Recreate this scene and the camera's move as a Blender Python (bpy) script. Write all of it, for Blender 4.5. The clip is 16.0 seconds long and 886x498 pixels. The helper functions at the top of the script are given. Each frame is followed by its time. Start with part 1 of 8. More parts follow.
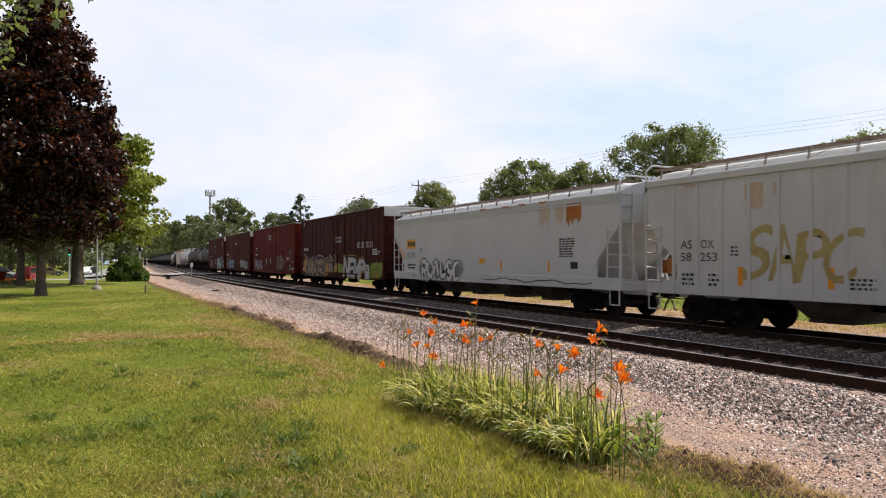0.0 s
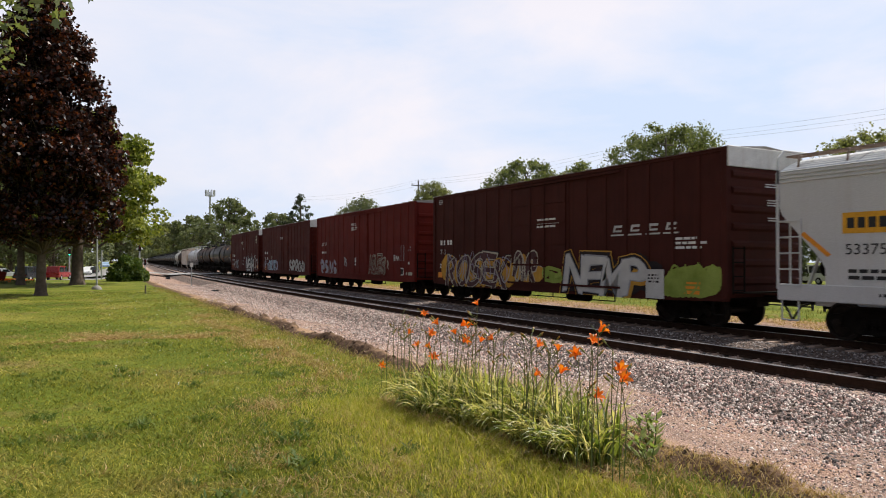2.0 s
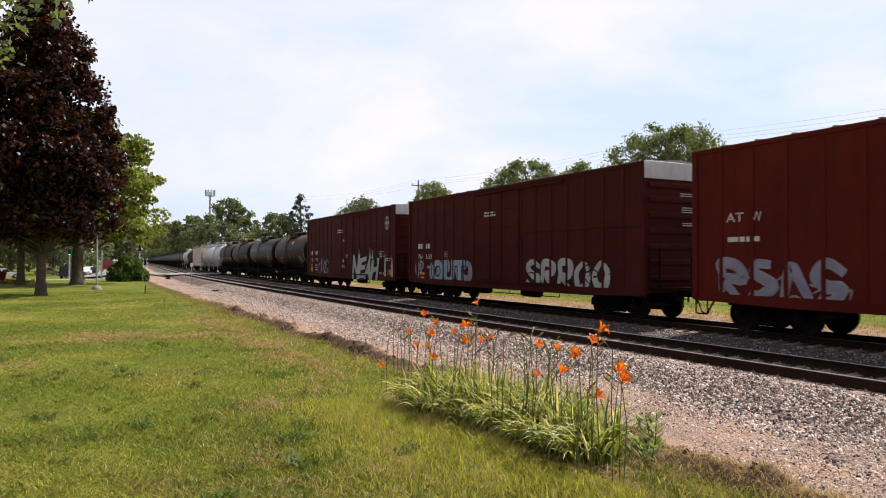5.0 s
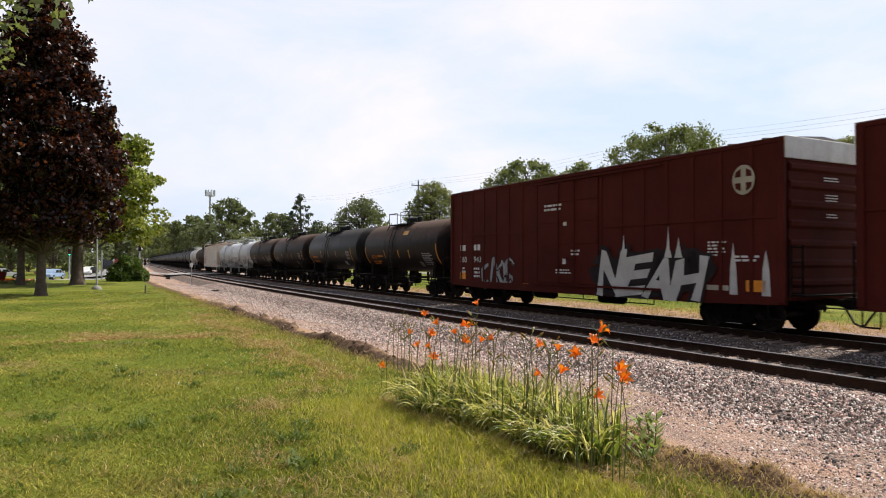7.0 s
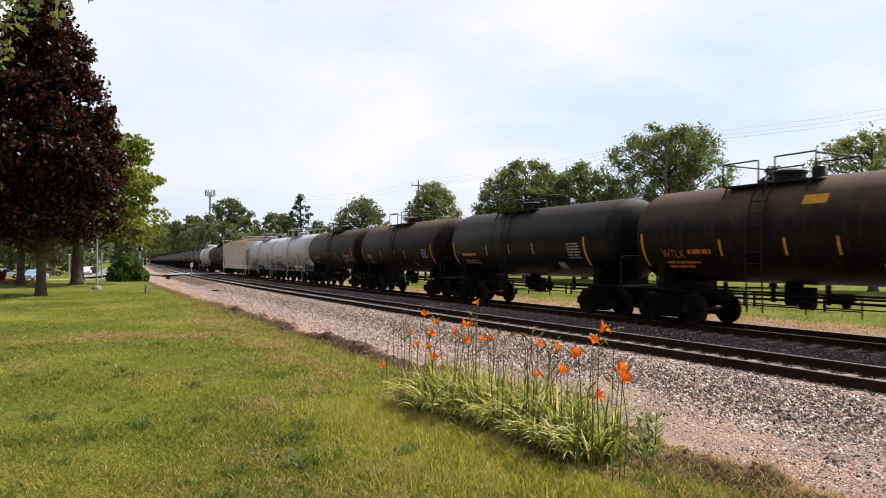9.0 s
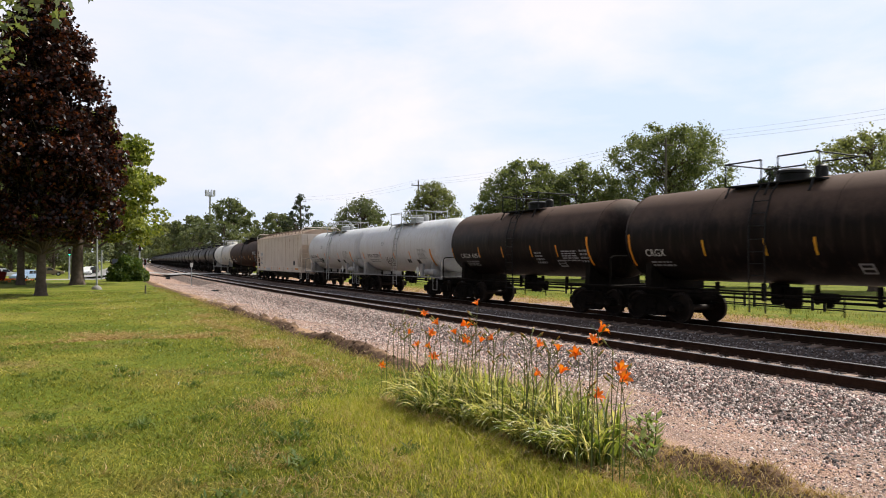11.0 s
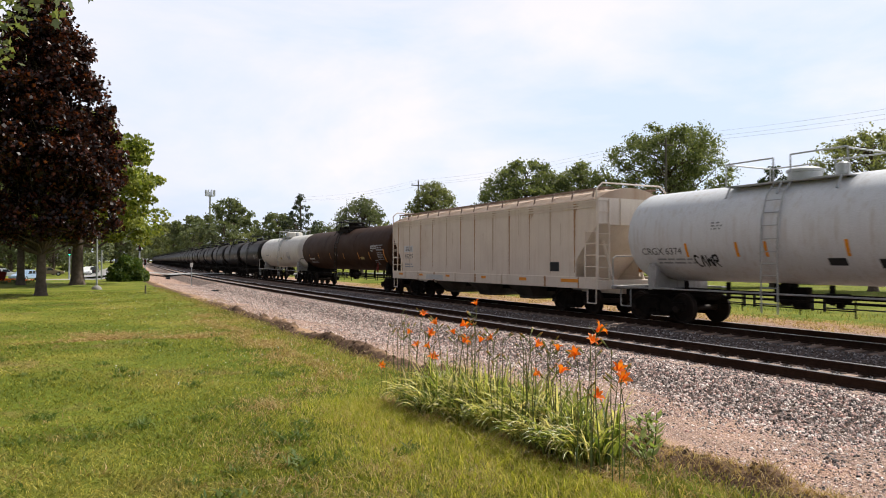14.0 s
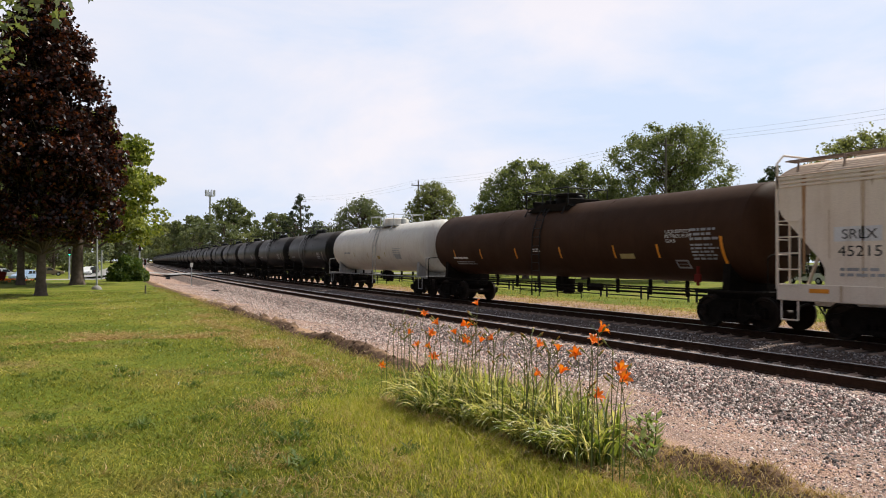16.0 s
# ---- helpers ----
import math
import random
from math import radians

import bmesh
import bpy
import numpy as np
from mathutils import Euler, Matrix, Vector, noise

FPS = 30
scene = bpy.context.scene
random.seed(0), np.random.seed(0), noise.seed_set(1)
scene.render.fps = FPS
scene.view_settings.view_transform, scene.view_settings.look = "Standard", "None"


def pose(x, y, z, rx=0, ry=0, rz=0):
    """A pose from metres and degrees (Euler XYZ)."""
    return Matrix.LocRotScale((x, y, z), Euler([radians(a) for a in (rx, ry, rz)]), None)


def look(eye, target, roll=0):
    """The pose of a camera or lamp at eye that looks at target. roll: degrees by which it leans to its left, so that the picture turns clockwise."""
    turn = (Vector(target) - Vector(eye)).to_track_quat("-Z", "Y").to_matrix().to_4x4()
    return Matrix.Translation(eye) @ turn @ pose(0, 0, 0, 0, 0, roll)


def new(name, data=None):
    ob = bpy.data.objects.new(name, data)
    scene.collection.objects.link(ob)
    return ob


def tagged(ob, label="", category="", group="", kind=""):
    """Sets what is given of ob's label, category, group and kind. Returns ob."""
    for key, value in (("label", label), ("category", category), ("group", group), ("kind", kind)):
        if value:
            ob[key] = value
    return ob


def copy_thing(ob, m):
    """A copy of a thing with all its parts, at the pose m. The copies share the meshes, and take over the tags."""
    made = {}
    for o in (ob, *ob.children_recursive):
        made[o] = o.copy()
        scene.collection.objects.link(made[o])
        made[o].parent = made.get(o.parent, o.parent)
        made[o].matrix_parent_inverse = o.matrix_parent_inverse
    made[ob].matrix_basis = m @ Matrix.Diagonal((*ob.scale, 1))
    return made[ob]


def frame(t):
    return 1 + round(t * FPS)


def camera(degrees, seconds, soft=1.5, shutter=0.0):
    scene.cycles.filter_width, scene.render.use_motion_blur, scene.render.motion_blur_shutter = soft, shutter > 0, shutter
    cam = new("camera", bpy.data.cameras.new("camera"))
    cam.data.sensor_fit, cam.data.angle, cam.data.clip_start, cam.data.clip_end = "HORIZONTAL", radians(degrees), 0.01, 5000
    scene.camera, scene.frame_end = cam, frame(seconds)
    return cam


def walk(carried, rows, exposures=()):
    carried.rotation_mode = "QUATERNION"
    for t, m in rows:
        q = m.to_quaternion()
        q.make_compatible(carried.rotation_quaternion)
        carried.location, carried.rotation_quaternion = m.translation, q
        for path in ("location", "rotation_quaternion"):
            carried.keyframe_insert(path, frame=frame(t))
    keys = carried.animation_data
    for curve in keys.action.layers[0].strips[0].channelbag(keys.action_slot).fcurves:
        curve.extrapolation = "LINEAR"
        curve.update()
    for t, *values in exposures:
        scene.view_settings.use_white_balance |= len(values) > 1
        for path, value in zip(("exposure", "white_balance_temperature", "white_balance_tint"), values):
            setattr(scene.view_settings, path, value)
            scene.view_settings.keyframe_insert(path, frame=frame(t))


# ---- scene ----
EXPOSURE = 0.24
SKY_STRENGTH, SUN_STRENGTH = 0.10, 5.0
SKY_BLUE, SKY_CLOUD = (6.5, 7.5, 9.4, 1), (9.1, 8.7, 9.2, 1)
# ---- camera: stands still beside the line ----
YAW, PITCH = 0.48801, 0.01776
EYE = Vector((0.0, 0.0, 1.6))
AIM = EYE + Vector((math.sin(YAW) * math.cos(PITCH), math.cos(YAW) * math.cos(PITCH), math.sin(PITCH))) * 10
cam = camera(65.54, 16.0, soft=1.0, shutter=0.15)
walk(cam, [(0, look(EYE, AIM, 0.153)), (16, look(EYE, AIM, 0.153))], [(0, EXPOSURE), (0.5, EXPOSURE), (1.0, EXPOSURE - 0.07), (1.5, EXPOSURE - 0.11), (2.6, EXPOSURE - 0.11), (3.1, EXPOSURE - 0.08), (3.5, EXPOSURE),
      (14.1, EXPOSURE), (14.5, EXPOSURE - 0.05), (15.0, EXPOSURE - 0.10), (16, EXPOSURE - 0.11)])

# ---- light: high hazy summer sun beyond the train ----
SUN = Vector((0.80, 0.10, 1.0)).normalized()


def make_world():
    w = bpy.data.worlds.new("sky")
    scene.world = w
    w.use_nodes = True
    nt = w.node_tree
    nt.nodes.clear()
    out = nt.nodes.new("ShaderNodeOutputWorld")
    bg = nt.nodes.new("ShaderNodeBackground")
    sky = nt.nodes.new("ShaderNodeTexSky")
    sky.sky_type, sky.sun_disc = "NISHITA", False
    sky.sun_elevation = math.asin(SUN.z)
    sky.sun_rotation = math.atan2(SUN.x, SUN.y)
    sky.air_density, sky.dust_density, sky.ozone_density = 1.0, 1.5, 1.5
    tc = nt.nodes.new("ShaderNodeTexCoord")
    mp = nt.nodes.new("ShaderNodeMapping")
    mp.inputs["Scale"].default_value = (1.0, 1.0, 2.6)
    nz = nt.nodes.new("ShaderNodeTexNoise")
    nz.inputs["Scale"].default_value = 1.9
    nz.inputs["Detail"].default_value = 7
    nz.inputs["Roughness"].default_value = 0.55
    nz.inputs["Distortion"].default_value = 0.4
    cloud = nt.nodes.new("ShaderNodeValToRGB")
    cloud.color_ramp.elements[0].position, cloud.color_ramp.elements[0].color = 0.38, SKY_BLUE
    cloud.color_ramp.elements[1].position, cloud.color_ramp.elements[1].color = 0.62, SKY_CLOUD
    # haze is brighter on the sun's side of the sky
    dot = nt.nodes.new("ShaderNodeVectorMath")
    dot.operation = "DOT_PRODUCT"
    dot.inputs[1].default_value = tuple(SUN)
    glow = nt.nodes.new("ShaderNodeMapRange")
    glow.interpolation_type = "SMOOTHSTEP"
    glow.inputs["From Min"].default_value, glow.inputs["From Max"].default_value = -0.5, 0.30
    glow.inputs["To Min"].default_value, glow.inputs["To Max"].default_value = 0.09, 1.0
    # and thins out towards the zenith
    sep = nt.nodes.new("ShaderNodeSeparateXYZ")
    high = nt.nodes.new("ShaderNodeMapRange")
    high.interpolation_type = "SMOOTHSTEP"
    high.inputs["From Min"].default_value, high.inputs["From Max"].default_value = 0.30, 0.95
    high.inputs["To Min"].default_value, high.inputs["To Max"].default_value = 1.0, 0.32
    both = nt.nodes.new("ShaderNodeMath")
    both.operation = "MULTIPLY"
    nt.links.new(tc.outputs["Generated"], sep.inputs[0])
    nt.links.new(sep.outputs["Z"], high.inputs["Value"])
    nt.links.new(high.outputs["Result"], both.inputs[0])
    nt.links.new(glow.outputs["Result"], both.inputs[1])
    haze = nt.nodes.new("ShaderNodeVectorMath")
    haze.operation = "SCALE"
    mix = nt.nodes.new("ShaderNodeMix")
    mix.data_type = "RGBA"
    mix.inputs[0].default_value = 0.9
    nt.links.new(tc.outputs["Generated"], mp.inputs["Vector"])
    nt.links.new(tc.outputs["Generated"], dot.inputs[0])
    nt.links.new(mp.outputs["Vector"], nz.inputs["Vector"])
    nt.links.new(nz.outputs["Fac"], cloud.inputs["Fac"])
    nt.links.new(dot.outputs["Value"], glow.inputs["Value"])
    # away from the sun the sky is a deeper blue
    tint = nt.nodes.new("ShaderNodeMix")
    tint.data_type, tint.blend_type = "RGBA", "MULTIPLY"
    tint.inputs[0].default_value = 1.0
    side = nt.nodes.new("ShaderNodeValToRGB")
    side.color_ramp.elements[0].position, side.color_ramp.elements[0].color = 0.08, (0.84, 0.93, 1.06, 1)
    side.color_ramp.elements[1].position, side.color_ramp.elements[1].color = 0.8, (1, 1, 1, 1)
    nt.links.new(glow.outputs["Result"], side.inputs["Fac"])
    nt.links.new(cloud.outputs["Color"], tint.inputs[6])
    nt.links.new(side.outputs["Color"], tint.inputs[7])
    nt.links.new(tint.outputs[2], haze.inputs[0])
    nt.links.new(both.outputs["Value"], haze.inputs["Scale"])
    nt.links.new(sky.outputs["Color"], mix.inputs[6])
    nt.links.new(haze.outputs["Vector"], mix.inputs[7])
    nt.links.new(mix.outputs[2], bg.inputs["Color"])
    bg.inputs["Strength"].default_value = SKY_STRENGTH
    nt.links.new(bg.outputs["Background"], out.inputs["Surface"])


make_world()
sun = new("sun", bpy.data.lights.new("sun", "SUN"))
sun.data.energy, sun.data.angle, sun.data.color = SUN_STRENGTH, radians(0.6), (1.0, 0.95, 0.86)
sun.matrix_world = look(SUN * 300, (0, 0, 0))


# ---- materials ----
def nodes_of(name):
    m = bpy.data.materials.new(name)
    m.use_nodes = True
    nt = m.node_tree
    return m, nt, nt.nodes["Principled BSDF"]


def noise_of(nt, scale, detail=4.0, rough=0.6, vec=None, stretch=None):
    tc = nt.nodes.new("ShaderNodeTexCoord")
    src = tc.outputs["Object"] if vec is None else vec
    if stretch:
        mp = nt.nodes.new("ShaderNodeMapping")
        mp.inputs["Scale"].default_value = stretch
        nt.links.new(src, mp.inputs["Vector"])
        src = mp.outputs["Vector"]
    n = nt.nodes.new("ShaderNodeTexNoise")
    n.inputs["Scale"].default_value, n.inputs["Detail"].default_value, n.inputs["Roughness"].default_value = scale, detail, rough
    nt.links.new(src, n.inputs["Vector"])
    return n.outputs["Fac"]


def ramp_of(nt, fac, stops):
    r = nt.nodes.new("ShaderNodeValToRGB")
    e = r.color_ramp.elements
    while len(e) < len(stops):
        e.new(0.5)
    for el, (pos, col) in zip(e, stops):
        el.position = pos
        el.color = (*col, 1) if len(col) == 3 else col
    nt.links.new(fac, r.inputs["Fac"])
    return r.outputs["Color"]


def mix_of(nt, fac, a, b, mode="MIX"):
    m = nt.nodes.new("ShaderNodeMix")
    m.data_type, m.blend_type = "RGBA", mode
    for sock, v in ((m.inputs[0], fac), (m.inputs[6], a), (m.inputs[7], b)):
        if isinstance(v, (int, float)):
            sock.default_value = v
        elif isinstance(v, tuple):
            sock.default_value = (*v, 1)
        else:
            nt.links.new(v, sock)
    return m.outputs[2]


def bump_of(nt, bsdf, height, strength, dist=0.01):
    b = nt.nodes.new("ShaderNodeBump")
    b.inputs["Strength"].default_value, b.inputs["Distance"].default_value = strength, dist
    nt.links.new(height, b.inputs["Height"])
    nt.links.new(b.outputs["Normal"], bsdf.inputs["Normal"])


def surf(name, c1, c2, scale=3.0, rough=0.7, bump=0.2, metal=0.0, grain=40.0, stain=None, streak=None, amount=0.5, spec=0.2):
    """A two-scale surface: broad patches from c1 to c2, fine grain, optional stains and run-down streaks."""
    m, nt, b = nodes_of(name)
    col = ramp_of(nt, noise_of(nt, scale, 5), [(0.3, c1), (0.7, c2)])
    g = noise_of(nt, grain, 3)
    col = mix_of(nt, 0.35, col, ramp_of(nt, g, [(0.25, (0.55, 0.55, 0.55)), (0.75, (1.3, 1.3, 1.3))]), "MULTIPLY")
    if stain:
        k = ramp_of(nt, noise_of(nt, scale * 0.6, 7, 0.7), [(0.62 - 0.2 * amount, (0, 0, 0)), (0.78, (1, 1, 1))])
        col = mix_of(nt, k, col, stain)
    if streak:
        k = ramp_of(nt, noise_of(nt, 1.0, 5, 0.65, stretch=(6.0, 6.0, 0.35)), [(0.5, (0, 0, 0)), (0.78, (amount, amount, amount))])
        col = mix_of(nt, k, col, streak)
    nt.links.new(col, b.inputs["Base Color"])
    rr = nt.nodes.new("ShaderNodeMapRange")
    rr.inputs["To Min"].default_value, rr.inputs["To Max"].default_value = max(rough - 0.15, 0.05), min(rough + 0.15, 1)
    nt.links.new(noise_of(nt, scale * 2.3, 4), rr.inputs["Value"])
    nt.links.new(rr.outputs["Result"], b.inputs["Roughness"])
    b.inputs["Metallic"].default_value = metal
    b.inputs["Specular IOR Level"].default_value = spec
    if bump:
        bump_of(nt, b, g, bump)
    return m


def dusty(name, c1, c2, dust, rough, spec):
    """Dark tank paint with dust settled where it faces up, and runs of grime down the sides."""
    m, nt, b = nodes_of(name)
    col = ramp_of(nt, noise_of(nt, 0.6, 5), [(0.3, c1), (0.7, c2)])
    runs = ramp_of(nt, noise_of(nt, 1.0, 5, 0.65, stretch=(5.0, 5.0, 0.4)), [(0.5, (0, 0, 0)), (0.8, (0.6, 0.6, 0.6))])
    col = mix_of(nt, runs, col, tuple(0.5 * q for q in dust))
    geo = nt.nodes.new("ShaderNodeNewGeometry")
    sep = nt.nodes.new("ShaderNodeSeparateXYZ")
    nt.links.new(geo.outputs["Normal"], sep.inputs[0])
    up = math_of(nt, "ADD", sep.outputs["Z"], math_of(nt, "MULTIPLY", math_of(nt, "SUBTRACT", noise_of(nt, 1.4, 6, 0.7), 0.5), 0.7))
    lie = step_of(nt, up, 0.05, 0.8)
    col = mix_of(nt, lie, col, dust)
    g = noise_of(nt, 40, 3)
    col = mix_of(nt, 0.3, col, ramp_of(nt, g, [(0.25, (0.6, 0.6, 0.6)), (0.75, (1.3, 1.3, 1.3))]), "MULTIPLY")
    nt.links.new(col, b.inputs["Base Color"])
    rr = nt.nodes.new("ShaderNodeMapRange")
    rr.inputs["To Min"].default_value, rr.inputs["To Max"].default_value = rough, min(rough + 0.3, 0.9)
    nt.links.new(lie, rr.inputs["Value"])
    nt.links.new(rr.outputs["Result"], b.inputs["Roughness"])
    b.inputs["Specular IOR Level"].default_value = spec
    bump_of(nt, b, g, 0.03)
    return m


def island_mat(name, stops, rough=0.85, translucent=0.0, spec=0.3, grain=30.0):
    """Colour chosen piece by piece (random per island) with fine grain; optional light through thin leaves."""
    m, nt, b = nodes_of(name)
    geo = nt.nodes.new("ShaderNodeNewGeometry")
    col = ramp_of(nt, geo.outputs["Random Per Island"], stops)
    g = noise_of(nt, grain, 3)
    col = mix_of(nt, 0.3, col, ramp_of(nt, g, [(0.3, (0.6, 0.6, 0.6)), (0.7, (1.25, 1.25, 1.25))]), "MULTIPLY")
    nt.links.new(col, b.inputs["Base Color"])
    b.inputs["Roughness"].default_value = rough
    b.inputs["Specular IOR Level"].default_value = spec
    if translucent:
        tr = nt.nodes.new("ShaderNodeBsdfTranslucent")
        nt.links.new(mix_of(nt, 1.0, col, (1.25, 1.25, 0.6), "MULTIPLY"), tr.inputs["Color"])
        mx = nt.nodes.new("ShaderNodeMixShader")
        mx.inputs[0].default_value = translucent
        nt.links.new(b.outputs[0], mx.inputs[1])
        nt.links.new(tr.outputs[0], mx.inputs[2])
        nt.links.new(mx.outputs[0], nt.nodes["Material Output"].inputs["Surface"])
    return m


def plain(name, col, rough=0.5, metal=0.0, vary=0.12):
    return surf(name, tuple(c * (1 - vary) for c in col), tuple(min(c * (1 + vary), 1) for c in col), 6.0, rough, 0.05, metal)


def math_of(nt, op, a, b=None):
    m = nt.nodes.new("ShaderNodeMath")
    m.operation = op
    for sock, v in zip(m.inputs, (a, b)):
        if v is None:
            continue
        if isinstance(v, (int, float)):
            sock.default_value = v
        else:
            nt.links.new(v, sock)
    return m.outputs[0]


def step_of(nt, value, lo, hi):
    r = nt.nodes.new("ShaderNodeMapRange")
    r.interpolation_type = "SMOOTHSTEP"
    r.inputs["From Min"].default_value, r.inputs["From Max"].default_value = lo, hi
    nt.links.new(value, r.inputs["Value"])
    return r.outputs["Result"]


def stone_cells(nt, scale, tint):
    """Packed small stones, each with its own grey, pink or white."""
    tc = nt.nodes.new("ShaderNodeTexCoord")
    v = nt.nodes.new("ShaderNodeTexVoronoi")
    v.inputs["Scale"].default_value = scale
    nt.links.new(tc.outputs["Object"], v.inputs["Vector"])
    wn = nt.nodes.new("ShaderNodeTexWhiteNoise")
    nt.links.new(v.outputs["Color"], wn.inputs["Vector"])
    col = ramp_of(nt, wn.outputs["Value"], [(0.0, (0.13, 0.10, 0.085)), (0.35, (0.29, 0.225, 0.19)), (0.7, (0.44, 0.36, 0.31)), (1.0, (0.62, 0.55, 0.50))])
    return mix_of(nt, 1.0, col, tint, "MULTIPLY"), v.outputs["Distance"]


def ground_mat():
    """Lawn, crumbling earth, dead grass, gravel and ballast, told apart by the distance across the line."""
    m, nt, b = nodes_of("ground")
    at = nt.nodes.new("ShaderNodeAttribute")
    at.attribute_name = "across"
    w = at.outputs["Fac"]
    rag = math_of(nt, "ADD", math_of(nt, "MULTIPLY", math_of(nt, "SUBTRACT", noise_of(nt, 5.0, 6, 0.7), 0.5), 0.55), math_of(nt, "MULTIPLY", math_of(nt, "SUBTRACT", noise_of(nt, 0.7, 4), 0.5), 1.1))
    wr = math_of(nt, "ADD", w, rag)
    wf = math_of(nt, "ADD", w, math_of(nt, "MULTIPLY", rag, 0.35))
    fine = noise_of(nt, 26, 4, 0.7)
    lawn = ramp_of(nt, noise_of(nt, 0.30, 6, 0.65), [(0.3, (0.075, 0.108, 0.012)), (0.5, (0.130, 0.155, 0.020)), (0.7, (0.24, 0.22, 0.048))])
    dry = ramp_of(nt, noise_of(nt, 0.55, 8, 0.75), [(0.55, (0, 0, 0)), (0.68, (0.8, 0.8, 0.8))])
    lawn = mix_of(nt, dry, lawn, (0.24, 0.165, 0.075))
    lawn = mix_of(nt, 0.8, lawn, ramp_of(nt, fine, [(0.3, (0.45, 0.5, 0.4)), (0.7, (1.45, 1.4, 1.2))]), "MULTIPLY")
    earth = ramp_of(nt, noise_of(nt, 9.0, 6, 0.7), [(0.3, (0.05, 0.031, 0.022)), (0.55, (0.13, 0.08, 0.052)), (0.75, (0.27, 0.175, 0.11))])
    tan = ramp_of(nt, noise_of(nt, 6.0, 6, 0.7), [(0.3, (0.17, 0.105, 0.06)), (0.5, (0.34, 0.215, 0.13)), (0.72, (0.47, 0.33, 0.21))])
    gravel, cell = stone_cells(nt, 55.0, (1.05, 0.93, 0.88))
    patches = ramp_of(nt, noise_of(nt, 0.7, 6, 0.65), [(0.35, (0.66, 0.62, 0.60)), (0.5, (0.95, 0.90, 0.86)), (0.68, (1.12, 1.0, 0.90))])
    gravel = mix_of(nt, 1.0, gravel, patches, "MULTIPLY")
    # ballast bed, tinted dark to stand for shade between the loose stones
    bed, cell2 = stone_cells(nt, 24.0, (0.40, 0.37, 0.37))
    col = mix_of(nt, step_of(nt, wf, 4.02, 4.10), lawn, earth)
    col = mix_of(nt, step_of(nt, wr, 4.52, 4.86), col, tan)
    col = mix_of(nt, step_of(nt, wr, 4.95, 5.45), col, gravel)
    col = mix_of(nt, step_of(nt, wr, 8.6, 9.2), col, bed)
    col = mix_of(nt, step_of(nt, wr, 20.0, 20.4), col, gravel)
    col = mix_of(nt, step_of(nt, wr, 22.0, 22.8), col, tan)
    col = mix_of(nt, step_of(nt, wr, 23.6, 24.2), col, lawn)
    nt.links.new(col, b.inputs["Base Color"])
    b.inputs["Roughness"].default_value = 0.95
    b.inputs["Specular IOR Level"].default_value = 0.1
    stony = math_of(nt, "MULTIPLY", step_of(nt, wr, 4.95, 5.45), step_of(nt, w, 24.0, 23.0))
    bump_of(nt, b, mix_of(nt, stony, fine, cell), 0.9, 0.025)
    return m


def grass_mat():
    """Blades that pale, dry out and darken patch by patch."""
    m, nt, b = nodes_of("grass_blade")
    geo = nt.nodes.new("ShaderNodeNewGeometry")
    own = ramp_of(nt, geo.outputs["Random Per Island"], [(0.0, (0.40, 0.45, 0.4)), (0.6, (0.95, 0.95, 0.95)), (1.0, (1.7, 1.5, 1.7))])
    col = ramp_of(nt, noise_of(nt, 0.30, 6, 0.65), [(0.3, (0.130, 0.163, 0.017)), (0.5, (0.250, 0.262, 0.034)), (0.68, (0.45, 0.39, 0.09))])
    dry = ramp_of(nt, noise_of(nt, 0.55, 8, 0.75), [(0.53, (0, 0, 0)), (0.66, (0.85, 0.85, 0.85))])
    col = mix_of(nt, dry, col, (0.33, 0.24, 0.10))
    col = mix_of(nt, 1.0, col, own, "MULTIPLY")
    nt.links.new(col, b.inputs["Base Color"])
    b.inputs["Roughness"].default_value = 0.6
    b.inputs["Specular IOR Level"].default_value = 0.25
    tr = nt.nodes.new("ShaderNodeBsdfTranslucent")
    nt.links.new(col, tr.inputs["Color"])
    mx = nt.nodes.new("ShaderNodeMixShader")
    mx.inputs[0].default_value = 0.45
    nt.links.new(b.outputs[0], mx.inputs[1])
    nt.links.new(tr.outputs[0], mx.inputs[2])
    nt.links.new(mx.outputs[0], nt.nodes["Material Output"].inputs["Surface"])
    return m


M = {}
M["ground"] = ground_mat()
M["stones"] = island_mat("ballast_stone", [(0.0, (0.05, 0.043, 0.042)), (0.22, (0.16, 0.135, 0.125)), (0.42, (0.35, 0.275, 0.25)), (0.62, (0.58, 0.365, 0.31)), (0.82, (0.66, 0.545, 0.49)), (1.0, (0.86, 0.78, 0.72))], 0.85)
M["rail"] = surf("rail_steel", (0.030, 0.017, 0.012), (0.055, 0.031, 0.021), 6, 0.9, 0.3, 0.0, spec=0.05)
M["rail_head"] = surf("rail_head", (0.45, 0.42, 0.40), (0.6, 0.57, 0.55), 8, 0.32, 0.05, 0.9)
M["tie"] = surf("tie_wood", (0.24, 0.165, 0.125), (0.44, 0.32, 0.26), 3, 0.92, 0.7, grain=30)
M["asphalt"] = surf("asphalt", (0.24, 0.23, 0.22), (0.33, 0.32, 0.305), 0.8, 0.9, 0.4, grain=60)
M["concrete"] = surf("concrete", (0.20, 0.19, 0.175), (0.30, 0.285, 0.265), 1.2, 0.9, 0.3)
M["bark"] = surf("bark", (0.06, 0.045, 0.035), (0.14, 0.105, 0.08), 4, 0.95, 1.0, grain=18)
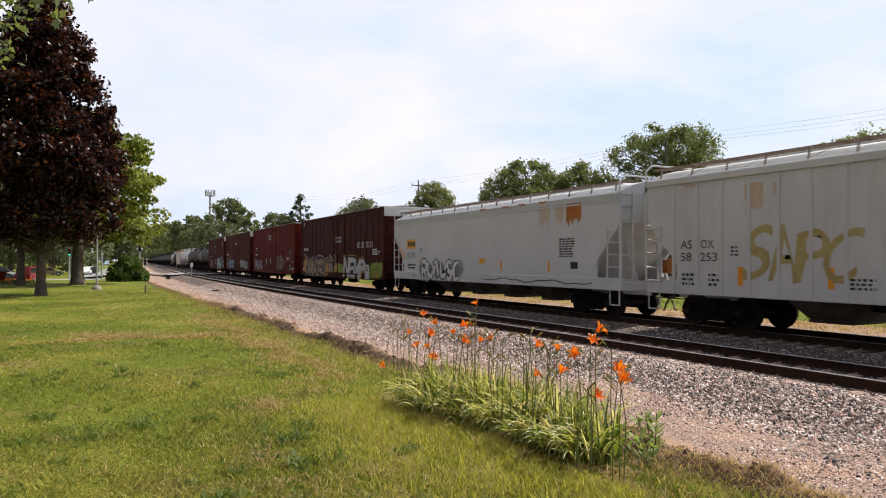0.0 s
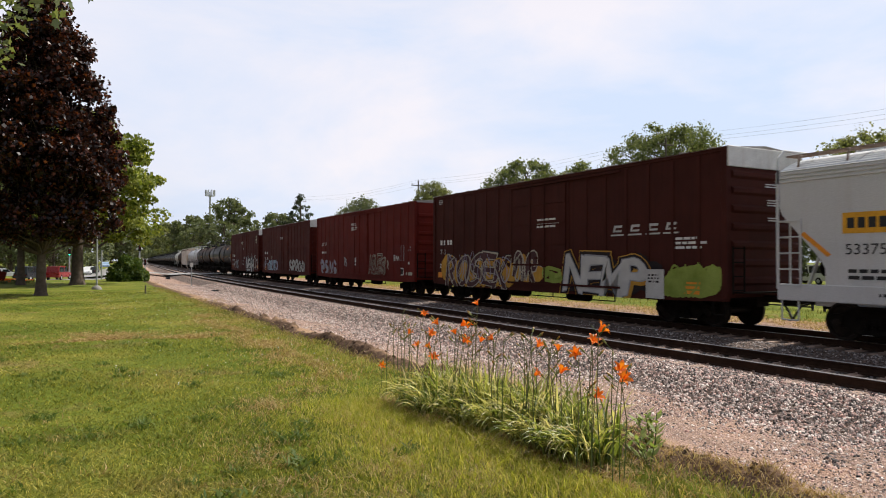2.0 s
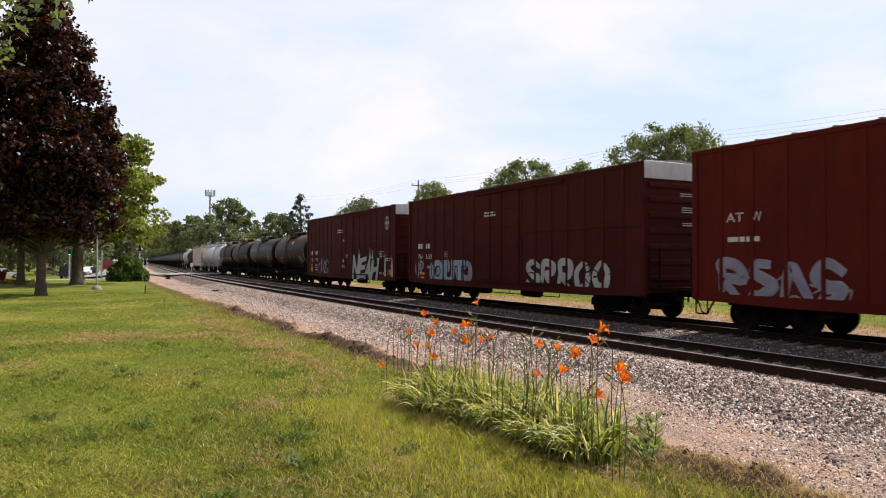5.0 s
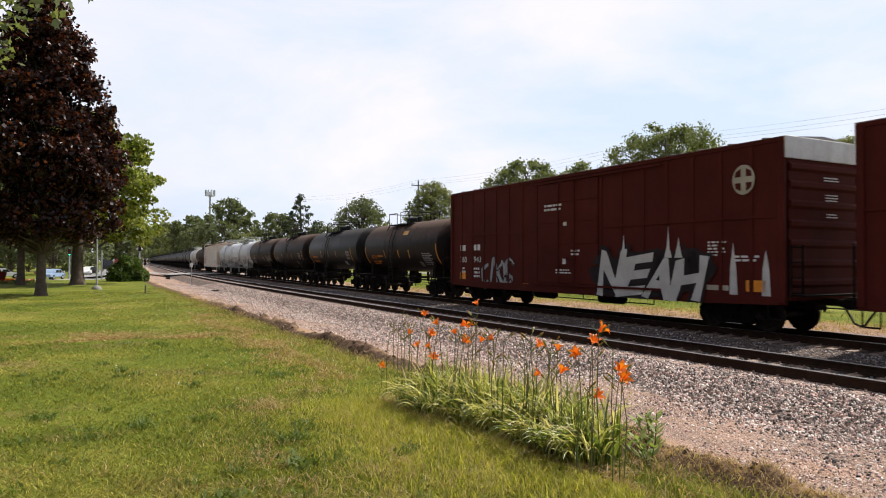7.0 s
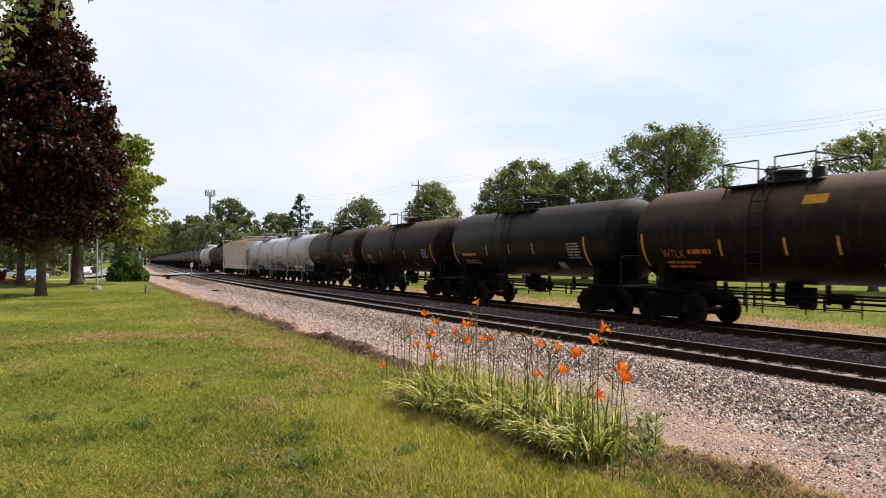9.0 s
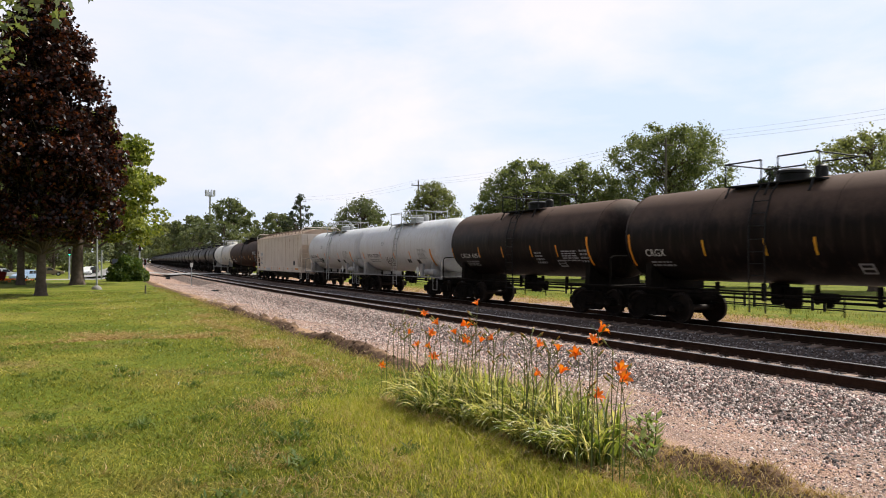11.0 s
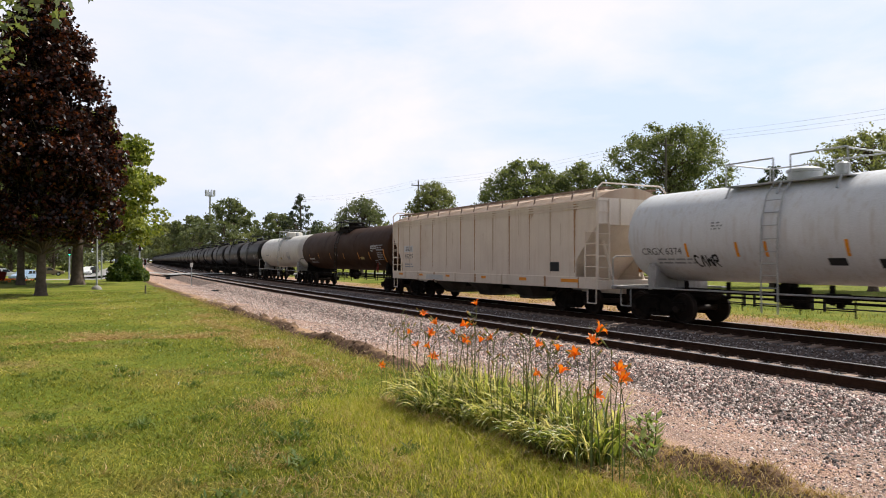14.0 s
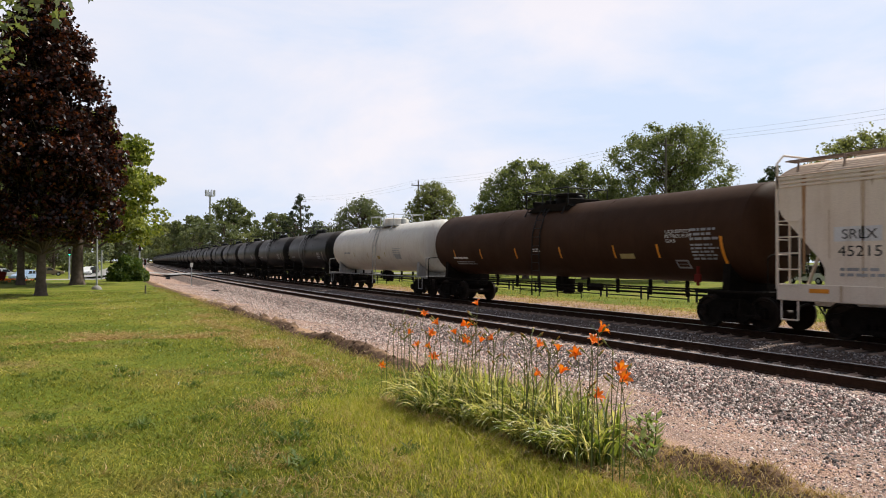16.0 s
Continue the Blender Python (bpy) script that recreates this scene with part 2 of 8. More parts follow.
M["leaf_maple"] = island_mat("purple_maple_leaf", [(0.0, (0.008, 0.004, 0.004)), (0.6, (0.028, 0.009, 0.006)), (0.9, (0.10, 0.024, 0.012)), (1.0, (0.17, 0.05, 0.022))], 0.42, 0.35, 0.4)
M["leaf_lime"] = island_mat("honey_locust_leaf", [(0.0, (0.08, 0.115, 0.018)), (0.5, (0.19, 0.225, 0.045)), (1.0, (0.36, 0.37, 0.10))], 0.55, 0.5)
M["leaf_green"] = island_mat("broad_leaf", [(0.0, (0.085, 0.110, 0.048)), (0.5, (0.155, 0.182, 0.083)), (1.0, (0.235, 0.255, 0.125))], 0.65, 0.45)
M["leaf_olive"] = island_mat("olive_leaf", [(0.0, (0.105, 0.120, 0.056)), (0.5, (0.19, 0.208, 0.10)), (1.0, (0.28, 0.29, 0.15))], 0.6, 0.5)
# leaf of distant trees: haze is mixed into its paler, greyer green
M["leaf_hazed"] = island_mat("hazed_leaf", [(0.0, (0.10, 0.122, 0.062)), (0.5, (0.155, 0.178, 0.096)), (1.0, (0.22, 0.238, 0.135))], 0.7, 0.35)
# same ballast as the shoulder, its colour darkened for the train's shade
M["stones_shaded"] = island_mat("shade_toned_stone", [(0.0, (0.06, 0.055, 0.055)), (0.4, (0.20, 0.18, 0.175)), (0.7, (0.33, 0.27, 0.25)), (1.0, (0.62, 0.56, 0.53))], 0.85)
M["leaf_dark"] = island_mat("conifer_leaf", [(0.0, (0.030, 0.045, 0.024)), (0.6, (0.060, 0.080, 0.042)), (1.0, (0.10, 0.12, 0.065))], 0.6, 0.3)
M["bush_leaf"] = island_mat("bush_leaf", [(0.0, (0.035, 0.070, 0.016)), (0.6, (0.085, 0.135, 0.028)), (1.0, (0.17, 0.21, 0.045))], 0.6, 0.35)
M["grass"] = grass_mat()
M["tuft"] = island_mat("tuft_blade", [(0.0, (0.07, 0.115, 0.025)), (0.6, (0.13, 0.18, 0.04)), (1.0, (0.20, 0.235, 0.07))], 0.6, 0.4)
M["bright_grass"] = island_mat("bright_blade", [(0.0, (0.22, 0.25, 0.035)), (0.55, (0.42, 0.41, 0.07)), (0.85, (0.58, 0.50, 0.18)), (1.0, (0.62, 0.48, 0.24))], 0.6, 0.5)
M["straw"] = island_mat("dry_blade", [(0.0, (0.24, 0.15, 0.07)), (0.6, (0.46, 0.32, 0.16)), (1.0, (0.62, 0.50, 0.29))], 0.8, 0.4)
M["lily_leaf"] = island_mat("lily_leaf", [(0.0, (0.09, 0.13, 0.03)), (0.35, (0.23, 0.27, 0.07)), (0.65, (0.46, 0.45, 0.17)), (0.82, (0.60, 0.54, 0.30)), (1.0, (0.68, 0.57, 0.38))], 0.32, 0.55, 0.5)
M["lily_stem"] = island_mat("lily_stem", [(0.0, (0.07, 0.11, 0.028)), (0.7, (0.13, 0.165, 0.05)), (1.0, (0.20, 0.16, 0.07))], 0.5)
M["lily_petal"] = island_mat("lily_petal", [(0.0, (0.75, 0.13, 0.012)), (0.6, (0.88, 0.19, 0.02)), (1.0, (0.95, 0.30, 0.03))], 0.5, 0.4)
M["red_paint"] = surf("red_boxcar_paint", (0.105, 0.013, 0.010), (0.155, 0.020, 0.014), 0.5, 0.7, 0.08, streak=(0.06, 0.014, 0.011), stain=(0.085, 0.013, 0.010), amount=0.6, spec=0.08)
M["brown_paint"] = surf("brown_boxcar_paint", (0.050, 0.014, 0.011), (0.074, 0.020, 0.015), 0.5, 0.7, 0.08, streak=(0.03, 0.011, 0.009), stain=(0.04, 0.011, 0.009), amount=0.6, spec=0.08)
M["mineral_paint"] = surf("mineral_red_paint", (0.066, 0.012, 0.009), (0.098, 0.018, 0.013), 0.5, 0.7, 0.08, streak=(0.045, 0.012, 0.010), stain=(0.06, 0.011, 0.008), amount=0.6, spec=0.08)
M["white_band"] = surf("weathered_white", (0.55, 0.54, 0.52), (0.72, 0.71, 0.69), 2, 0.6, 0.05, streak=(0.35, 0.25, 0.2), amount=0.4)
M["hopper_grey"] = surf("light_grey_paint", (0.50, 0.50, 0.49), (0.60, 0.60, 0.585), 0.6, 0.5, 0.05, streak=(0.40, 0.30, 0.22), amount=0.35)
M["hopper_cream"] = surf("stained_grey_paint", (0.70, 0.61, 0.52), (0.80, 0.71, 0.61), 0.6, 0.6, 0.05, streak=(0.46, 0.32, 0.21), stain=(0.62, 0.51, 0.40), amount=0.35)
M["hopper_smooth"] = surf("pale_grey_paint", (0.54, 0.55, 0.56), (0.62, 0.63, 0.635), 0.4, 0.45, 0.04, streak=(0.46, 0.42, 0.38), amount=0.3)
M["roof_tan"] = surf("dusty_tan_roof", (0.44, 0.32, 0.235), (0.58, 0.45, 0.35), 0.9, 0.7, 0.1, streak=(0.36, 0.19, 0.10), amount=0.5)
M["rust"] = surf("rust_stain", (0.34, 0.10, 0.02), (0.48, 0.19, 0.05), 3, 0.85, 0.2)
M["tank_black"] = dusty("black_tank_paint", (0.006, 0.006, 0.007), (0.012, 0.011, 0.011), (0.060, 0.052, 0.048), 0.38, 0.16)
M["tank_dusty"] = dusty("dusty_black_paint", (0.007, 0.005, 0.005), (0.014, 0.010, 0.009), (0.135, 0.090, 0.070), 0.46, 0.12)
M["tank_brown"] = surf("brown_tank_paint", (0.040, 0.019, 0.010), (0.064, 0.032, 0.018), 0.6, 0.65, 0.05, streak=(0.03, 0.014, 0.009), amount=0.5, spec=0.08)
M["tank_white"] = surf("white_tank_paint", (0.62, 0.63, 0.65), (0.72, 0.73, 0.75), 0.5, 0.45, 0.03, streak=(0.40, 0.33, 0.26), amount=0.5)
M["tank_cream"] = surf("cream_tank_paint", (0.62, 0.59, 0.54), (0.72, 0.69, 0.64), 0.5, 0.5, 0.03, streak=(0.36, 0.25, 0.17), amount=0.5)
M["under"] = surf("grimy_underframe", (0.008, 0.007, 0.006), (0.020, 0.016, 0.013), 4, 0.9, 0.3, spec=0.05)
M["wheel"] = surf("wheel_steel", (0.015, 0.011, 0.009), (0.035, 0.024, 0.018), 5, 0.7, 0.1, 0.2)
M["yellow"] = plain("safety_yellow", (0.72, 0.36, 0.03), 0.5)
M["stripe"] = plain("reflector_orange", (0.80, 0.30, 0.03), 0.45)
M["white"] = plain("lettering_white", (0.70, 0.70, 0.68), 0.6)
M["ink"] = plain("lettering_black", (0.03, 0.03, 0.032), 0.6)
M["pole_grey"] = plain("galvanised_grey", (0.42, 0.43, 0.43), 0.5, 0.4)
M["pole_wood"] = surf("pole_wood", (0.10, 0.085, 0.07), (0.17, 0.15, 0.125), 4, 0.9, 0.4)
M["black_steel"] = plain("black_steel", (0.015, 0.015, 0.015), 0.5)
M["orange"] = plain("amber_lettering", (0.62, 0.22, 0.03), 0.6)


# ---- the line: straight, then a wide bend, then straight ----
S0, BEND, TURN = 21.716, 0.00062585, 0.06655
FAR_U, NEAR_U = 17.177, 12.035
RAIL_Z = -0.278


def line(s):
    a = min(max(s - S0, 0.0), TURN / BEND)
    th = BEND * a
    ex = max(s - S0 - TURN / BEND, 0.0)
    x = (1 - math.cos(th)) / BEND + ex * math.sin(TURN)
    y = min(s, S0) + math.sin(th) / BEND + ex * math.cos(TURN)
    return x + FAR_U, y, th


def on_line(s, u, z=0.0):
    """The place at s metres along the line and u metres across it."""
    x, y, th = line(s)
    d = u - FAR_U
    return Vector((x + d * math.cos(th), y - d * math.sin(th), z))


# ---- mesh helpers ----
def mesh_from(name, verts, faces, mats, mat_ids=None, smooth=False):
    me = bpy.data.meshes.new(name)
    me.from_pydata([tuple(v) for v in verts], [], [tuple(f) for f in faces])
    for m in mats if isinstance(mats, (list, tuple)) else [mats]:
        me.materials.append(m)
    if mat_ids is not None:
        me.polygons.foreach_set("material_index", mat_ids)
    if smooth:
        me.polygons.foreach_set("use_smooth", [True] * len(me.polygons))
    me.update()
    return me


def bulk_mesh(name, verts, faces_np, mats):
    """A large mesh out of equal-sided faces, held as arrays."""
    me = bpy.data.meshes.new(name)
    nv, (nf, k) = len(verts), faces_np.shape
    me.vertices.add(nv)
    me.vertices.foreach_set("co", np.asarray(verts, dtype=np.float32).ravel())
    me.loops.add(nf * k)
    me.loops.foreach_set("vertex_index", faces_np.astype(np.int32).ravel())
    me.polygons.add(nf)
    me.polygons.foreach_set("loop_start", np.arange(0, nf * k, k, dtype=np.int32))
    me.polygons.foreach_set("loop_total", np.full(nf, k, dtype=np.int32))
    me.materials.append(mats)
    me.update(calc_edges=True)
    return me


def box_bm(bm, x0, x1, y0, y1, z0, z1, bevel=0.0, m=None):
    r = bmesh.ops.create_cube(bm, size=1.0)
    vs = r["verts"]
    bmesh.ops.scale(bm, vec=(x1 - x0, y1 - y0, z1 - z0), verts=vs)
    bmesh.ops.translate(bm, vec=((x0 + x1) / 2, (y0 + y1) / 2, (z0 + z1) / 2), verts=vs)
    if bevel:
        es = list({e for v in vs for e in v.link_edges})
        rb = bmesh.ops.bevel(bm, geom=es, offset=bevel, segments=1, affect="EDGES")
        vs = list({v for f in rb["faces"] for v in f.verts} | {v for v in vs if v.is_valid})
    if m is not None:
        bmesh.ops.transform(bm, matrix=m, verts=[v for v in vs if v.is_valid])
    return vs


def rod_bm(bm, a, b, r, n=6, r2=None):
    a, b = Vector(a), Vector(b)
    d = b - a
    q = d.to_track_quat("Z", "Y").to_matrix().to_4x4()
    res = bmesh.ops.create_cone(bm, cap_ends=True, segments=n, radius1=r, radius2=r if r2 is None else r2, depth=d.length)
    bmesh.ops.transform(bm, matrix=Matrix.Translation((a + b) / 2) @ q, verts=res["verts"])


def pipe_bm(bm, pts, r, n=6):
    for a, b in zip(pts, pts[1:]):
        rod_bm(bm, a, b, r, n)


def prism_bm(bm, outline, axis, lo, hi):
    """Extrudes an outline of (a, b) pairs along axis 'x', 'y' or 'z' from lo to hi."""
    def put(a, b, c):
        return {"x": (c, a, b), "y": (a, c, b), "z": (a, b, c)}[axis]
    v0 = [bm.verts.new(put(a, b, lo)) for a, b in outline]
    v1 = [bm.verts.new(put(a, b, hi)) for a, b in outline]
    n = len(outline)
    bm.faces.new(v0)
    bm.faces.new(list(reversed(v1)))
    for i in range(n):
        bm.faces.new((v0[i], v1[i], v1[(i + 1) % n], v0[(i + 1) % n]))


def lathe_bm(bm, prof, n=24, axis="y", centre=(0, 0, 0)):
    """Turns (radius, place along the axis) pairs round that axis."""
    rings = []
    for r, h in prof:
        ring = []
        for i in range(n):
            a = 2 * math.pi * i / n
            c, s = r * math.cos(a), r * math.sin(a)
            p = {"x": (h, c, s), "y": (c, h, s), "z": (c, s, h)}[axis]
            ring.append(bm.verts.new(Vector(p) + Vector(centre)))
        rings.append(ring)
    for a, b in zip(rings, rings[1:]):
        for i in range(n):
            bm.faces.new((a[i], a[(i + 1) % n], b[(i + 1) % n], b[i]))
    bm.faces.new(rings[0])
    bm.faces.new(rings[-1])


def finish(bm, name, material, smooth=False):
    bmesh.ops.recalc_face_normals(bm, faces=bm.faces)
    me = bpy.data.meshes.new(name)
    bm.to_mesh(me)
    bm.free()
    for m in material if isinstance(material, (list, tuple)) else [material]:
        me.materials.append(m)
    if smooth:
        for poly in me.polygons:
            poly.use_smooth = True
        me.set_sharp_from_angle(angle=radians(35))
    return me


def part(name, bm, material, parent, label="", smooth=False):
    """Links a bmesh, or a mesh made before, as one mesh object under a thing."""
    me = finish(bm, name, material, smooth) if isinstance(bm, bmesh.types.BMesh) else bm
    ob = new(name, me)
    ob.parent = parent
    if label:
        tagged(ob, label)
    return ob


# ---- ground: one sheet, laid along the line ----
PROFILE = [(-3000, 0.0), (3.7, 0.0), (4.05, 0.0), (4.22, -0.04), (4.7, -0.07), (5.0, -0.14), (5.5, -0.26), (8.5, -0.66), (9.0, -0.68), (10.3, -0.50), (13.8, -0.50),
           (14.6, -0.58), (15.4, -0.50), (18.9, -0.50), (20.4, -0.68), (22.0, -0.66), (25.6, -0.52), (3000, -0.5)]


def ground_z(u):
    for (a, za), (b, zb) in zip(PROFILE, PROFILE[1:]):
        if a <= u <= b:
            return za + (zb - za) * (u - a) / (b - a)
    return 0.0


def lawn_edge(s):
    return 4.15 + 0.25 * noise.noise((s * 0.35, 3.1, 0)) + 0.18 * noise.noise((s * 1.7, 7.7, 0)) + 0.22 * math.exp(-((s - 7.0) / 2.0) ** 2)


def ease(a, b, v):
    t = min(max((v - a) / (b - a), 0.0), 1.0)
    return t * t * (3 - 2 * t)


def street_z(s, u):
    """The lawn falls off to a lower street."""
    return -1.12 * ease(62.0, 88.0, s) * ease(7.0, -1.0, u)


def relief(x, y, u):
    z = 0.03 * noise.noise((x * 0.5, y * 0.5, 0.3)) + 0.012 * noise.noise((x * 2.3, y * 2.3, 1.3))
    if u < 3.8 and math.hypot(x, y) < 80:
        z += 0.05 * noise.noise((x * 0.12, y * 0.12, 9.0))
    return z


def bank(s, w):
    """A washed-out gully under the lawn's edge and the ridge of earth beside it."""
    if not 3.8 < w < 5.4 or s > 34:
        return 0.0
    k = ease(2.6, 3.6, s) * ease(34.0, 22.0, s) * (0.55 + 0.75 * noise.noise((s * 0.55, 2.0, 0)) + 0.3 * noise.noise((s * 1.9, 2.0, 0)))
    k = max(k, 0.0)
    lump = 1.0 + 0.8 * noise.noise((s * 4.0, w * 5.0, 0)) + 0.5 * noise.noise((s * 9.0, w * 9.0, 3.0))
    return k * (0.19 * lump * math.exp(-((w - 4.60) / 0.18) ** 2) - 0.15 * math.exp(-((w - 4.25) / 0.13) ** 2))


def make_ground():
    ss = [-900, -300, -120, -60, -30, -15, -8, -4]
    s = -2.0
    while s < 30:
        ss.append(s)
        s += 0.09 if 2.5 < s < 14 else 0.16
    while s < 90:
        ss.append(s)
        s += 0.5
    while s < 260:
        ss.append(s)
        s += 4.0
    ss += [300, 360, 450, 600, 900, 1500, 2600]
    us = [-2600, -1200, -500, -250, -120, -70, -45, -30, -22, -16]
    u = -12.0
    while u < 3.4:
        us.append(u)
        u += 0.35
    while u < 5.4:
        us.append(u)
        u += 0.05
    while u < 10.5:
        us.append(u)
        u += 0.2
    us += [11.2, 12.0, 12.9, 13.8, 14.2, 14.6, 15.0, 15.4, 16.3, 17.2, 18.1, 18.9, 19.4, 19.9, 20.4, 20.9, 21.4, 22, 22.5, 23, 23.5, 24, 24.5, 25, 25.6, 26.5, 28, 30, 34, 40, 50,
           65, 90, 140, 250, 500, 1200, 2600]
    verts, faces, across = [], [], []
    for s in ss:
        edge = lawn_edge(s)
        for u in us:
            uu = u
            if 3.3 < u < 5.8:
                uu = u - (edge - 4.15) * ease(5.8, 5.0, u)
            p = on_line(s, u, 0)
            p.z = ground_z(uu) + relief(p.x, p.y, u) + street_z(s, u) + bank(s, uu)
            verts.append(p)
            across.append(uu)
    n = len(us)
    for i in range(len(ss) - 1):
        for j in range(n - 1):
            a = i * n + j
            faces.append((a, a + 1, a + n + 1, a + n))
    me = mesh_from("ground", verts, faces, M["ground"], None, True)
    me.attributes.new("across", "FLOAT", "POINT").data.foreach_set("value", across)
    tagged(new("ground", me), "mown green lawn meeting a pale gravel strip and railway ballast", "ground", kind="structure")


make_ground()


# ---- railway tracks ----
def sweep(name, section, u, s0, s1, step, z, mats, mat_ids):
    """Sweeps a closed outline (across, up) along the line."""
    ss = np.arange(s0, s1 + 0.01, step)
    verts, faces, ids = [], [], []
    n = len(section)
    for s in ss:
        for a, b in section:
            verts.append(on_line(float(s), u + a, z + b))
    for i in range(len(ss) - 1):
        for j in range(n):
            k = (j + 1) % n
            faces.append((i * n + j, i * n + k, (i + 1) * n + k, (i + 1) * n + j))
            ids.append(mat_ids[j])
    return mesh_from(name, verts, faces, mats, ids)


RAIL_SECTION = [(-0.07, -0.18), (0.07, -0.18), (0.07, -0.165), (0.012, -0.145), (0.012, -0.05), (0.037, -0.04), (0.037, -0.008), (0.028, 0), (-0.028, 0), (-0.037, -0.008),
                (-0.037, -0.04), (-0.012, -0.05), (-0.012, -0.145), (-0.07, -0.165)]
RAIL_IDS = [0, 0, 0, 0, 0, 0, 1, 1, 1, 0, 0, 0, 0, 0]


def make_track(name, u, label, parts_to):
    root = tagged(new(name), label, "railway track", "railway tracks", "structure")
    for side in (-0.752, 0.752):
        me = sweep("rail", RAIL_SECTION, u + side, -30, 640, 2.0, RAIL_Z, [M["rail"], M["rail_head"]], RAIL_IDS)
        part("rail", me, None, root, "rust-brown steel rail with polished head")
    ties = []
    for k in range(4):
        bm = bmesh.new()
        r = random.Random(k + 5)
        box_bm(bm, -1.3 + r.uniform(-0.05, 0.05), 1.3 + r.uniform(-0.05, 0.05), -0.115, 0.115, -0.36, -0.185 - 0.004 * k, 0.012)
        for sx in (-0.752, 0.752):
            box_bm(bm, sx - 0.17, sx + 0.17, -0.09, 0.09, -0.19, -0.178)
            for dx in (-0.1, 0.1):
                box_bm(bm, sx + dx - 0.018, sx + dx + 0.018, -0.03, 0.0, -0.18, -0.15)
        ties.append(finish(bm, "tie", M["tie"]))
    r = random.Random(11)
    s = -14.0
    rest = bmesh.new()
    while s < 170:
        p = on_line(s, u, RAIL_Z)
        m = Matrix.Translation(p) @ Matrix.Rotation(-line(s)[2] + r.uniform(-0.02, 0.02), 4, "Z")
        if s < parts_to:
            t = part("tie", ties[r.randrange(4)], None, root)
            t.matrix_basis = m
        else:
            box_bm(rest, -1.3, 1.3, -0.115, 0.115, -0.36, -0.185, 0, m)
        s += 0.53 + r.uniform(-0.03, 0.03)
    tagged(part("far_ties", rest, M["tie"], root), "weathered ties far down the line", kind="stuff")
    return root


make_track("near_track", NEAR_U, "empty near railway track with rusty rails and weathered ties", 140)
make_track("far_track", FAR_U, "railway track under the train with dark weathered ties", 90)


# ---- loose ballast stones and grass, as stuff ----
ROCK = np.array([(-1, -1, -1), (1, -1, -1), (1, 1, -1), (-1, 1, -1), (-1, -1, 1), (1, -1, 1), (1, 1, 1), (-1, 1, 1)], dtype=float)
ROCK_F = np.array([(4, 5, 6, 7), (0, 1, 5, 4), (1, 2, 6, 5), (2, 3, 7, 6), (3, 0, 4, 7)])


def make_stones(name, label, count, pick, size, seed, mat="stones"):
    rng = np.random.default_rng(seed)
    pts = np.array([pick(rng) for _ in range(count)])
    n = len(pts)
    v = ROCK[None] * rng.uniform(0.3, 1.0, (n, 8, 3))
    v[:, 4:, :2] *= rng.uniform(0.45, 0.95, (n, 1, 1))
    sc = rng.uniform(size[0], size[1], (n, 1, 1)) * rng.uniform(0.6, 1.35, (n, 1, 3)) * np.array([1.1, 1.0, 0.75])
    v = v * sc
    a, b = rng.uniform(0, 2 * np.pi, n), rng.uniform(-0.6, 0.6, n)
    ca, sa, cb, sb = np.cos(a), np.sin(a), np.cos(b), np.sin(b)
    x = v[..., 0] * cb[:, None] - v[..., 2] * sb[:, None]
    z = v[..., 0] * sb[:, None] + v[..., 2] * cb[:, None]
    y = v[..., 1]
    v = np.stack([x * ca[:, None] - y * sa[:, None], x * sa[:, None] + y * ca[:, None], z], -1) + pts[:, None, :]
    f = (ROCK_F[None] + 8 * np.arange(n)[:, None, None]).reshape(-1, 4)
    tagged(new(name, bulk_mesh(name, v.reshape(-1, 3), f, M[mat])), label, "ballast", kind="stuff")


def pick_shoulder(rng):
    s = 2.5 + 62.0 * rng.random() ** 1.8
    low = 8.4 - 1.5 * ease(9.0, 17.0, s) + 0.8 * noise.noise((s * 0.4, 0.0, 2.0))
    u = 11.2 - (11.2 - low) * abs(rng.normal(0, 0.5)) if rng.random() < 0.35 else rng.uniform(low, 11.2)
    u = min(max(u, 5.6), 11.2) if rng.random() > 0.06 else rng.uniform(low - 2.0, low)
    p = on_line(s, u, 0)
    return (p.x, p.y, ground_z(u) + 0.006 + 0.03 * rng.random() * ease(low - 0.2, low + 1.2, u))


def pick_bed(rng):
    s = 2.5 + 50.0 * rng.random() ** 1.6
    u = rng.uniform(11.1, 15.9)
    p = on_line(s, u, 0)
    return (p.x, p.y, ground_z(u) + 0.02 * rng.random() + (0.012 if u < 13.2 else 0.0))


def pick_strip(rng):
    s = 2.0 + 48.0 * rng.random() ** 2.0
    u = 4.7 + 4.4 * rng.random() ** 0.75
    p = on_line(s, u, 0)
    return (p.x, p.y, ground_z(u) + 0.004)


make_stones("ballast_stones", "pinkish grey crushed stone ballast along the track", 62000, pick_shoulder, (0.013, 0.028), 3)
make_stones("track_stones", "grey stone ballast between the rails and tracks, coloured darker for shade", 19000, pick_bed, (0.014, 0.032), 6, "stones_shaded")
make_stones("gravel_stones", "small pale stones scattered over the gravel strip", 24000, pick_strip, (0.006, 0.014), 4)


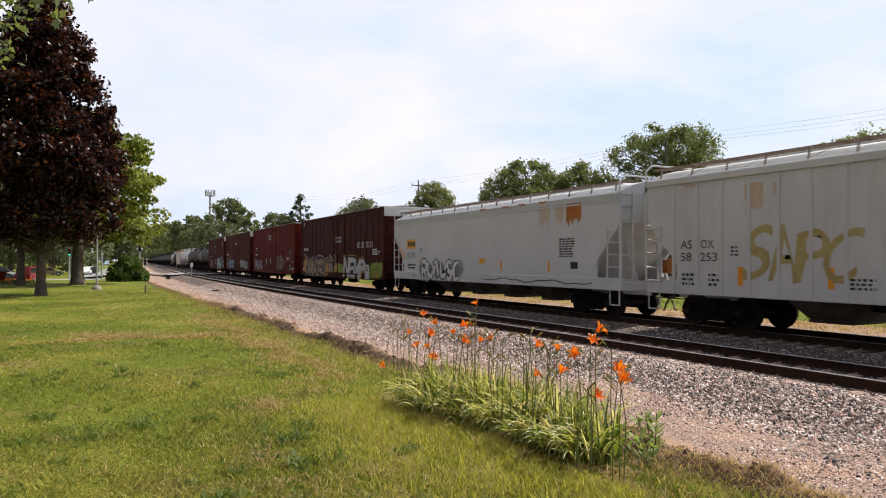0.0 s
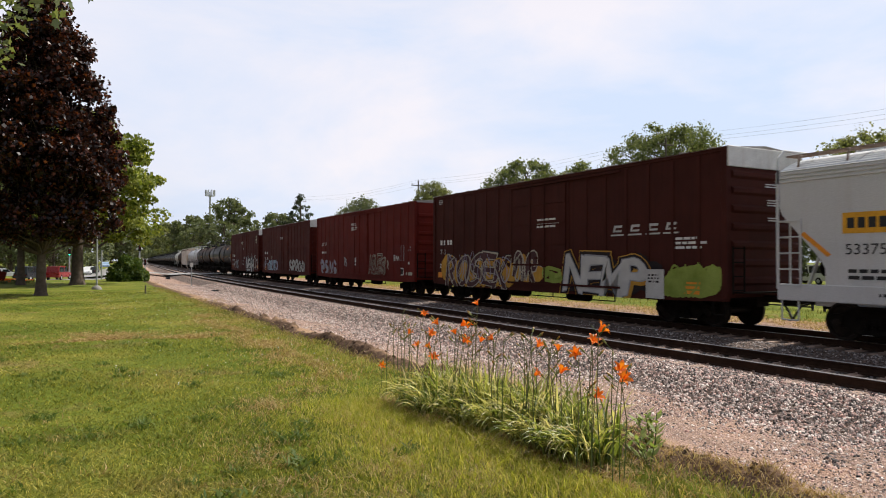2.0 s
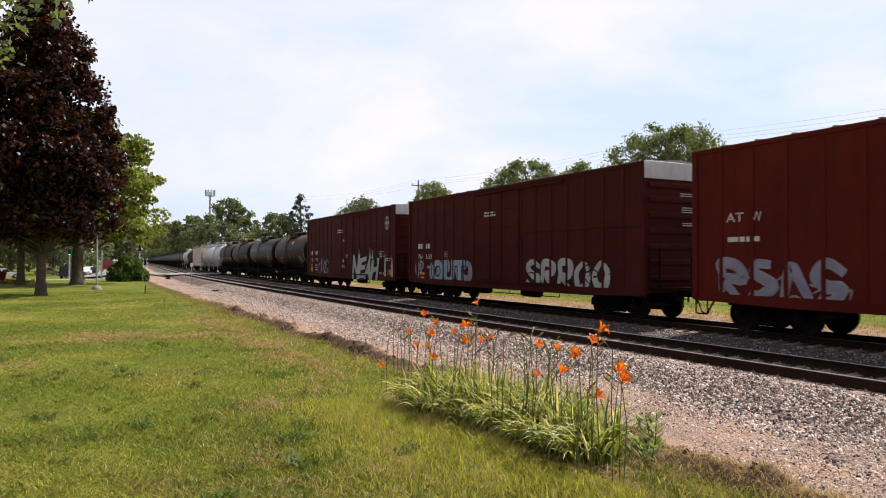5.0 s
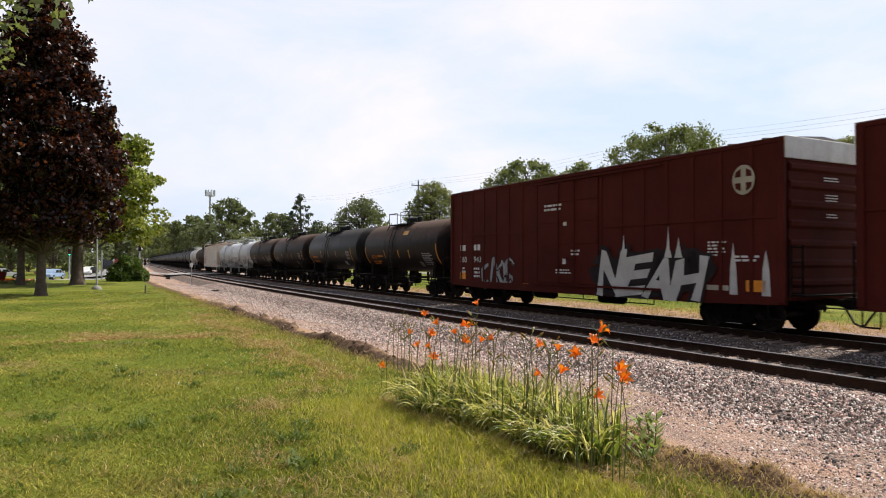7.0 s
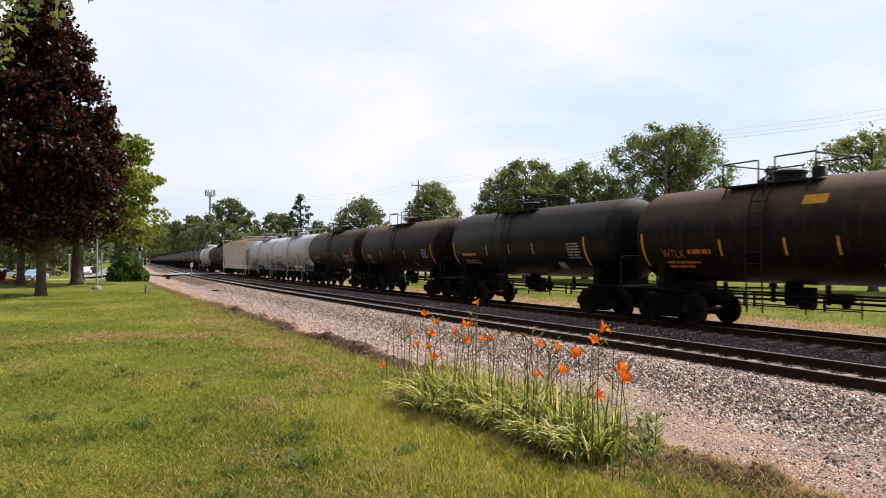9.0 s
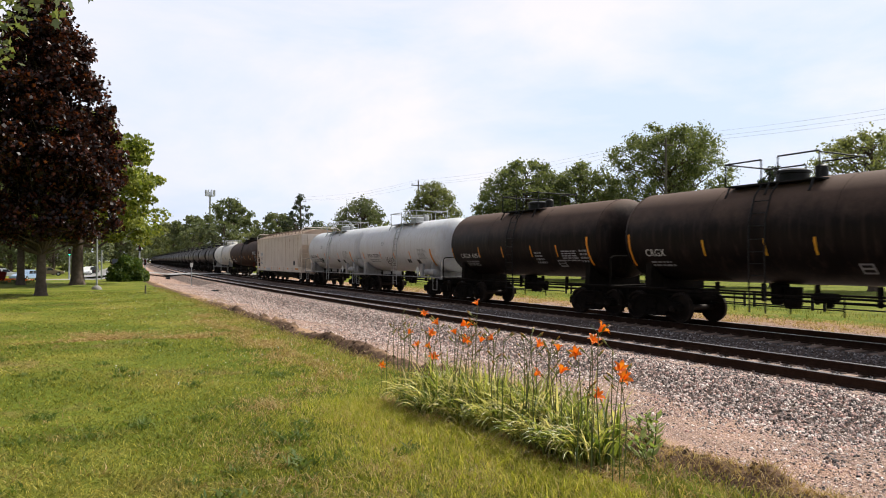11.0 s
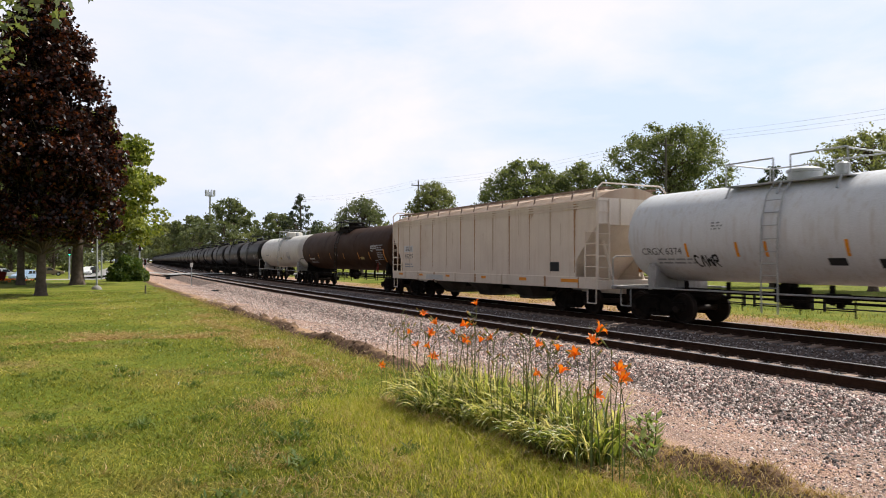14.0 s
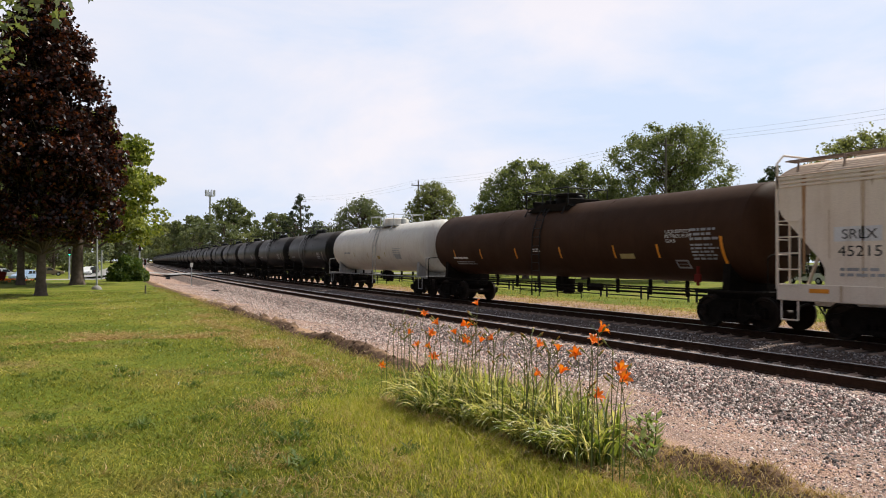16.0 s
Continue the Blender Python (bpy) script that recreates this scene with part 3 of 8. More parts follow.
def blades(name, label, cat, mat, roots, heights, widths, lean, seed):
    """Curved, tapering blades: three joints each, one strip per blade."""
    rng = np.random.default_rng(seed)
    n = len(roots)
    a = rng.uniform(0, 2 * np.pi, n)
    side = np.stack([np.cos(a), np.sin(a), np.zeros(n)], -1)
    b = rng.uniform(0, 2 * np.pi, n)
    out = np.stack([np.cos(b), np.sin(b), np.zeros(n)], -1) * (lean * rng.uniform(0.3, 1.3, n))[:, None]
    rows = []
    for k, w in ((0.0, 1.0), (0.55, 0.8), (1.0, 0.06)):
        c = roots + out * (k * k) * heights[:, None] + np.array([0, 0, 1.0]) * (k - 0.25 * lean * k * k) * heights[:, None]
        hw = side * (widths * w / 2)[:, None]
        rows += [c - hw, c + hw]
    v = np.stack(rows, 1).reshape(-1, 3)
    base = 6 * np.arange(n)[:, None]
    f = np.concatenate([base + np.array([[0, 1, 3, 2]]), base + np.array([[2, 3, 5, 4]])], 0)
    return tagged(new(name, bulk_mesh(name, v, f, mat)), label, cat, kind="stuff")


def kites(name, label, cat, mat, roots, heights, widths, lean, seed):
    """Short blades of one bent four-cornered face each."""
    rng = np.random.default_rng(seed)
    n = len(roots)
    a = rng.uniform(0, 2 * np.pi, n)
    side = np.stack([np.cos(a), np.sin(a), np.zeros(n)], -1) * (widths / 2)[:, None]
    b = rng.uniform(0, 2 * np.pi, n)
    out = np.stack([np.cos(b), np.sin(b), np.zeros(n)], -1) * (lean * rng.uniform(0.2, 1.3, n) * heights)[:, None]
    up = np.array([0, 0, 1.0]) * heights[:, None]
    mid = roots + 0.25 * out + 0.5 * up
    v = np.stack([roots, mid - side, roots + out + 0.85 * up, mid + side], 1).reshape(-1, 3)
    return tagged(new(name, bulk_mesh(name, v, np.arange(4 * n).reshape(n, 4), mat)), label, cat, kind="stuff")


def bed_front(y):
    return 3.02 + 0.26 * ease(6.6, 5.3, y) + 0.1 * ease(4.4, 3.8, y)


def in_bed(x, y):
    """Inside the daylily bed."""
    return 3.75 < y < 7.1 and x > bed_front(y)


def lawn_roots(n, rng, lo, hi, power):
    """Places on the lawn before the camera, denser close by."""
    d = lo + (hi - lo) * rng.random(n) ** power
    a = YAW + rng.uniform(-0.63, 0.42, n)
    x, y = d * np.sin(a), d * np.cos(a)
    u = x - np.where(y > S0, 0.5 * BEND * (y - S0) ** 2, 0)
    keep = u < 4.15
    x, y = x[keep], y[keep]
    z = np.array([relief(float(p), float(q), 0.0) for p, q in zip(x, y)])
    return np.stack([x, y, z - 0.005], -1)


def make_grass():
    rng = np.random.default_rng(8)
    r = lawn_roots(250000, rng, 4.0, 40.0, 2.1)
    r = r[np.array([not in_bed(p[0], p[1]) for p in r])]
    clump = np.array([noise.noise((float(p[0]) * 0.55, float(p[1]) * 0.55, 0.0)) + 0.8 * noise.noise((float(p[0]) * 4.0, float(p[1]) * 4.0, 7.0)) for p in r])
    d = np.hypot(r[:, 0], r[:, 1])
    h = (0.037 + 0.030 * clump) * rng.uniform(0.5, 1.5, len(r)) * np.interp(d, [8, 20], [1.0, 0.75])
    kites("lawn_grass", "short mown green grass blades on the lawn", "grass", M["grass"], r, np.maximum(h, 0.015), 0.0050 + 0.0008 * d, 1.4, 1)
    r = lawn_roots(30000, rng, 4.0, 26.0, 1.6)
    keep = np.array([noise.noise((float(p[0]) * 0.5 + 9, float(p[1]) * 0.5, 0.0)) + 0.5 * noise.noise((float(p[0]) * 3, float(p[1]) * 3, 4.0)) > 0.16 and not in_bed(p[0], p[1]) for p in r])
    r = r[keep]
    kites("dry_grass", "straw-coloured dry grass patches in the lawn", "grass", M["straw"], r, 0.05 * rng.uniform(0.5, 1.5, len(r)), np.full(len(r), 0.008), 1.2, 2)
    # taller tufts along the broken lawn edge
    s = 2.5 + 40 * rng.random(9000) ** 1.6
    e = np.array([lawn_edge(float(q)) for q in s])
    u = e + rng.normal(-0.25, 0.22, len(s))
    pts = np.array([on_line(float(a), float(b), ground_z(float(b - c + 4.15)) + 0.0) for a, b, c in zip(s, u, e)])
    blades("edge_grass", "longer green grass along the lawn edge", "grass", M["grass"], pts[:6000], 0.10 * rng.uniform(0.5, 1.8, 6000), np.full(6000, 0.007), 0.9, 5)
    blades("edge_straw", "dead brown grass along the lawn edge", "grass", M["straw"], pts[6000:], 0.09 * rng.uniform(0.5, 1.6, 3000), np.full(3000, 0.008), 1.2, 6)
    # darker tufts and low weeds scattered through the lawn
    c = lawn_roots(170, rng, 4.2, 15.0, 1.4)
    c = np.repeat(c, 26, axis=0) + np.concatenate([rng.normal(0, 0.05, (len(c) * 26, 2)), np.zeros((len(c) * 26, 1))], 1)
    kites("lawn_tufts", "darker longer tufts scattered in the lawn", "grass", M["tuft"], c, 0.065 * rng.uniform(0.5, 1.6, len(c)), 0.009 + 0.0008 * np.hypot(c[:, 0], c[:, 1]), 1.0, 14)
    # bright, longer grass in front of the bed and along the edge
    qy = np.abs(rng.normal(0, 4.6, 18000)) + 3.2
    q = np.stack([np.minimum(np.where(qy < 7.6, 3.0, 3.7) - np.abs(rng.normal(0, 1.0, 18000)) + 0.15 * rng.normal(size=18000), 4.0), qy, np.zeros(18000)], -1)
    q = q[np.array([noise.noise((float(p[0]) * 1.3, float(p[1]) * 1.3, 2.0)) > -0.05 + 0.15 * rng.normal() and not in_bed(p[0], p[1]) for p in q])]
    blades("bright_grass", "bright yellow-green grass beside the daylily bed", "grass", M["bright_grass"], q, 0.05 * rng.uniform(0.5, 1.6, len(q)), np.full(len(q), 0.0055), 0.9, 15)
    q = np.stack([2.6 + rng.normal(0, 0.3, 6000), rng.uniform(3.4, 7.6, 6000), np.zeros(6000)], -1)
    q = q[np.array([not in_bed(p[0], p[1]) for p in q])]
    blades("bed_edge_grass", "sunlit yellow-green grass in front of the daylilies", "grass", M["bright_grass"], q, 0.07 * rng.uniform(0.5, 1.6, len(q)), np.full(len(q), 0.0055), 0.9, 17)
    qy = rng.uniform(3.3, 7.3, 6500)
    q = np.stack([np.array([bed_front(float(y)) for y in qy]) - 0.03 - np.abs(rng.normal(0, 0.32, 6500)), qy, np.zeros(6500)], -1)
    blades("bed_fringe", "tall yellow-green grass against the daylilies", "grass", M["bright_grass"], q, 0.10 * rng.uniform(0.5, 1.6, len(q)), np.full(len(q), 0.007), 0.8, 21)
    s = 2.6 + 6.5 * rng.random(5200) ** 1.3
    e = np.array([lawn_edge(float(q)) for q in s])
    u = e + rng.normal(0.42, 0.17, len(s))
    pts = np.array([on_line(float(a), float(b), ground_z(float(b - c + 4.15)) + bank(float(a), float(b - c + 4.15)) - 0.01) for a, b, c in zip(s, u, e)])
    blades("bank_straw", "matted tan dead grass on the crumbling bank", "grass", M["straw"], pts, 0.08 * rng.uniform(0.4, 1.6, len(s)), np.full(len(s), 0.006), 1.5, 18)
    # clover heads
    n = 450
    k = np.stack([rng.uniform(0.5, 3.9, n), 9 + 30 * rng.random(n), np.full(n, 0.05)], -1)
    tagged(new("clover_blossoms", leaf_mesh("clover_blossoms", k, 0.02 * rng.uniform(0.6, 1.3, n), M["white"], rng)), "small white clover blossoms in the lawn", "clover", kind="stuff")
    # worn, dried-out spots
    spots = [(0.36, 16.3, 0.5), (1.0, 15.9, 0.5), (2.16, 15.4, 0.45), (3.4, 18.6, 0.6), (3.29, 13.2, 0.5), (3.05, 10.8, 0.5), (-0.62, 11.7, 0.3), (1.35, 5.56, 0.3), (1.29, 4.82, 0.3), (2.69, 6.15, 0.35),
             (2.01, 4.49, 0.3), (2.55, 6.7, 0.28), (2.75, 5.95, 0.25), (2.85, 4.75, 0.22), (2.2, 5.1, 0.22), (1.85, 7.6, 0.3), (3.35, 3.75, 0.2), (2.73, 4.44, 0.28), (3.65, 3.81, 0.3), (3.24, 15.5, 0.5), (3.5, 21.5, 0.8), (3.6, 25.0, 0.9), (3.7, 29.0, 1.0), (2.6, 8.4, 0.35)]
    pts = np.concatenate([np.stack([x + rng.normal(0, 0.75 * q, k), y + rng.normal(0, 0.9 * q, k), np.zeros(k)], -1) for x, y, q in spots for k in [700 if y < 9 else 1200]])
    pts = pts[np.array([noise.noise((float(p[0]) * 4, float(p[1]) * 3, 5.0)) > -0.15 for p in pts])]
    blades("worn_straw", "tan worn spots of dead grass in the lawn", "grass", M["straw"], pts, 0.055 * rng.uniform(0.5, 1.4, len(pts)), 0.004 + 0.0006 * np.hypot(pts[:, 0], pts[:, 1]), 1.5, 16)
    # a patchy scar across the lawn, and a worn band that follows the edge
    bx = np.concatenate([rng.normal(0.55, 0.42, 1500), rng.normal(2.15, 0.35, 900), rng.uniform(-1.2, 3.4, 500)])
    n = len(bx)
    pts = np.stack([bx, 15.3 + 0.25 * np.sin(bx * 2.3) + rng.normal(0, 0.16, n), np.zeros(n)], -1)
    kites("scar_straw", "dead tan grass along an old trench in the lawn", "grass", M["straw"], pts, 0.06 * rng.uniform(0.4, 1.4, n), np.full(n, 0.03), 1.6, 10)
    by = rng.uniform(8.0, 21.0, 6000)
    pts = np.stack([3.05 + 0.012 * (by - 8) + rng.normal(0, 0.22, 6000), by, np.zeros(6000)], -1)
    pts = pts[np.array([noise.noise((float(p[0]) * 1.6, float(p[1]) * 0.8, 3.0)) > -0.05 for p in pts])]
    kites("edge_band_straw", "tan worn grass in a band along the lawn edge", "grass", M["straw"], pts, 0.07 * rng.uniform(0.4, 1.5, len(pts)), np.full(len(pts), 0.016), 1.3, 19)
    weeds = np.array([(1.10, 15.2), (2.45, 15.1), (1.55, 5.35), (1.60, 5.25), (1.72, 6.1), (1.95, 6.5), (0.55, 7.2), (-0.3, 8.0), (2.5, 9.5), (0.9, 4.75), (2.45, 5.2), (1.3, 9.2)])
    c = np.repeat(weeds, 60, axis=0) + rng.normal(0, 0.07, (len(weeds) * 60, 2))
    c = np.concatenate([c, np.zeros((len(c), 1))], 1)
    kites("lawn_weeds", "dark broad-leaved weeds in the lawn", "weeds", M["tuft"], c, 0.07 * rng.uniform(0.4, 1.4, len(c)), np.full(len(c), 0.022), 1.3, 20)
    s = 8 + 54 * rng.random(9000)
    u = np.where(np.arange(9000) < 5000, rng.uniform(21.6, 24.6, 9000), rng.uniform(23.0, 28.0, 9000))
    pts = np.array([on_line(float(a), float(b), ground_z(float(b))) for a, b in zip(s, u)])
    tufts = np.repeat(pts[:900], 14, axis=0)
    tufts = tufts + np.concatenate([rng.normal(0, 0.13, (len(tufts), 2)), np.zeros((len(tufts), 1))], 1)
    blades("verge_straw", "dry tan grass on the verge beyond the train", "grass", M["straw"], tufts, 0.11 * rng.uniform(0.4, 1.5, len(tufts)), np.full(len(tufts), 0.022), 1.5, 7)
    blades("verge_grass", "green weeds on the verge beyond the train", "grass", M["grass"], pts[5000:], 0.16 * rng.uniform(0.4, 1.6, 4000), np.full(4000, 0.022), 0.8, 9)




# ---- trees ----
LEAF = np.array([(0, 0, 0), (0.5, 0.35, 0.12), (0, 1, 0), (-0.5, 0.35, 0.12)])
LOBED = np.array([(0, 0, 0), (0.28, 0.10, 0.05), (0.62, 0.05, 0.1), (0.38, 0.40, 0.05), (0.55, 0.72, 0.08), (0.18, 0.68, 0.0), (0, 1.08, -0.06), (-0.18, 0.68, 0.0), (-0.55, 0.72, 0.08),
                  (-0.38, 0.40, 0.05), (-0.62, 0.05, 0.1), (-0.28, 0.10, 0.05)])


def leaf_mesh(name, centres, sizes, mat, rng, lobed=False, droop=0.0):
    shape = LOBED if lobed else LEAF
    n, k = len(centres), len(shape)
    q = rng.normal(size=(n, 3, 3))
    e1 = q[:, 0] / np.linalg.norm(q[:, 0], axis=1)[:, None]
    e2 = q[:, 1] - (q[:, 1] * e1).sum(1)[:, None] * e1
    e2[:, 2] -= droop
    e2 /= np.linalg.norm(e2, axis=1)[:, None]
    e3 = np.cross(e1, e2)
    v = (shape[None, :, 0, None] * e1[:, None] + (shape[None, :, 1, None] - 0.5) * e2[:, None] + shape[None, :, 2, None] * e3[:, None]) * sizes[:, None, None] + centres[:, None]
    f = np.arange(n * k).reshape(n, k)
    return bulk_mesh(name, v.reshape(-1, 3), f, mat)


make_grass()


def limb(bm, a, b, r0, r1, bend, rng, n=7):
    pts = [Vector(a).lerp(Vector(b), t) for t in (0, 0.33, 0.66, 1.0)]
    for i in (1, 2):
        pts[i] += Vector(rng.normal(size=3)) * bend
    for i in range(3):
        ra, rb = r0 + (r1 - r0) * i / 3, r0 + (r1 - r0) * (i + 1) / 3
        rod_bm(bm, pts[i], pts[i + 1], ra, n, rb)


def make_tree(name, label, cat, at, height, trunk_h, trunk_r, outline, leaf, leaves, size, seed, clumps=40, clump_r=0.22, lobed=False, width=(1.0, 1.0), droop=0.0, bark="bark", hollow=0.55, flat=0.8):
    """A trunk with limbs, and a crown of leaves gathered in clumps. outline: (share of the crown's height, radius) pairs."""
    rng = np.random.default_rng(seed)
    root = tagged(new(name), label, cat, "trees")
    root.location = at
    ch = height - trunk_h
    hs, rs = [o[0] for o in outline], [o[1] for o in outline]
    rmax = max(rs)
    bm = bmesh.new()
    lathe_bm(bm, [(trunk_r * 1.7, -0.1), (trunk_r * 1.25, 0.15), (trunk_r, 0.7), (trunk_r * 0.85, trunk_h), (trunk_r * 0.5, trunk_h + ch * 0.45), (trunk_r * 0.12, trunk_h + ch * 0.93)], 12, "z")
    part("trunk", bm, M[bark], root, "brown bark trunk", True)
    bm = bmesh.new()
    cs = []
    while len(cs) < clumps:
        t = rng.random() ** 0.85
        r = np.interp(t, hs, rs)
        if rng.random() > (r / rmax) ** 1.2 + 0.05:
            continue
        a = rng.uniform(0, 2 * np.pi)
        q = r * math.sqrt(rng.uniform(0.12, 1.0)) * 0.92
        cs.append((q * math.cos(a) * width[0], q * math.sin(a) * width[1], trunk_h + ch * (0.04 + 0.92 * t)))
    cs = np.array(cs)
    for c in cs[:: 2 if clumps > 50 else 1]:
        z0 = max(trunk_h * 1.05, c[2] - 0.35 * math.hypot(c[0], c[1]) - 0.2 * ch * rng.random())
        limb(bm, (0, 0, z0), tuple(c), trunk_r * 0.28, trunk_r * 0.05, 0.05 * rmax, rng, 5)
    tagged(part("limb", bm, M[bark], root, "", True), kind="stuff")
    which = rng.integers(0, clumps, leaves)
    d = rng.normal(size=(leaves, 3))
    d /= np.linalg.norm(d, axis=1)[:, None]
    cr = clump_r * rmax * rng.uniform(0.6, 1.35, clumps)
    pos = cs[which] + d * (cr[which] * (hollow + (1.08 - hollow) * rng.random(leaves)))[:, None] * np.array([1.1, 1.1, flat])
    part("crown", leaf_mesh("crown", pos, size * rng.uniform(0.6, 1.35, leaves), M[leaf], rng, lobed, droop), None, root)
    return root


OVAL = [(0, 0.55), (0.15, 0.9), (0.4, 1.0), (0.7, 0.8), (0.9, 0.45), (1, 0.15)]
ROUND = [(0, 0.5), (0.2, 0.85), (0.5, 1.0), (0.8, 0.75), (1, 0.25)]
CROWN = [(0, 0.35), (0.15, 0.8), (0.35, 1.0), (0.65, 0.95), (0.85, 0.7), (1, 0.35)]
DOME = [(0, 0.3), (0.12, 0.75), (0.3, 1.0), (0.6, 1.0), (0.8, 0.88), (1, 0.6)]
SPIRE = [(0, 1.0), (0.35, 0.95), (0.6, 0.75), (0.85, 0.38), (1, 0.08)]


def scaled(o, r):
    return [(a, b * r) for a, b in o]


def place(px, depth, z=-0.5):
    """A spot at an angle (tangent right of the view's axis) and depth before the camera."""
    c, s = math.cos(YAW), math.sin(YAW)
    r = px * depth
    return (r * c + depth * s, -r * s + depth * c, z)


def make_trees():
    make_tree("purple_maple", "dark purple-leaved maple standing on the lawn", "tree", (-1.44, 35.7, 0), 14.5, 1.75, 0.2,
              [(0, 2.5), (0.1, 3.2), (0.3, 3.55), (0.4, 3.5), (0.5, 3.05), (0.62, 2.4), (0.72, 1.95), (0.82, 1.5), (0.9, 0.8), (1, 0.15)], "leaf_maple", 90000, 0.16, 21, 300, 0.16, hollow=0.15)
    make_tree("honey_locust", "bright yellow-green shade tree behind the maple", "tree", (0.0, 51.2, 0), 11.7, 2.5, 0.36,
              [(0, 5.0), (0.15, 6.0), (0.4, 6.1), (0.65, 5.2), (0.85, 3.6), (1, 1.4)], "leaf_lime", 34000, 0.21, 22, 190, 0.12, flat=0.6)
    make_tree("shade_tree", "dark green park tree with a sturdy trunk", "tree", (-3.2, 51.5, 0), 12.0, 2.8, 0.22, scaled(ROUND, 5.0), "leaf_green", 9000, 0.4, 23, 60, 0.2)
    # overhanging branches of a tree whose trunk stands outside the view
    make_tree("overhanging_tree", "green tree whose low branches hang into view", "tree", (-4.75, 11.6, 0), 11.5, 4.6, 0.3, [(0, 4.4), (0.15, 4.9), (0.5, 5.0), (0.8, 3.7), (1, 1.2)], "leaf_green", 22000, 0.12, 24, 90, 0.17, True)
    bg = [
        ("broadleaf_tree", "full round green tree beyond the tracks", (1182 - 784) / 1218, 77, 17.6, 2.6, 7.6, DOME, "leaf_green", 19000, 0.40, 1.0),
        ("broadleaf_tree", "dense green tree in the row beyond the tracks", (930 - 784) / 1218, 84, 14.6, 2.2, 7.2, ROUND, "leaf_green", 12000, 0.5, 1.0),
        ("broadleaf_tree", "dense green tree in the row beyond the tracks", (1035 - 784) / 1218, 82, 14.2, 2.2, 6.2, ROUND, "leaf_green", 10000, 0.5, 1.0),
        ("broadleaf_tree", "olive-green tree at the park's far side", (765 - 784) / 1218, 95, 13.2, 2.4, 4.8, ROUND, "leaf_olive", 6000, 0.45, 1.0),
        ("broadleaf_tree", "green tree in the row beyond the tracks", (640 - 784) / 1218, 105, 12.0, 2.0, 4.8, ROUND, "leaf_green", 6000, 0.5, 1.0),
        ("spruce", "dark pointed spruce beyond the tracks", (1368 - 784) / 1218, 58, 10.6, 0.6, 3.0, SPIRE, "leaf_dark", 11000, 0.34, 1.0),
        ("broadleaf_tree", "spreading olive-green tree beyond the tracks", (1545 - 784) / 1218, 50, 11.9, 2.5, 5.6, ROUND, "leaf_olive", 9000, 0.36, 1.0),
        ("pine", "tall ragged pine beyond the tracks", (532 - 784) / 1218, 120, 14.0, 1.0, 4.6, SPIRE, "leaf_dark", 3600, 0.55, 1.0),
        ("broadleaf_tree", "large green tree far down the line", (405 - 784) / 1218, 150, 15.8, 2.0, 7.4, ROUND, "leaf_green", 8000, 0.7, 1.0),
        ("broadleaf_tree", "large green tree far down the line", (340 - 784) / 1218, 175, 13.6, 2.0, 6.5, ROUND, "leaf_green", 6000, 0.8, 1.0),
        ("broadleaf_tree", "large green tree far down the line", (300 - 784) / 1218, 200, 13.0, 2.0, 6.5, ROUND, "leaf_green", 6000, 0.8, 1.0),
        ("broadleaf_tree", "small green tree beyond the tracks", (490 - 784) / 1218, 140, 12.2, 2.0, 5.0, ROUND, "leaf_green", 5000, 0.65, 1.0),
        ("broadleaf_tree", "small green tree beyond the tracks", (575 - 784) / 1218, 130, 9.5, 2.0, 5.0, ROUND, "leaf_green", 5000, 0.6, 1.0),
        ("broadleaf_tree", "small green tree beyond the tracks", (690 - 784) / 1218, 120, 8.6, 2.0, 4.6, ROUND, "leaf_lime", 4000, 0.55, 1.0),
        ("broadleaf_tree", "small green tree beyond the tracks", (835 - 784) / 1218, 98, 8.4, 2.0, 4.0, ROUND, "leaf_green", 4000, 0.5, 1.0),
        ("broadleaf_tree", "green tree beyond the tracks", (1300 - 784) / 1218, 95, 9.5, 2.0, 5.0, ROUND, "leaf_olive", 5000, 0.5, 1.0),
        ("broadleaf_tree", "green tree beyond the tracks", (1460 - 784) / 1218, 90, 10.0, 2.0, 5.0, ROUND, "leaf_green", 5000, 0.5, 1.0),
        ("broadleaf_tree", "large green tree far down the line", (262 - 784) / 1218, 230, 13.0, 2.0, 7.0, ROUND, "leaf_green", 5000, 0.8, 1.0),
        ("broadleaf_tree", "green street tree beyond the lawn", (215 - 784) / 1218, 120, 9.0, 2.0, 5.0, ROUND, "leaf_green", 5000, 0.6, 1.0),
        ("broadleaf_tree", "green street tree beyond the lawn", (95 - 784) / 1218, 125, 10.0, 2.0, 6.0, ROUND, "leaf_green", 5000, 0.6, 1.0),
        ("broadleaf_tree", "green street tree beyond the lawn", (20 - 784) / 1218, 130, 11.0, 2.0, 6.0, ROUND, "leaf_green", 5000, 0.6, 1.0),
    ]
    r = random.Random(9)
    for k in range(14):
        bg.append(("broadleaf_tree", "green tree in the dense row down the line", (262 + 45 * k - 784) / 1218, 165 + r.uniform(-12, 25), 10.6 + r.uniform(-1.6, 1.4), 0.7, 5.2, CROWN, r.choice(["leaf_green", "leaf_olive"]), 2600, 0.7, 1.0))
    for k in range(8):
        bg.append(("broadleaf_tree", "green tree in the dense row beyond the tracks", (880 + 64 * k - 784) / 1218, 104 + r.uniform(-8, 8), 9.6 + r.uniform(-1.2, 1.6), 0.7, 4.6, CROWN, "leaf_green", 2800, 0.5, 1.0))
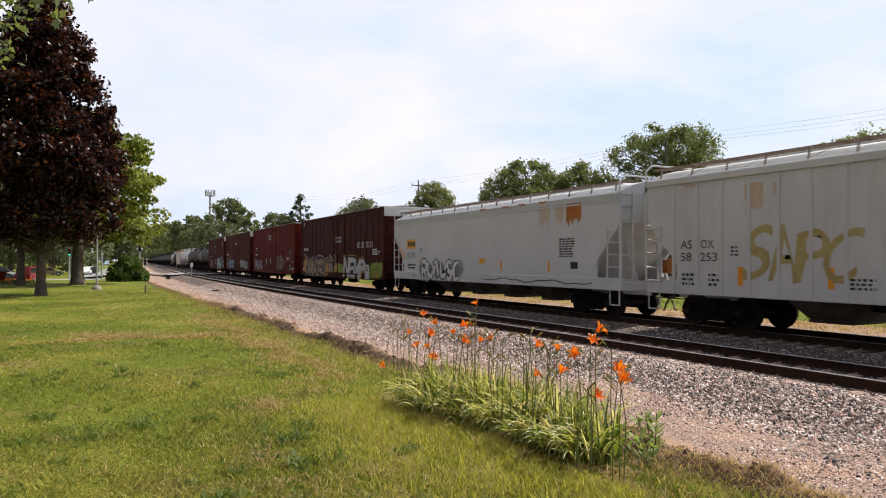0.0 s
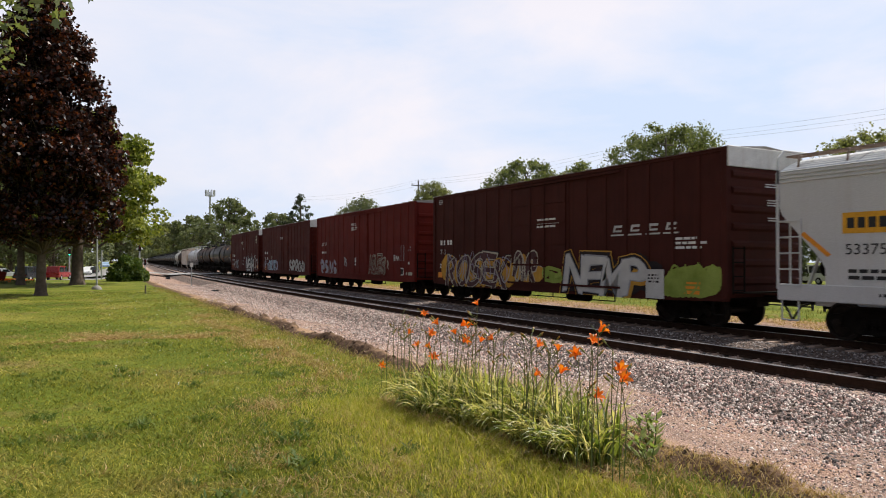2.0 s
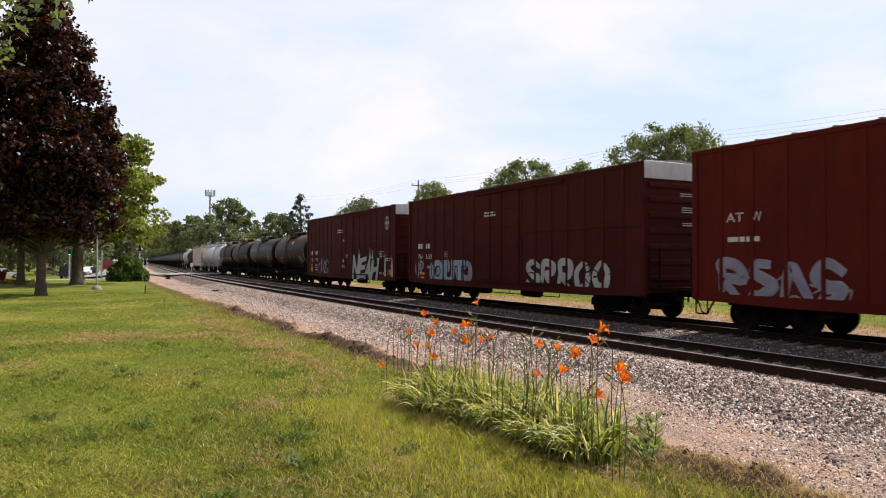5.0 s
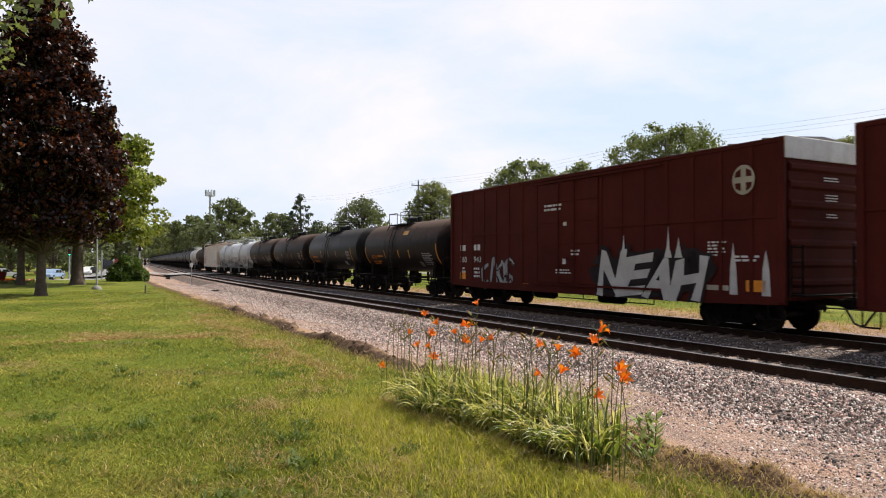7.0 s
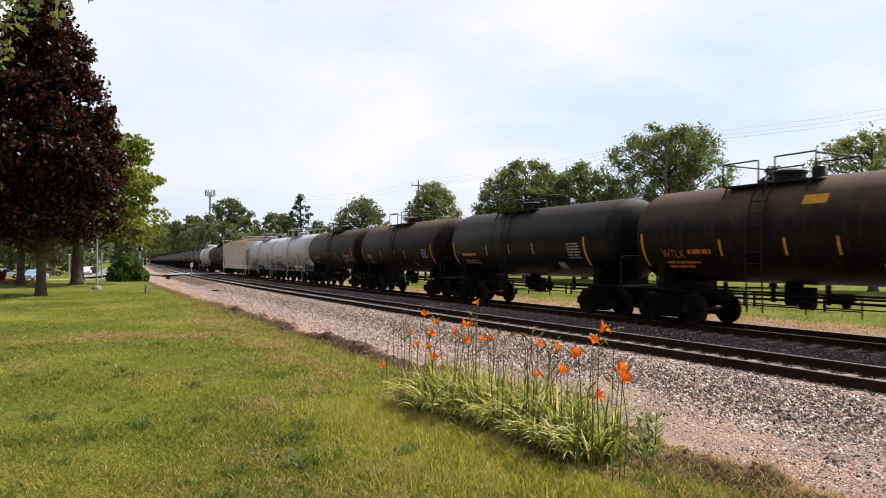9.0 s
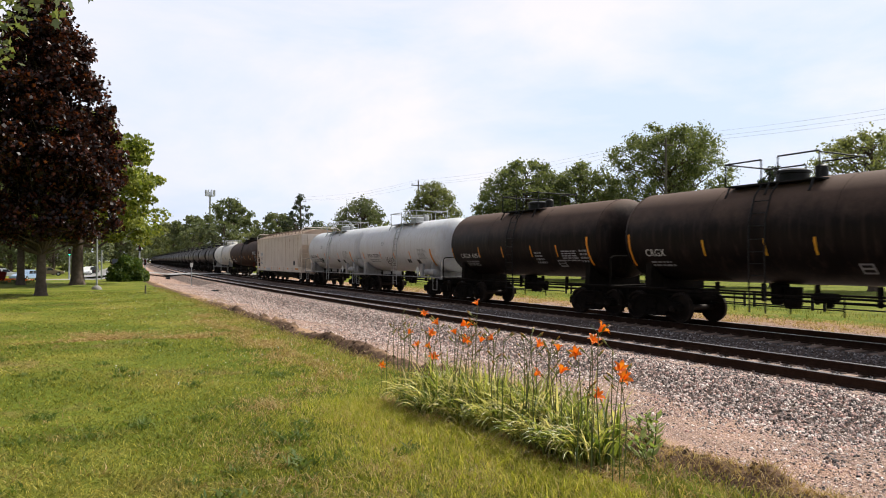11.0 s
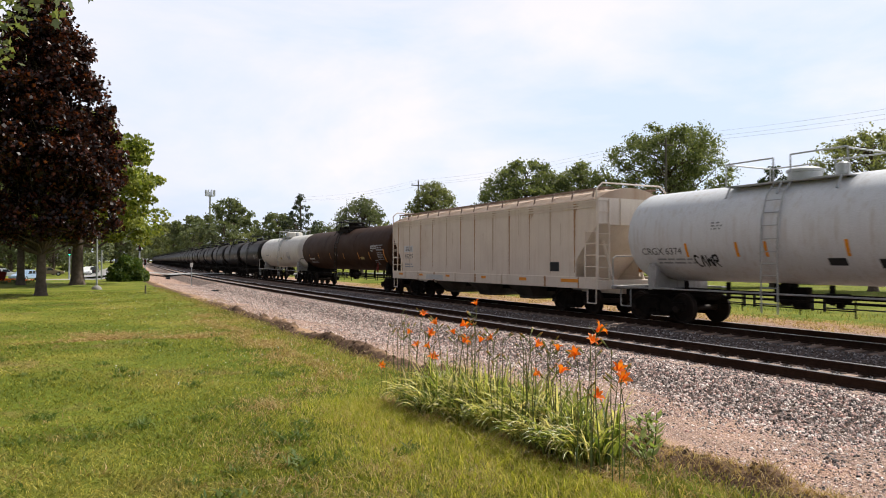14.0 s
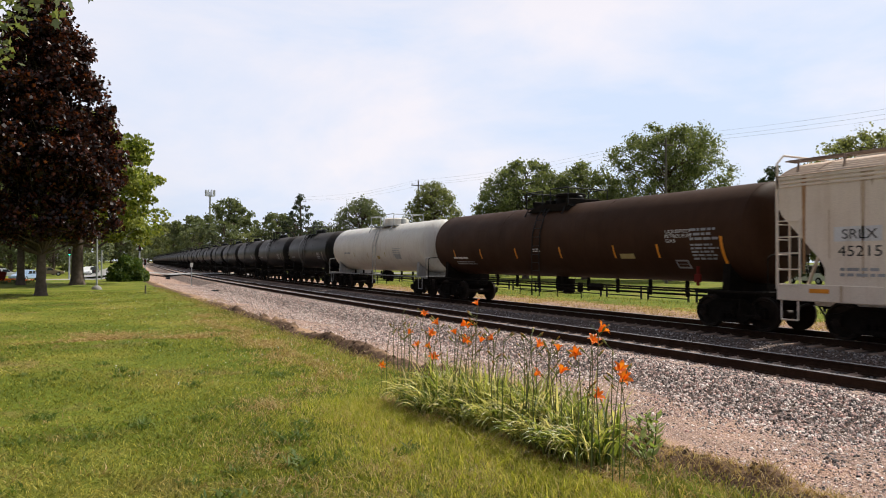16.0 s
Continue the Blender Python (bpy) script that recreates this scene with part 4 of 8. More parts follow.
    for k in range(8):
        bg.append(("broadleaf_tree", "leafy green tree along the far street", (-20 + 36 * k - 784) / 1218, 150 + r.uniform(-14, 20), 9.5 + r.uniform(-1.5, 2.0), 0.4, 5.4, CROWN, "leaf_green", 2600, 0.7, 1.0))
    for i, (nm, lab, px, dep, h, th, r, o, leaf, n, size, w) in enumerate(bg):
        # keep clear of the line
        grow = 1.0
        while True:
            at = place(px, dep * grow)
            off = at[0] - (line(at[1])[0] - FAR_U)
            if off < 1.0 - r * grow or off > 21.5 + r * grow or grow > 4:
                break
            grow *= 1.05
        # beyond 95 m the leaf colour itself carries the haze
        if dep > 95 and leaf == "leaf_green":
            leaf = "leaf_hazed"
        dep, h, r, size = dep * grow, 1.6 + (h - 1.6) * grow, r * grow, size * grow
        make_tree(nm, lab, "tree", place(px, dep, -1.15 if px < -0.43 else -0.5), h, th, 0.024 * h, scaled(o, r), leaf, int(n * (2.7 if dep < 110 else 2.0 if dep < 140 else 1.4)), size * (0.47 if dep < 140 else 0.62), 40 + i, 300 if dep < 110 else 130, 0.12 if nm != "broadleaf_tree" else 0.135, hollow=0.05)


make_trees()


# ---- the train: shared running gear ----
# In a car's own space y runs along it (plus y is its tail), x across it (minus x faces the lawn), z up from the rail head.
SHARED = {}


def shared(key, material, build, smooth=False):
    if key not in SHARED:
        bm = bmesh.new()
        build(bm)
        SHARED[key] = finish(bm, key, material, smooth)
    return SHARED[key]


def build_wheelset(bm):
    rod_bm(bm, (-1.08, 0, 0), (1.08, 0, 0), 0.085, 12)
    for sx in (-1, 1):
        lathe_bm(bm, [(0.13, sx * 0.69), (0.14, sx * 0.71), (0.38, sx * 0.72), (0.49, sx * 0.685), (0.49, sx * 0.715), (0.46, sx * 0.73), (0.455, sx * 0.82), (0.39, sx * 0.82), (0.37, sx * 0.77),
                      (0.16, sx * 0.79), (0.15, sx * 0.85), (0.1, sx * 0.85)], 20, "x")
        lathe_bm(bm, [(0.1, sx * 0.95), (0.13, sx * 0.96), (0.13, sx * 1.1), (0.08, sx * 1.12)], 10, "x")
        for k in range(3):
            a = k * 2.094
            rod_bm(bm, (sx * 1.11, 0.07 * math.cos(a), 0.07 * math.sin(a)), (sx * 1.14, 0.07 * math.cos(a), 0.07 * math.sin(a)), 0.02, 6)


SIDE_OUTLINE = [(-1.14, 0.58), (-1.14, 0.36), (-0.72, 0.38), (-0.45, 0.20), (0.45, 0.20), (0.72, 0.38), (1.14, 0.36), (1.14, 0.58), (0.80, 0.66), (0.42, 0.84), (-0.42, 0.84), (-0.80, 0.66)]


def build_side_frame(bm):
    prism_bm(bm, SIDE_OUTLINE, "x", -0.07, 0.07)
    for y in (-0.17, 0.0, 0.17):
        lathe_bm(bm, [(0.05 if k % 2 else 0.07, 0.30 + 0.035 * k) for k in range(9)], 7, "z", (-0.11, y, 0))
    box_bm(bm, -0.17, -0.07, -0.3, 0.3, 0.20, 0.30, 0.02)
    box_bm(bm, -0.15, -0.07, -0.3, 0.3, 0.60, 0.74, 0.02)
    for y in (-0.9, 0.9):
        box_bm(bm, -0.13, 0.13, y - 0.17, y + 0.17, 0.44, 0.64, 0.03)


def build_bolster(bm):
    box_bm(bm, -1.15, 1.15, -0.2, 0.2, 0.42, 0.72, 0.04)
    lathe_bm(bm, [(0.2, 0.70), (0.22, 0.86)], 14, "z")
    box_bm(bm, -0.9, 0.9, -0.62, -0.54, 0.34, 0.44, 0.01)
    box_bm(bm, -0.9, 0.9, 0.54, 0.62, 0.34, 0.44, 0.01)


WHEELSETS = []


def add_truck(car, y, turning):
    truck = part("truck", shared("truck_bolster", M["under"], build_bolster), None, car, "grimy cast steel truck")
    truck.location = (0, y, 0)
    for sx in (-1, 1):
        f = part("side_frame", shared("side_frame", M["under"], build_side_frame, True), None, truck)
        f.matrix_basis = pose(sx * 0.99, 0, 0, 0, 0, 0 if sx < 0 else 180)
    for dy in (-0.9, 0.9):
        w = part("wheelset", shared("wheelset", M["wheel"], build_wheelset, True), None, truck)
        w.location = (0, dy, 0.457)
        if turning:
            WHEELSETS.append((w, dy))


def build_coupler(bm):
    box_bm(bm, -0.09, 0.09, -0.1, 0.62, 0.76, 0.94, 0.03)
    box_bm(bm, -0.17, 0.15, 0.55, 0.86, 0.71, 0.99, 0.05)
    box_bm(bm, -0.19, -0.05, 0.80, 0.98, 0.73, 0.97, 0.04)


def build_hose(bm):
    pipe_bm(bm, [(-0.35, -0.05, 0.8), (-0.38, 0.18, 0.72), (-0.33, 0.38, 0.48), (-0.2, 0.55, 0.33), (-0.08, 0.74, 0.30)], 0.03, 6)


def add_ends(car, half):
    for sg in (-1, 1):
        c = part("coupler", shared("coupler", M["under"], build_coupler), None, car, "rusty steel coupler")
        c.matrix_basis = pose(0, sg * (half - 0.15), 0, 0, 0, 0 if sg > 0 else 180)
        h = part("air_hose", shared("air_hose", M["black_steel"], build_hose), None, car, "black rubber air hose")
        h.matrix_basis = pose(0, sg * (half - 0.05), 0, 0, 0, 0 if sg > 0 else 180)


# ---- lettering, stencils and spray paint, laid on a car's near side ----
def flat_side(x):
    return lambda z: x


def barrel_side(radius, zc):
    return lambda z: -math.sqrt(max(radius * radius - (z - zc) ** 2, 0.01))


SHIFT = [0.0]


def side_mesh(name, polys, mat, skin, proud):
    """Polygons of (y, z) laid on the side; SHIFT moves them along the car."""
    verts, faces = [], []
    for q in polys:
        faces.append(tuple(range(len(verts), len(verts) + len(q))))
        verts += [(skin(z) - proud, y + SHIFT[0], z) for y, z in q]
    return mesh_from(name, verts, faces, mat)


def rect(y0, y1, z0, z1, cuts=1):
    zs = [z0 + (z1 - z0) * i / cuts for i in range(cuts + 1)]
    return [[(y0, a), (y1, a), (y1, b), (y0, b)] for a, b in zip(zs, zs[1:])]


def patch(car, name, y0, y1, z0, z1, mat, skin, proud=0.006, label=""):
    part(name, side_mesh(name, rect(y0, y1, z0, z1, max(1, int((z1 - z0) / 0.12))), M[mat], skin, proud), None, car, label)


def stencil(car, y_left, z_top, w, h, rows, mat, skin, seed=0, proud=0.008):
    """Lines of writing too small to read, as plain bars."""
    r = random.Random(seed * 31 + rows)
    polys = []
    step = h / rows
    for i in range(rows):
        y, z = y_left, z_top - i * step
        end = y_left - w * r.uniform(0.7, 1.0)
        while y > end:
            k = min(r.uniform(0.08, 0.30) * max(w, 0.5), y - end + 0.02)
            polys += rect(y, y - k, z - step * 0.55, z)
            y -= k + 0.05
    tagged(part("stencil", side_mesh("stencil", polys, M[mat], skin, proud), None, car), "rows of small stencilled lines", kind="stuff")


def lettering(car, body, y_left, z_base, height, mat, skin, width=None, proud=0.008):
    cu = bpy.data.curves.new("lettering", "FONT")
    cu.body, cu.size, cu.resolution_u = body, height / 0.69, 3
    ob = new("lettering", cu)
    me = bpy.data.meshes.new_from_object(ob)
    bpy.data.objects.remove(ob)
    bpy.data.curves.remove(cu)
    xs = [v.co.x for v in me.vertices]
    k = width / (max(xs) - min(xs)) if width else 1.0
    x0 = min(xs)
    for v in me.vertices:
        y, z = y_left - (v.co.x - x0) * k, z_base + v.co.y
        v.co = (skin(z) - proud, y + SHIFT[0], z)
    me.materials.clear()
    me.materials.append(M[mat])
    me.name = "lettering"
    part("lettering", me, None, car, "stencilled lettering")


STROKES = [[(0.9, 0.85), (0.4, 1.0), (0.1, 0.75), (0.45, 0.5), (0.85, 0.3), (0.55, 0.02), (0.1, 0.15)], [(0.1, 0.0), (0.25, 0.6), (0.5, 1.0), (0.75, 0.55), (0.92, 0.0)],
           [(0.15, 1.0), (0.12, 0.5), (0.3, 0.05), (0.7, 0.05), (0.9, 0.5), (0.85, 1.0)], [(0.1, 0.0), (0.15, 0.55), (0.2, 1.0), (0.8, 0.9), (0.8, 0.55), (0.3, 0.5), (0.85, 0.0)],
           [(0.85, 0.9), (0.35, 0.95), (0.1, 0.5), (0.35, 0.05), (0.9, 0.12)], [(0.1, 1.0), (0.15, 0.0), (0.5, 0.6), (0.85, 0.0), (0.9, 1.0)],
           [(0.5, 1.05), (0.1, 0.6), (0.35, 0.05), (0.8, 0.15), (0.9, 0.7), (0.5, 1.0)]]


def smooth_path(pts, n=5):
    out = []
    for i in range(len(pts) - 1):
        p0, p1, p2, p3 = pts[max(i - 1, 0)], pts[i], pts[i + 1], pts[min(i + 2, len(pts) - 1)]
        for k in range(n):
            t = k / n
            out.append(tuple(0.5 * (2 * b + (c - a) * t + (2 * a - 5 * b + 4 * c - d) * t * t + (3 * b - a - 3 * c + d) * t ** 3) for a, b, c, d in zip(p0, p1, p2, p3)))
    return out + [pts[-1]]


def ribbon(pts, w0, w1):
    polys, last = [], None
    n = len(pts)
    for i in range(n):
        a, b = pts[max(i - 1, 0)], pts[min(i + 1, n - 1)]
        dx, dy = b[0] - a[0], b[1] - a[1]
        L = math.hypot(dx, dy) or 1
        w = w0 + (w1 - w0) * math.sin(math.pi * i / (n - 1))
        now = ((pts[i][0] - dy / L * w, pts[i][1] + dx / L * w), (pts[i][0] + dy / L * w, pts[i][1] - dx / L * w))
        if last:
            polys.append([last[0], last[1], now[1], now[0]])
        last = now
    return polys


def graffiti(car, y_left, y_right, z0, z1, letters, fill, edge, skin, seed, thick=0.13, wild=0.06, back=None, label="sprayed graffiti"):
    """Big sprayed strokes without any words: a filled stroke over a wider edge, over an optional cloud of colour."""
    r = random.Random(seed)
    w, h = (y_left - y_right) / letters, z1 - z0
    fills, edges, clouds = [], [], []
    for i in range(letters):
        st = STROKES[r.randrange(len(STROKES))]
        sl = r.uniform(-0.15, 0.2)
        pts = [(y_left - w * (i + 0.04 + 0.92 * (a + sl * (b - 0.5)) + r.uniform(-wild, wild)), z0 + h * (0.08 + 0.82 * b + r.uniform(-wild, wild))) for a, b in st]
        pts = smooth_path(pts)
        fills.append(ribbon(pts, thick * 0.55, thick))
        edges.append(ribbon(pts, thick * 0.55 + 0.05, thick + 0.06))
    if back:
        for i in range(letters * 3):
            c = (y_left - (y_left - y_right) * (i + 0.5) / (letters * 3), z0 + h * r.uniform(0.3, 0.6))
            rr = (h * r.uniform(0.3, 0.5), h * r.uniform(0.3, 0.5))
            clouds.append([(c[0] + rr[0] * math.cos(a * 0.4488) * r.uniform(0.8, 1.1), min(max(c[1] + rr[1] * math.sin(a * 0.4488) * r.uniform(0.8, 1.1), z0 - 0.02), z1 + 0.1)) for a in range(14)])
        tagged(part("graffiti_cloud", side_mesh("graffiti_cloud", clouds, M[back], skin, 0.003), None, car), "sprayed colour behind the graffiti", kind="stuff")
    for i in range(letters):
        if edge:
            part("graffiti_edge", side_mesh("graffiti_edge", edges[i], M[edge], skin, 0.005 + 0.0005 * (i % 2)), None, car)
        part("graffiti_stroke", side_mesh("graffiti_stroke", fills[i], M[fill], skin, 0.008 + 0.0005 * (i % 2)), None, car, label)
    if edge:
        lines = []
        for i in range(letters * 2):
            y, z = y_left - (y_left - y_right) * r.random(), z0 + h * r.uniform(0.05, 0.8)
            pts = smooth_path([(y + r.uniform(-0.1, 0.1), z), (y - w * r.uniform(0.1, 0.5), z + h * r.uniform(-0.1, 0.3)), (y - w * r.uniform(0.3, 0.8), z + h * r.uniform(-0.2, 0.2))], 4)
            lines += ribbon(pts, 0.008, 0.03)
        tagged(part("graffiti_line", side_mesh("graffiti_line", [[(a, min(max(b, z0 - 0.05), z1 + 0.15)) for a, b in q] for q in lines], M[edge], skin, 0.011), None, car), "thin sprayed lines", kind="stuff")


def block_letters(car, body, y_left, y_right, z0, z1, fill, edge, skin):
    """Fat sprayed capitals over a wider dark edge."""
    for name, fat, mat, proud in (("graffiti_edge", 0.10, edge, 0.012), ("graffiti", 0.055, fill, 0.016)):
        cu = bpy.data.curves.new("lettering", "FONT")
        cu.body, cu.size, cu.resolution_u, cu.offset = body, 1.0, 4, fat
        ob = new("lettering", cu)
        me = bpy.data.meshes.new_from_object(ob)
        bpy.data.objects.remove(ob)
        bpy.data.curves.remove(cu)
        xs, ys = [v.co.x for v in me.vertices], [v.co.y for v in me.vertices]
        grow = fat - 0.055
        kx, ky = (y_left - y_right) / (max(xs) - min(xs) - 2 * grow), (z1 - z0) / (max(ys) - min(ys) - 2 * grow)
        x0, b0 = min(xs) + grow, min(ys) + grow
        for v in me.vertices:
            y, z = y_left - (v.co.x - x0) * kx, z0 + (v.co.y - b0) * ky
            v.co = (skin(z) - proud, y + SHIFT[0], z)
        me.materials.clear()
        me.materials.append(M[mat])
        me.name = name
        part(name, me, None, car, "light blue block letters" if name == "graffiti" else "")


def throwup(car, word, y_left, y_right, z0, z1, layers, skin, seed, slant=0.1, overlap=1.12, label="sprayed graffiti letter"):
    """Sprayed letters, each bent and leaning in its own way; layers: (material, fatness, height over the wall)."""
    r = random.Random(seed)
    w, h = (y_left - y_right) / len(word), z1 - z0
    bends = [(r.uniform(-0.12, 0.12), r.uniform(0, 6.3), r.uniform(-0.06, 0.06), r.uniform(0.88, 1.06)) for _ in word]
    base = layers[-1][1]
    for i, ch in enumerate(word):
        tilt, ph, up, tall = bends[i]
        for n, (material, fat, proud) in enumerate(layers):
            cu = bpy.data.curves.new("lettering", "FONT")
            cu.body, cu.size, cu.resolution_u, cu.offset = ch, 1.0, 4, fat
            ob = new("lettering", cu)
            me = bpy.data.meshes.new_from_object(ob)
            bpy.data.objects.remove(ob)
            bpy.data.curves.remove(cu)
            xs, ys = [v.co.x for v in me.vertices], [v.co.y for v in me.vertices]
            grow = fat - base
            x0, b0 = min(xs) + grow, min(ys) + grow
            kx, ky = 1.0 / (max(xs) - min(xs) - 2 * grow), 1.0 / (max(ys) - min(ys) - 2 * grow)
            for v in me.vertices:
                a, c = (v.co.x - x0) * kx, (v.co.y - b0) * ky
                a2 = a + (slant + tilt) * (c - 0.5) + 0.07 * math.sin(4.0 * c + ph)
                c2 = c * tall + up + 0.06 * math.sin(3.5 * a + ph)
                z = min(max(z0 + h * c2, z0 - 0.04), z1 + 0.18 * h)
                v.co = (skin(z) - proud - 0.0006 * (i % 2), y_left - w * (i + 0.5 + (a2 - 0.5) * overlap) + SHIFT[0], z)
            me.materials.clear()
            me.materials.append(M[material])
            last = n == len(layers) - 1
            me.name = "graffiti_letter" if last else "graffiti_edge"
            part(me.name, me, None, car, label if last else "")


def drips(car, y0, y1, z_top, z_low, mat, skin, seed, n=9, proud=0.004):
    """A rust stain that runs down in ragged streaks."""
    r = random.Random(seed)
    polys = []
    for i in range(n):
        a, b = y0 + (y1 - y0) * i / n, y0 + (y1 - y0) * (i + 1) / n
        low = z_top - (z_top - z_low) * r.uniform(0.55, 1.0)
        m = (a + b) / 2
        polys += rect(a, b, low + 0.12, z_top, 3) + [[(a, low + 0.12), (b, low + 0.12), (m, low)]]
    part("rust_stain", side_mesh("rust_stain", polys, M[mat], skin, proud), None, car, "running rust stain")


def ladder(car, a, b, z0, z1, n, mat, post=None):
    """A ladder between two uprights at a and b, as (x, y); post: the height to which the first upright goes on."""
    bm = bmesh.new()
    rod_bm(bm, (*a, z0), (*a, post or z1), 0.028, 6)
    rod_bm(bm, (*b, z0), (*b, z1), 0.028, 6)
    for i in range(n):
        z = z0 + 0.1 + (z1 - z0 - 0.15) * i / (n - 1)
        rod_bm(bm, (*a, z), (*b, z), 0.018, 5)
    part("ladder", bm, M[mat], car)


M["spray_white"] = surf("spray_white", (0.46, 0.46, 0.45), (0.62, 0.62, 0.60), 2.0, 0.7, 0)
M["spray_grey"] = surf("spray_grey", (0.22, 0.23, 0.25), (0.42, 0.43, 0.45), 1.2, 0.7, 0)
M["spray_tan"] = surf("spray_tan", (0.36, 0.27, 0.09), (0.46, 0.38, 0.17), 2.0, 0.7, 0)
M["spray_yellow"] = surf("spray_yellow", (0.42, 0.20, 0.03), (0.60, 0.34, 0.05), 2.0, 0.7, 0)
M["spray_blue"] = surf("spray_blue", (0.26, 0.38, 0.50), (0.38, 0.50, 0.60), 2.0, 0.7, 0)
M["spray_lilac"] = surf("spray_lilac", (0.28, 0.26, 0.36), (0.38, 0.37, 0.48), 2.0, 0.7, 0)
M["spray_lime"] = surf("spray_lime", (0.22, 0.30, 0.05), (0.34, 0.42, 0.09), 2.0, 0.7, 0)
M["spray_dark"] = surf("spray_dark", (0.012, 0.010, 0.012), (0.03, 0.02, 0.022), 2.0, 0.7, 0)
M["rust_pale"] = surf("pale_rust", (0.50, 0.34, 0.22), (0.58, 0.46, 0.36), 2.5, 0.8, 0)
M["faded_rust"] = surf("faded_rust", (0.50, 0.43, 0.34), (0.56, 0.46, 0.33), 2.0, 0.6, 0)
M["spray_mauve"] = surf("spray_mauve", (0.045, 0.018, 0.022), (0.10, 0.045, 0.05), 2.0, 0.7, 0)
M["spray_cream"] = surf("spray_cream", (0.36, 0.33, 0.26), (0.48, 0.44, 0.36), 2.0, 0.7, 0)


# ---- boxcars ----
def make_boxcar(name, label, length, paint, band, belt):
    car = tagged(new(name), label, "boxcar", "freight train")
    h = length / 2
    skin = flat_side(-1.56)
    for sx in (-1, 1):
        bm = bmesh.new()
        box_bm(bm, sx * 1.47 - 0.09, sx * 1.47 + 0.09, -h + 0.02, h - 0.02, 0.98, 4.98)
        part("side_wall", bm, M[paint], car)
        bm = bmesh.new()
        prism_bm(bm, [(-h, 0.80), (-h, 1.0), (h, 1.0), (h, 0.80), (h - 3.0, 0.72), (-h + 3.0, 0.72)], "x", sx * 1.53 - 0.05, sx * 1.53 + 0.05)
        part("side_sill", bm, M[paint], car)
        bm = bmesh.new()
        box_bm(bm, sx * 1.53 - 0.06, sx * 1.53 + 0.06, -h, h, 4.92, 5.05, 0.01)
        part("top_chord", bm, M[paint], car)
        n = 7
        step = (h - 1.85) / n
        rib = shared("rib_" + paint, M[paint], lambda b: prism_bm(b, [(-0.06, 0.02), (-0.035, -0.045), (0.035, -0.045), (0.06, 0.02)], "z", 1.0, 4.93))
        for k in range(n):
            for sg in (-1, 1):
                o = part("rib", rib, None, car)
                o.matrix_basis = pose(sx * 1.56, sg * (1.85 + step * k), 0, 0, 0, -90 if sx > 0 else 90)
        for sg in (-1, 1):
            bm = bmesh.new()
            box_bm(bm, sx * 1.555 - 0.06, sx * 1.555 + 0.06, sg * (h - 0.09) - 0.09, sg * (h - 0.09) + 0.09, 0.85, 5.0, 0.015)
            part("corner_post", bm, M[paint], car)
        bm = bmesh.new()
        box_bm(bm, sx * 1.575 - 0.03, sx * 1.575 + 0.03, -1.72, 1.72, 1.08, 4.78, 0.01)
        door = part("door", bm, M[paint], car, "closed sliding plug door")
        for z in (1.75, 2.55, 3.35, 4.1):
            bm = bmesh.new()
            box_bm(bm, sx * 1.61 - 0.02, sx * 1.61 + 0.02, -1.7, 1.7, z - 0.035, z + 0.035)
            part("door_rib", bm, M[paint], door)
        for y in (-0.5, 0.42):
            bm = bmesh.new()
            rod_bm(bm, (sx * 1.645, y, 1.1), (sx * 1.645, y, 4.75), 0.022, 6)
            part("lock_rod", bm, M[paint], door)
        bm = bmesh.new()
        box_bm(bm, sx * 1.64 - 0.03, sx * 1.64 + 0.03, -0.6, 0.1, 1.98, 2.04)
        part("handle", bm, M[paint], door)
        for z0, z1 in ((1.0, 1.07), (4.80, 4.86)):
            bm = bmesh.new()
            box_bm(bm, sx * 1.63 - 0.03, sx * 1.63 + 0.03, -4.6, 2.0, z0, z1)
            part("door_track", bm, M[paint], car)
        if belt:
            for a, b in ((-h, -1.85), (1.85, h)):
                bm = bmesh.new()
                box_bm(bm, sx * 1.57 - 0.02, sx * 1.57 + 0.02, a, b, 3.02, 3.12)
                part("belt_rail", bm, M[paint], car)
    for sg in (-1, 1):
        bm = bmesh.new()
        box_bm(bm, -1.5, 1.5, sg * (h - 0.08) - 0.06, sg * (h - 0.08) + 0.06, 0.9, 5.0)
        end = part("end_wall", bm, M[paint], car, "corrugated steel end")
        for z in (1.35, 1.85, 2.35, 2.85, 3.35, 3.85, 4.3):
            bm = bmesh.new()
            prism_bm(bm, [(sg * (h - 0.03), z - 0.13), (sg * (h + 0.05), z - 0.05), (sg * (h + 0.05), z + 0.05), (sg * (h - 0.03), z + 0.13)], "x", -1.38, 1.38)
            part("end_rib", bm, M[paint], end)
        if band:
            bm = bmesh.new()
            box_bm(bm, -1.58, 1.58, sg * (h + 0.01) - 0.03, sg * (h + 0.01) + 0.03, 4.50, 5.06, 0.01)
            part("end_band", bm, M["white_band"], car, "white excess-height band")
        y = sg * (h + 0.045)
        r = random.Random(int(length * 10) + sg)
        polys = []
        for z, w, rows in ((4.05, 0.7, 2), (3.6, 0.55, 3), (3.1, 0.5, 2)):
            for i in range(rows):
                polys.append((0.25 - w / 2, 0.25 + w / 2 * r.uniform(0.5, 1), z - 0.07 * i))
        verts, faces = [], []
        for a, b, z in polys:
            faces.append(tuple(range(len(verts), len(verts) + 4)))
            verts += [(a, y + sg * 0.02, z), (b, y + sg * 0.02, z), (b, y + sg * 0.02, z + 0.03), (a, y + sg * 0.02, z + 0.03)]
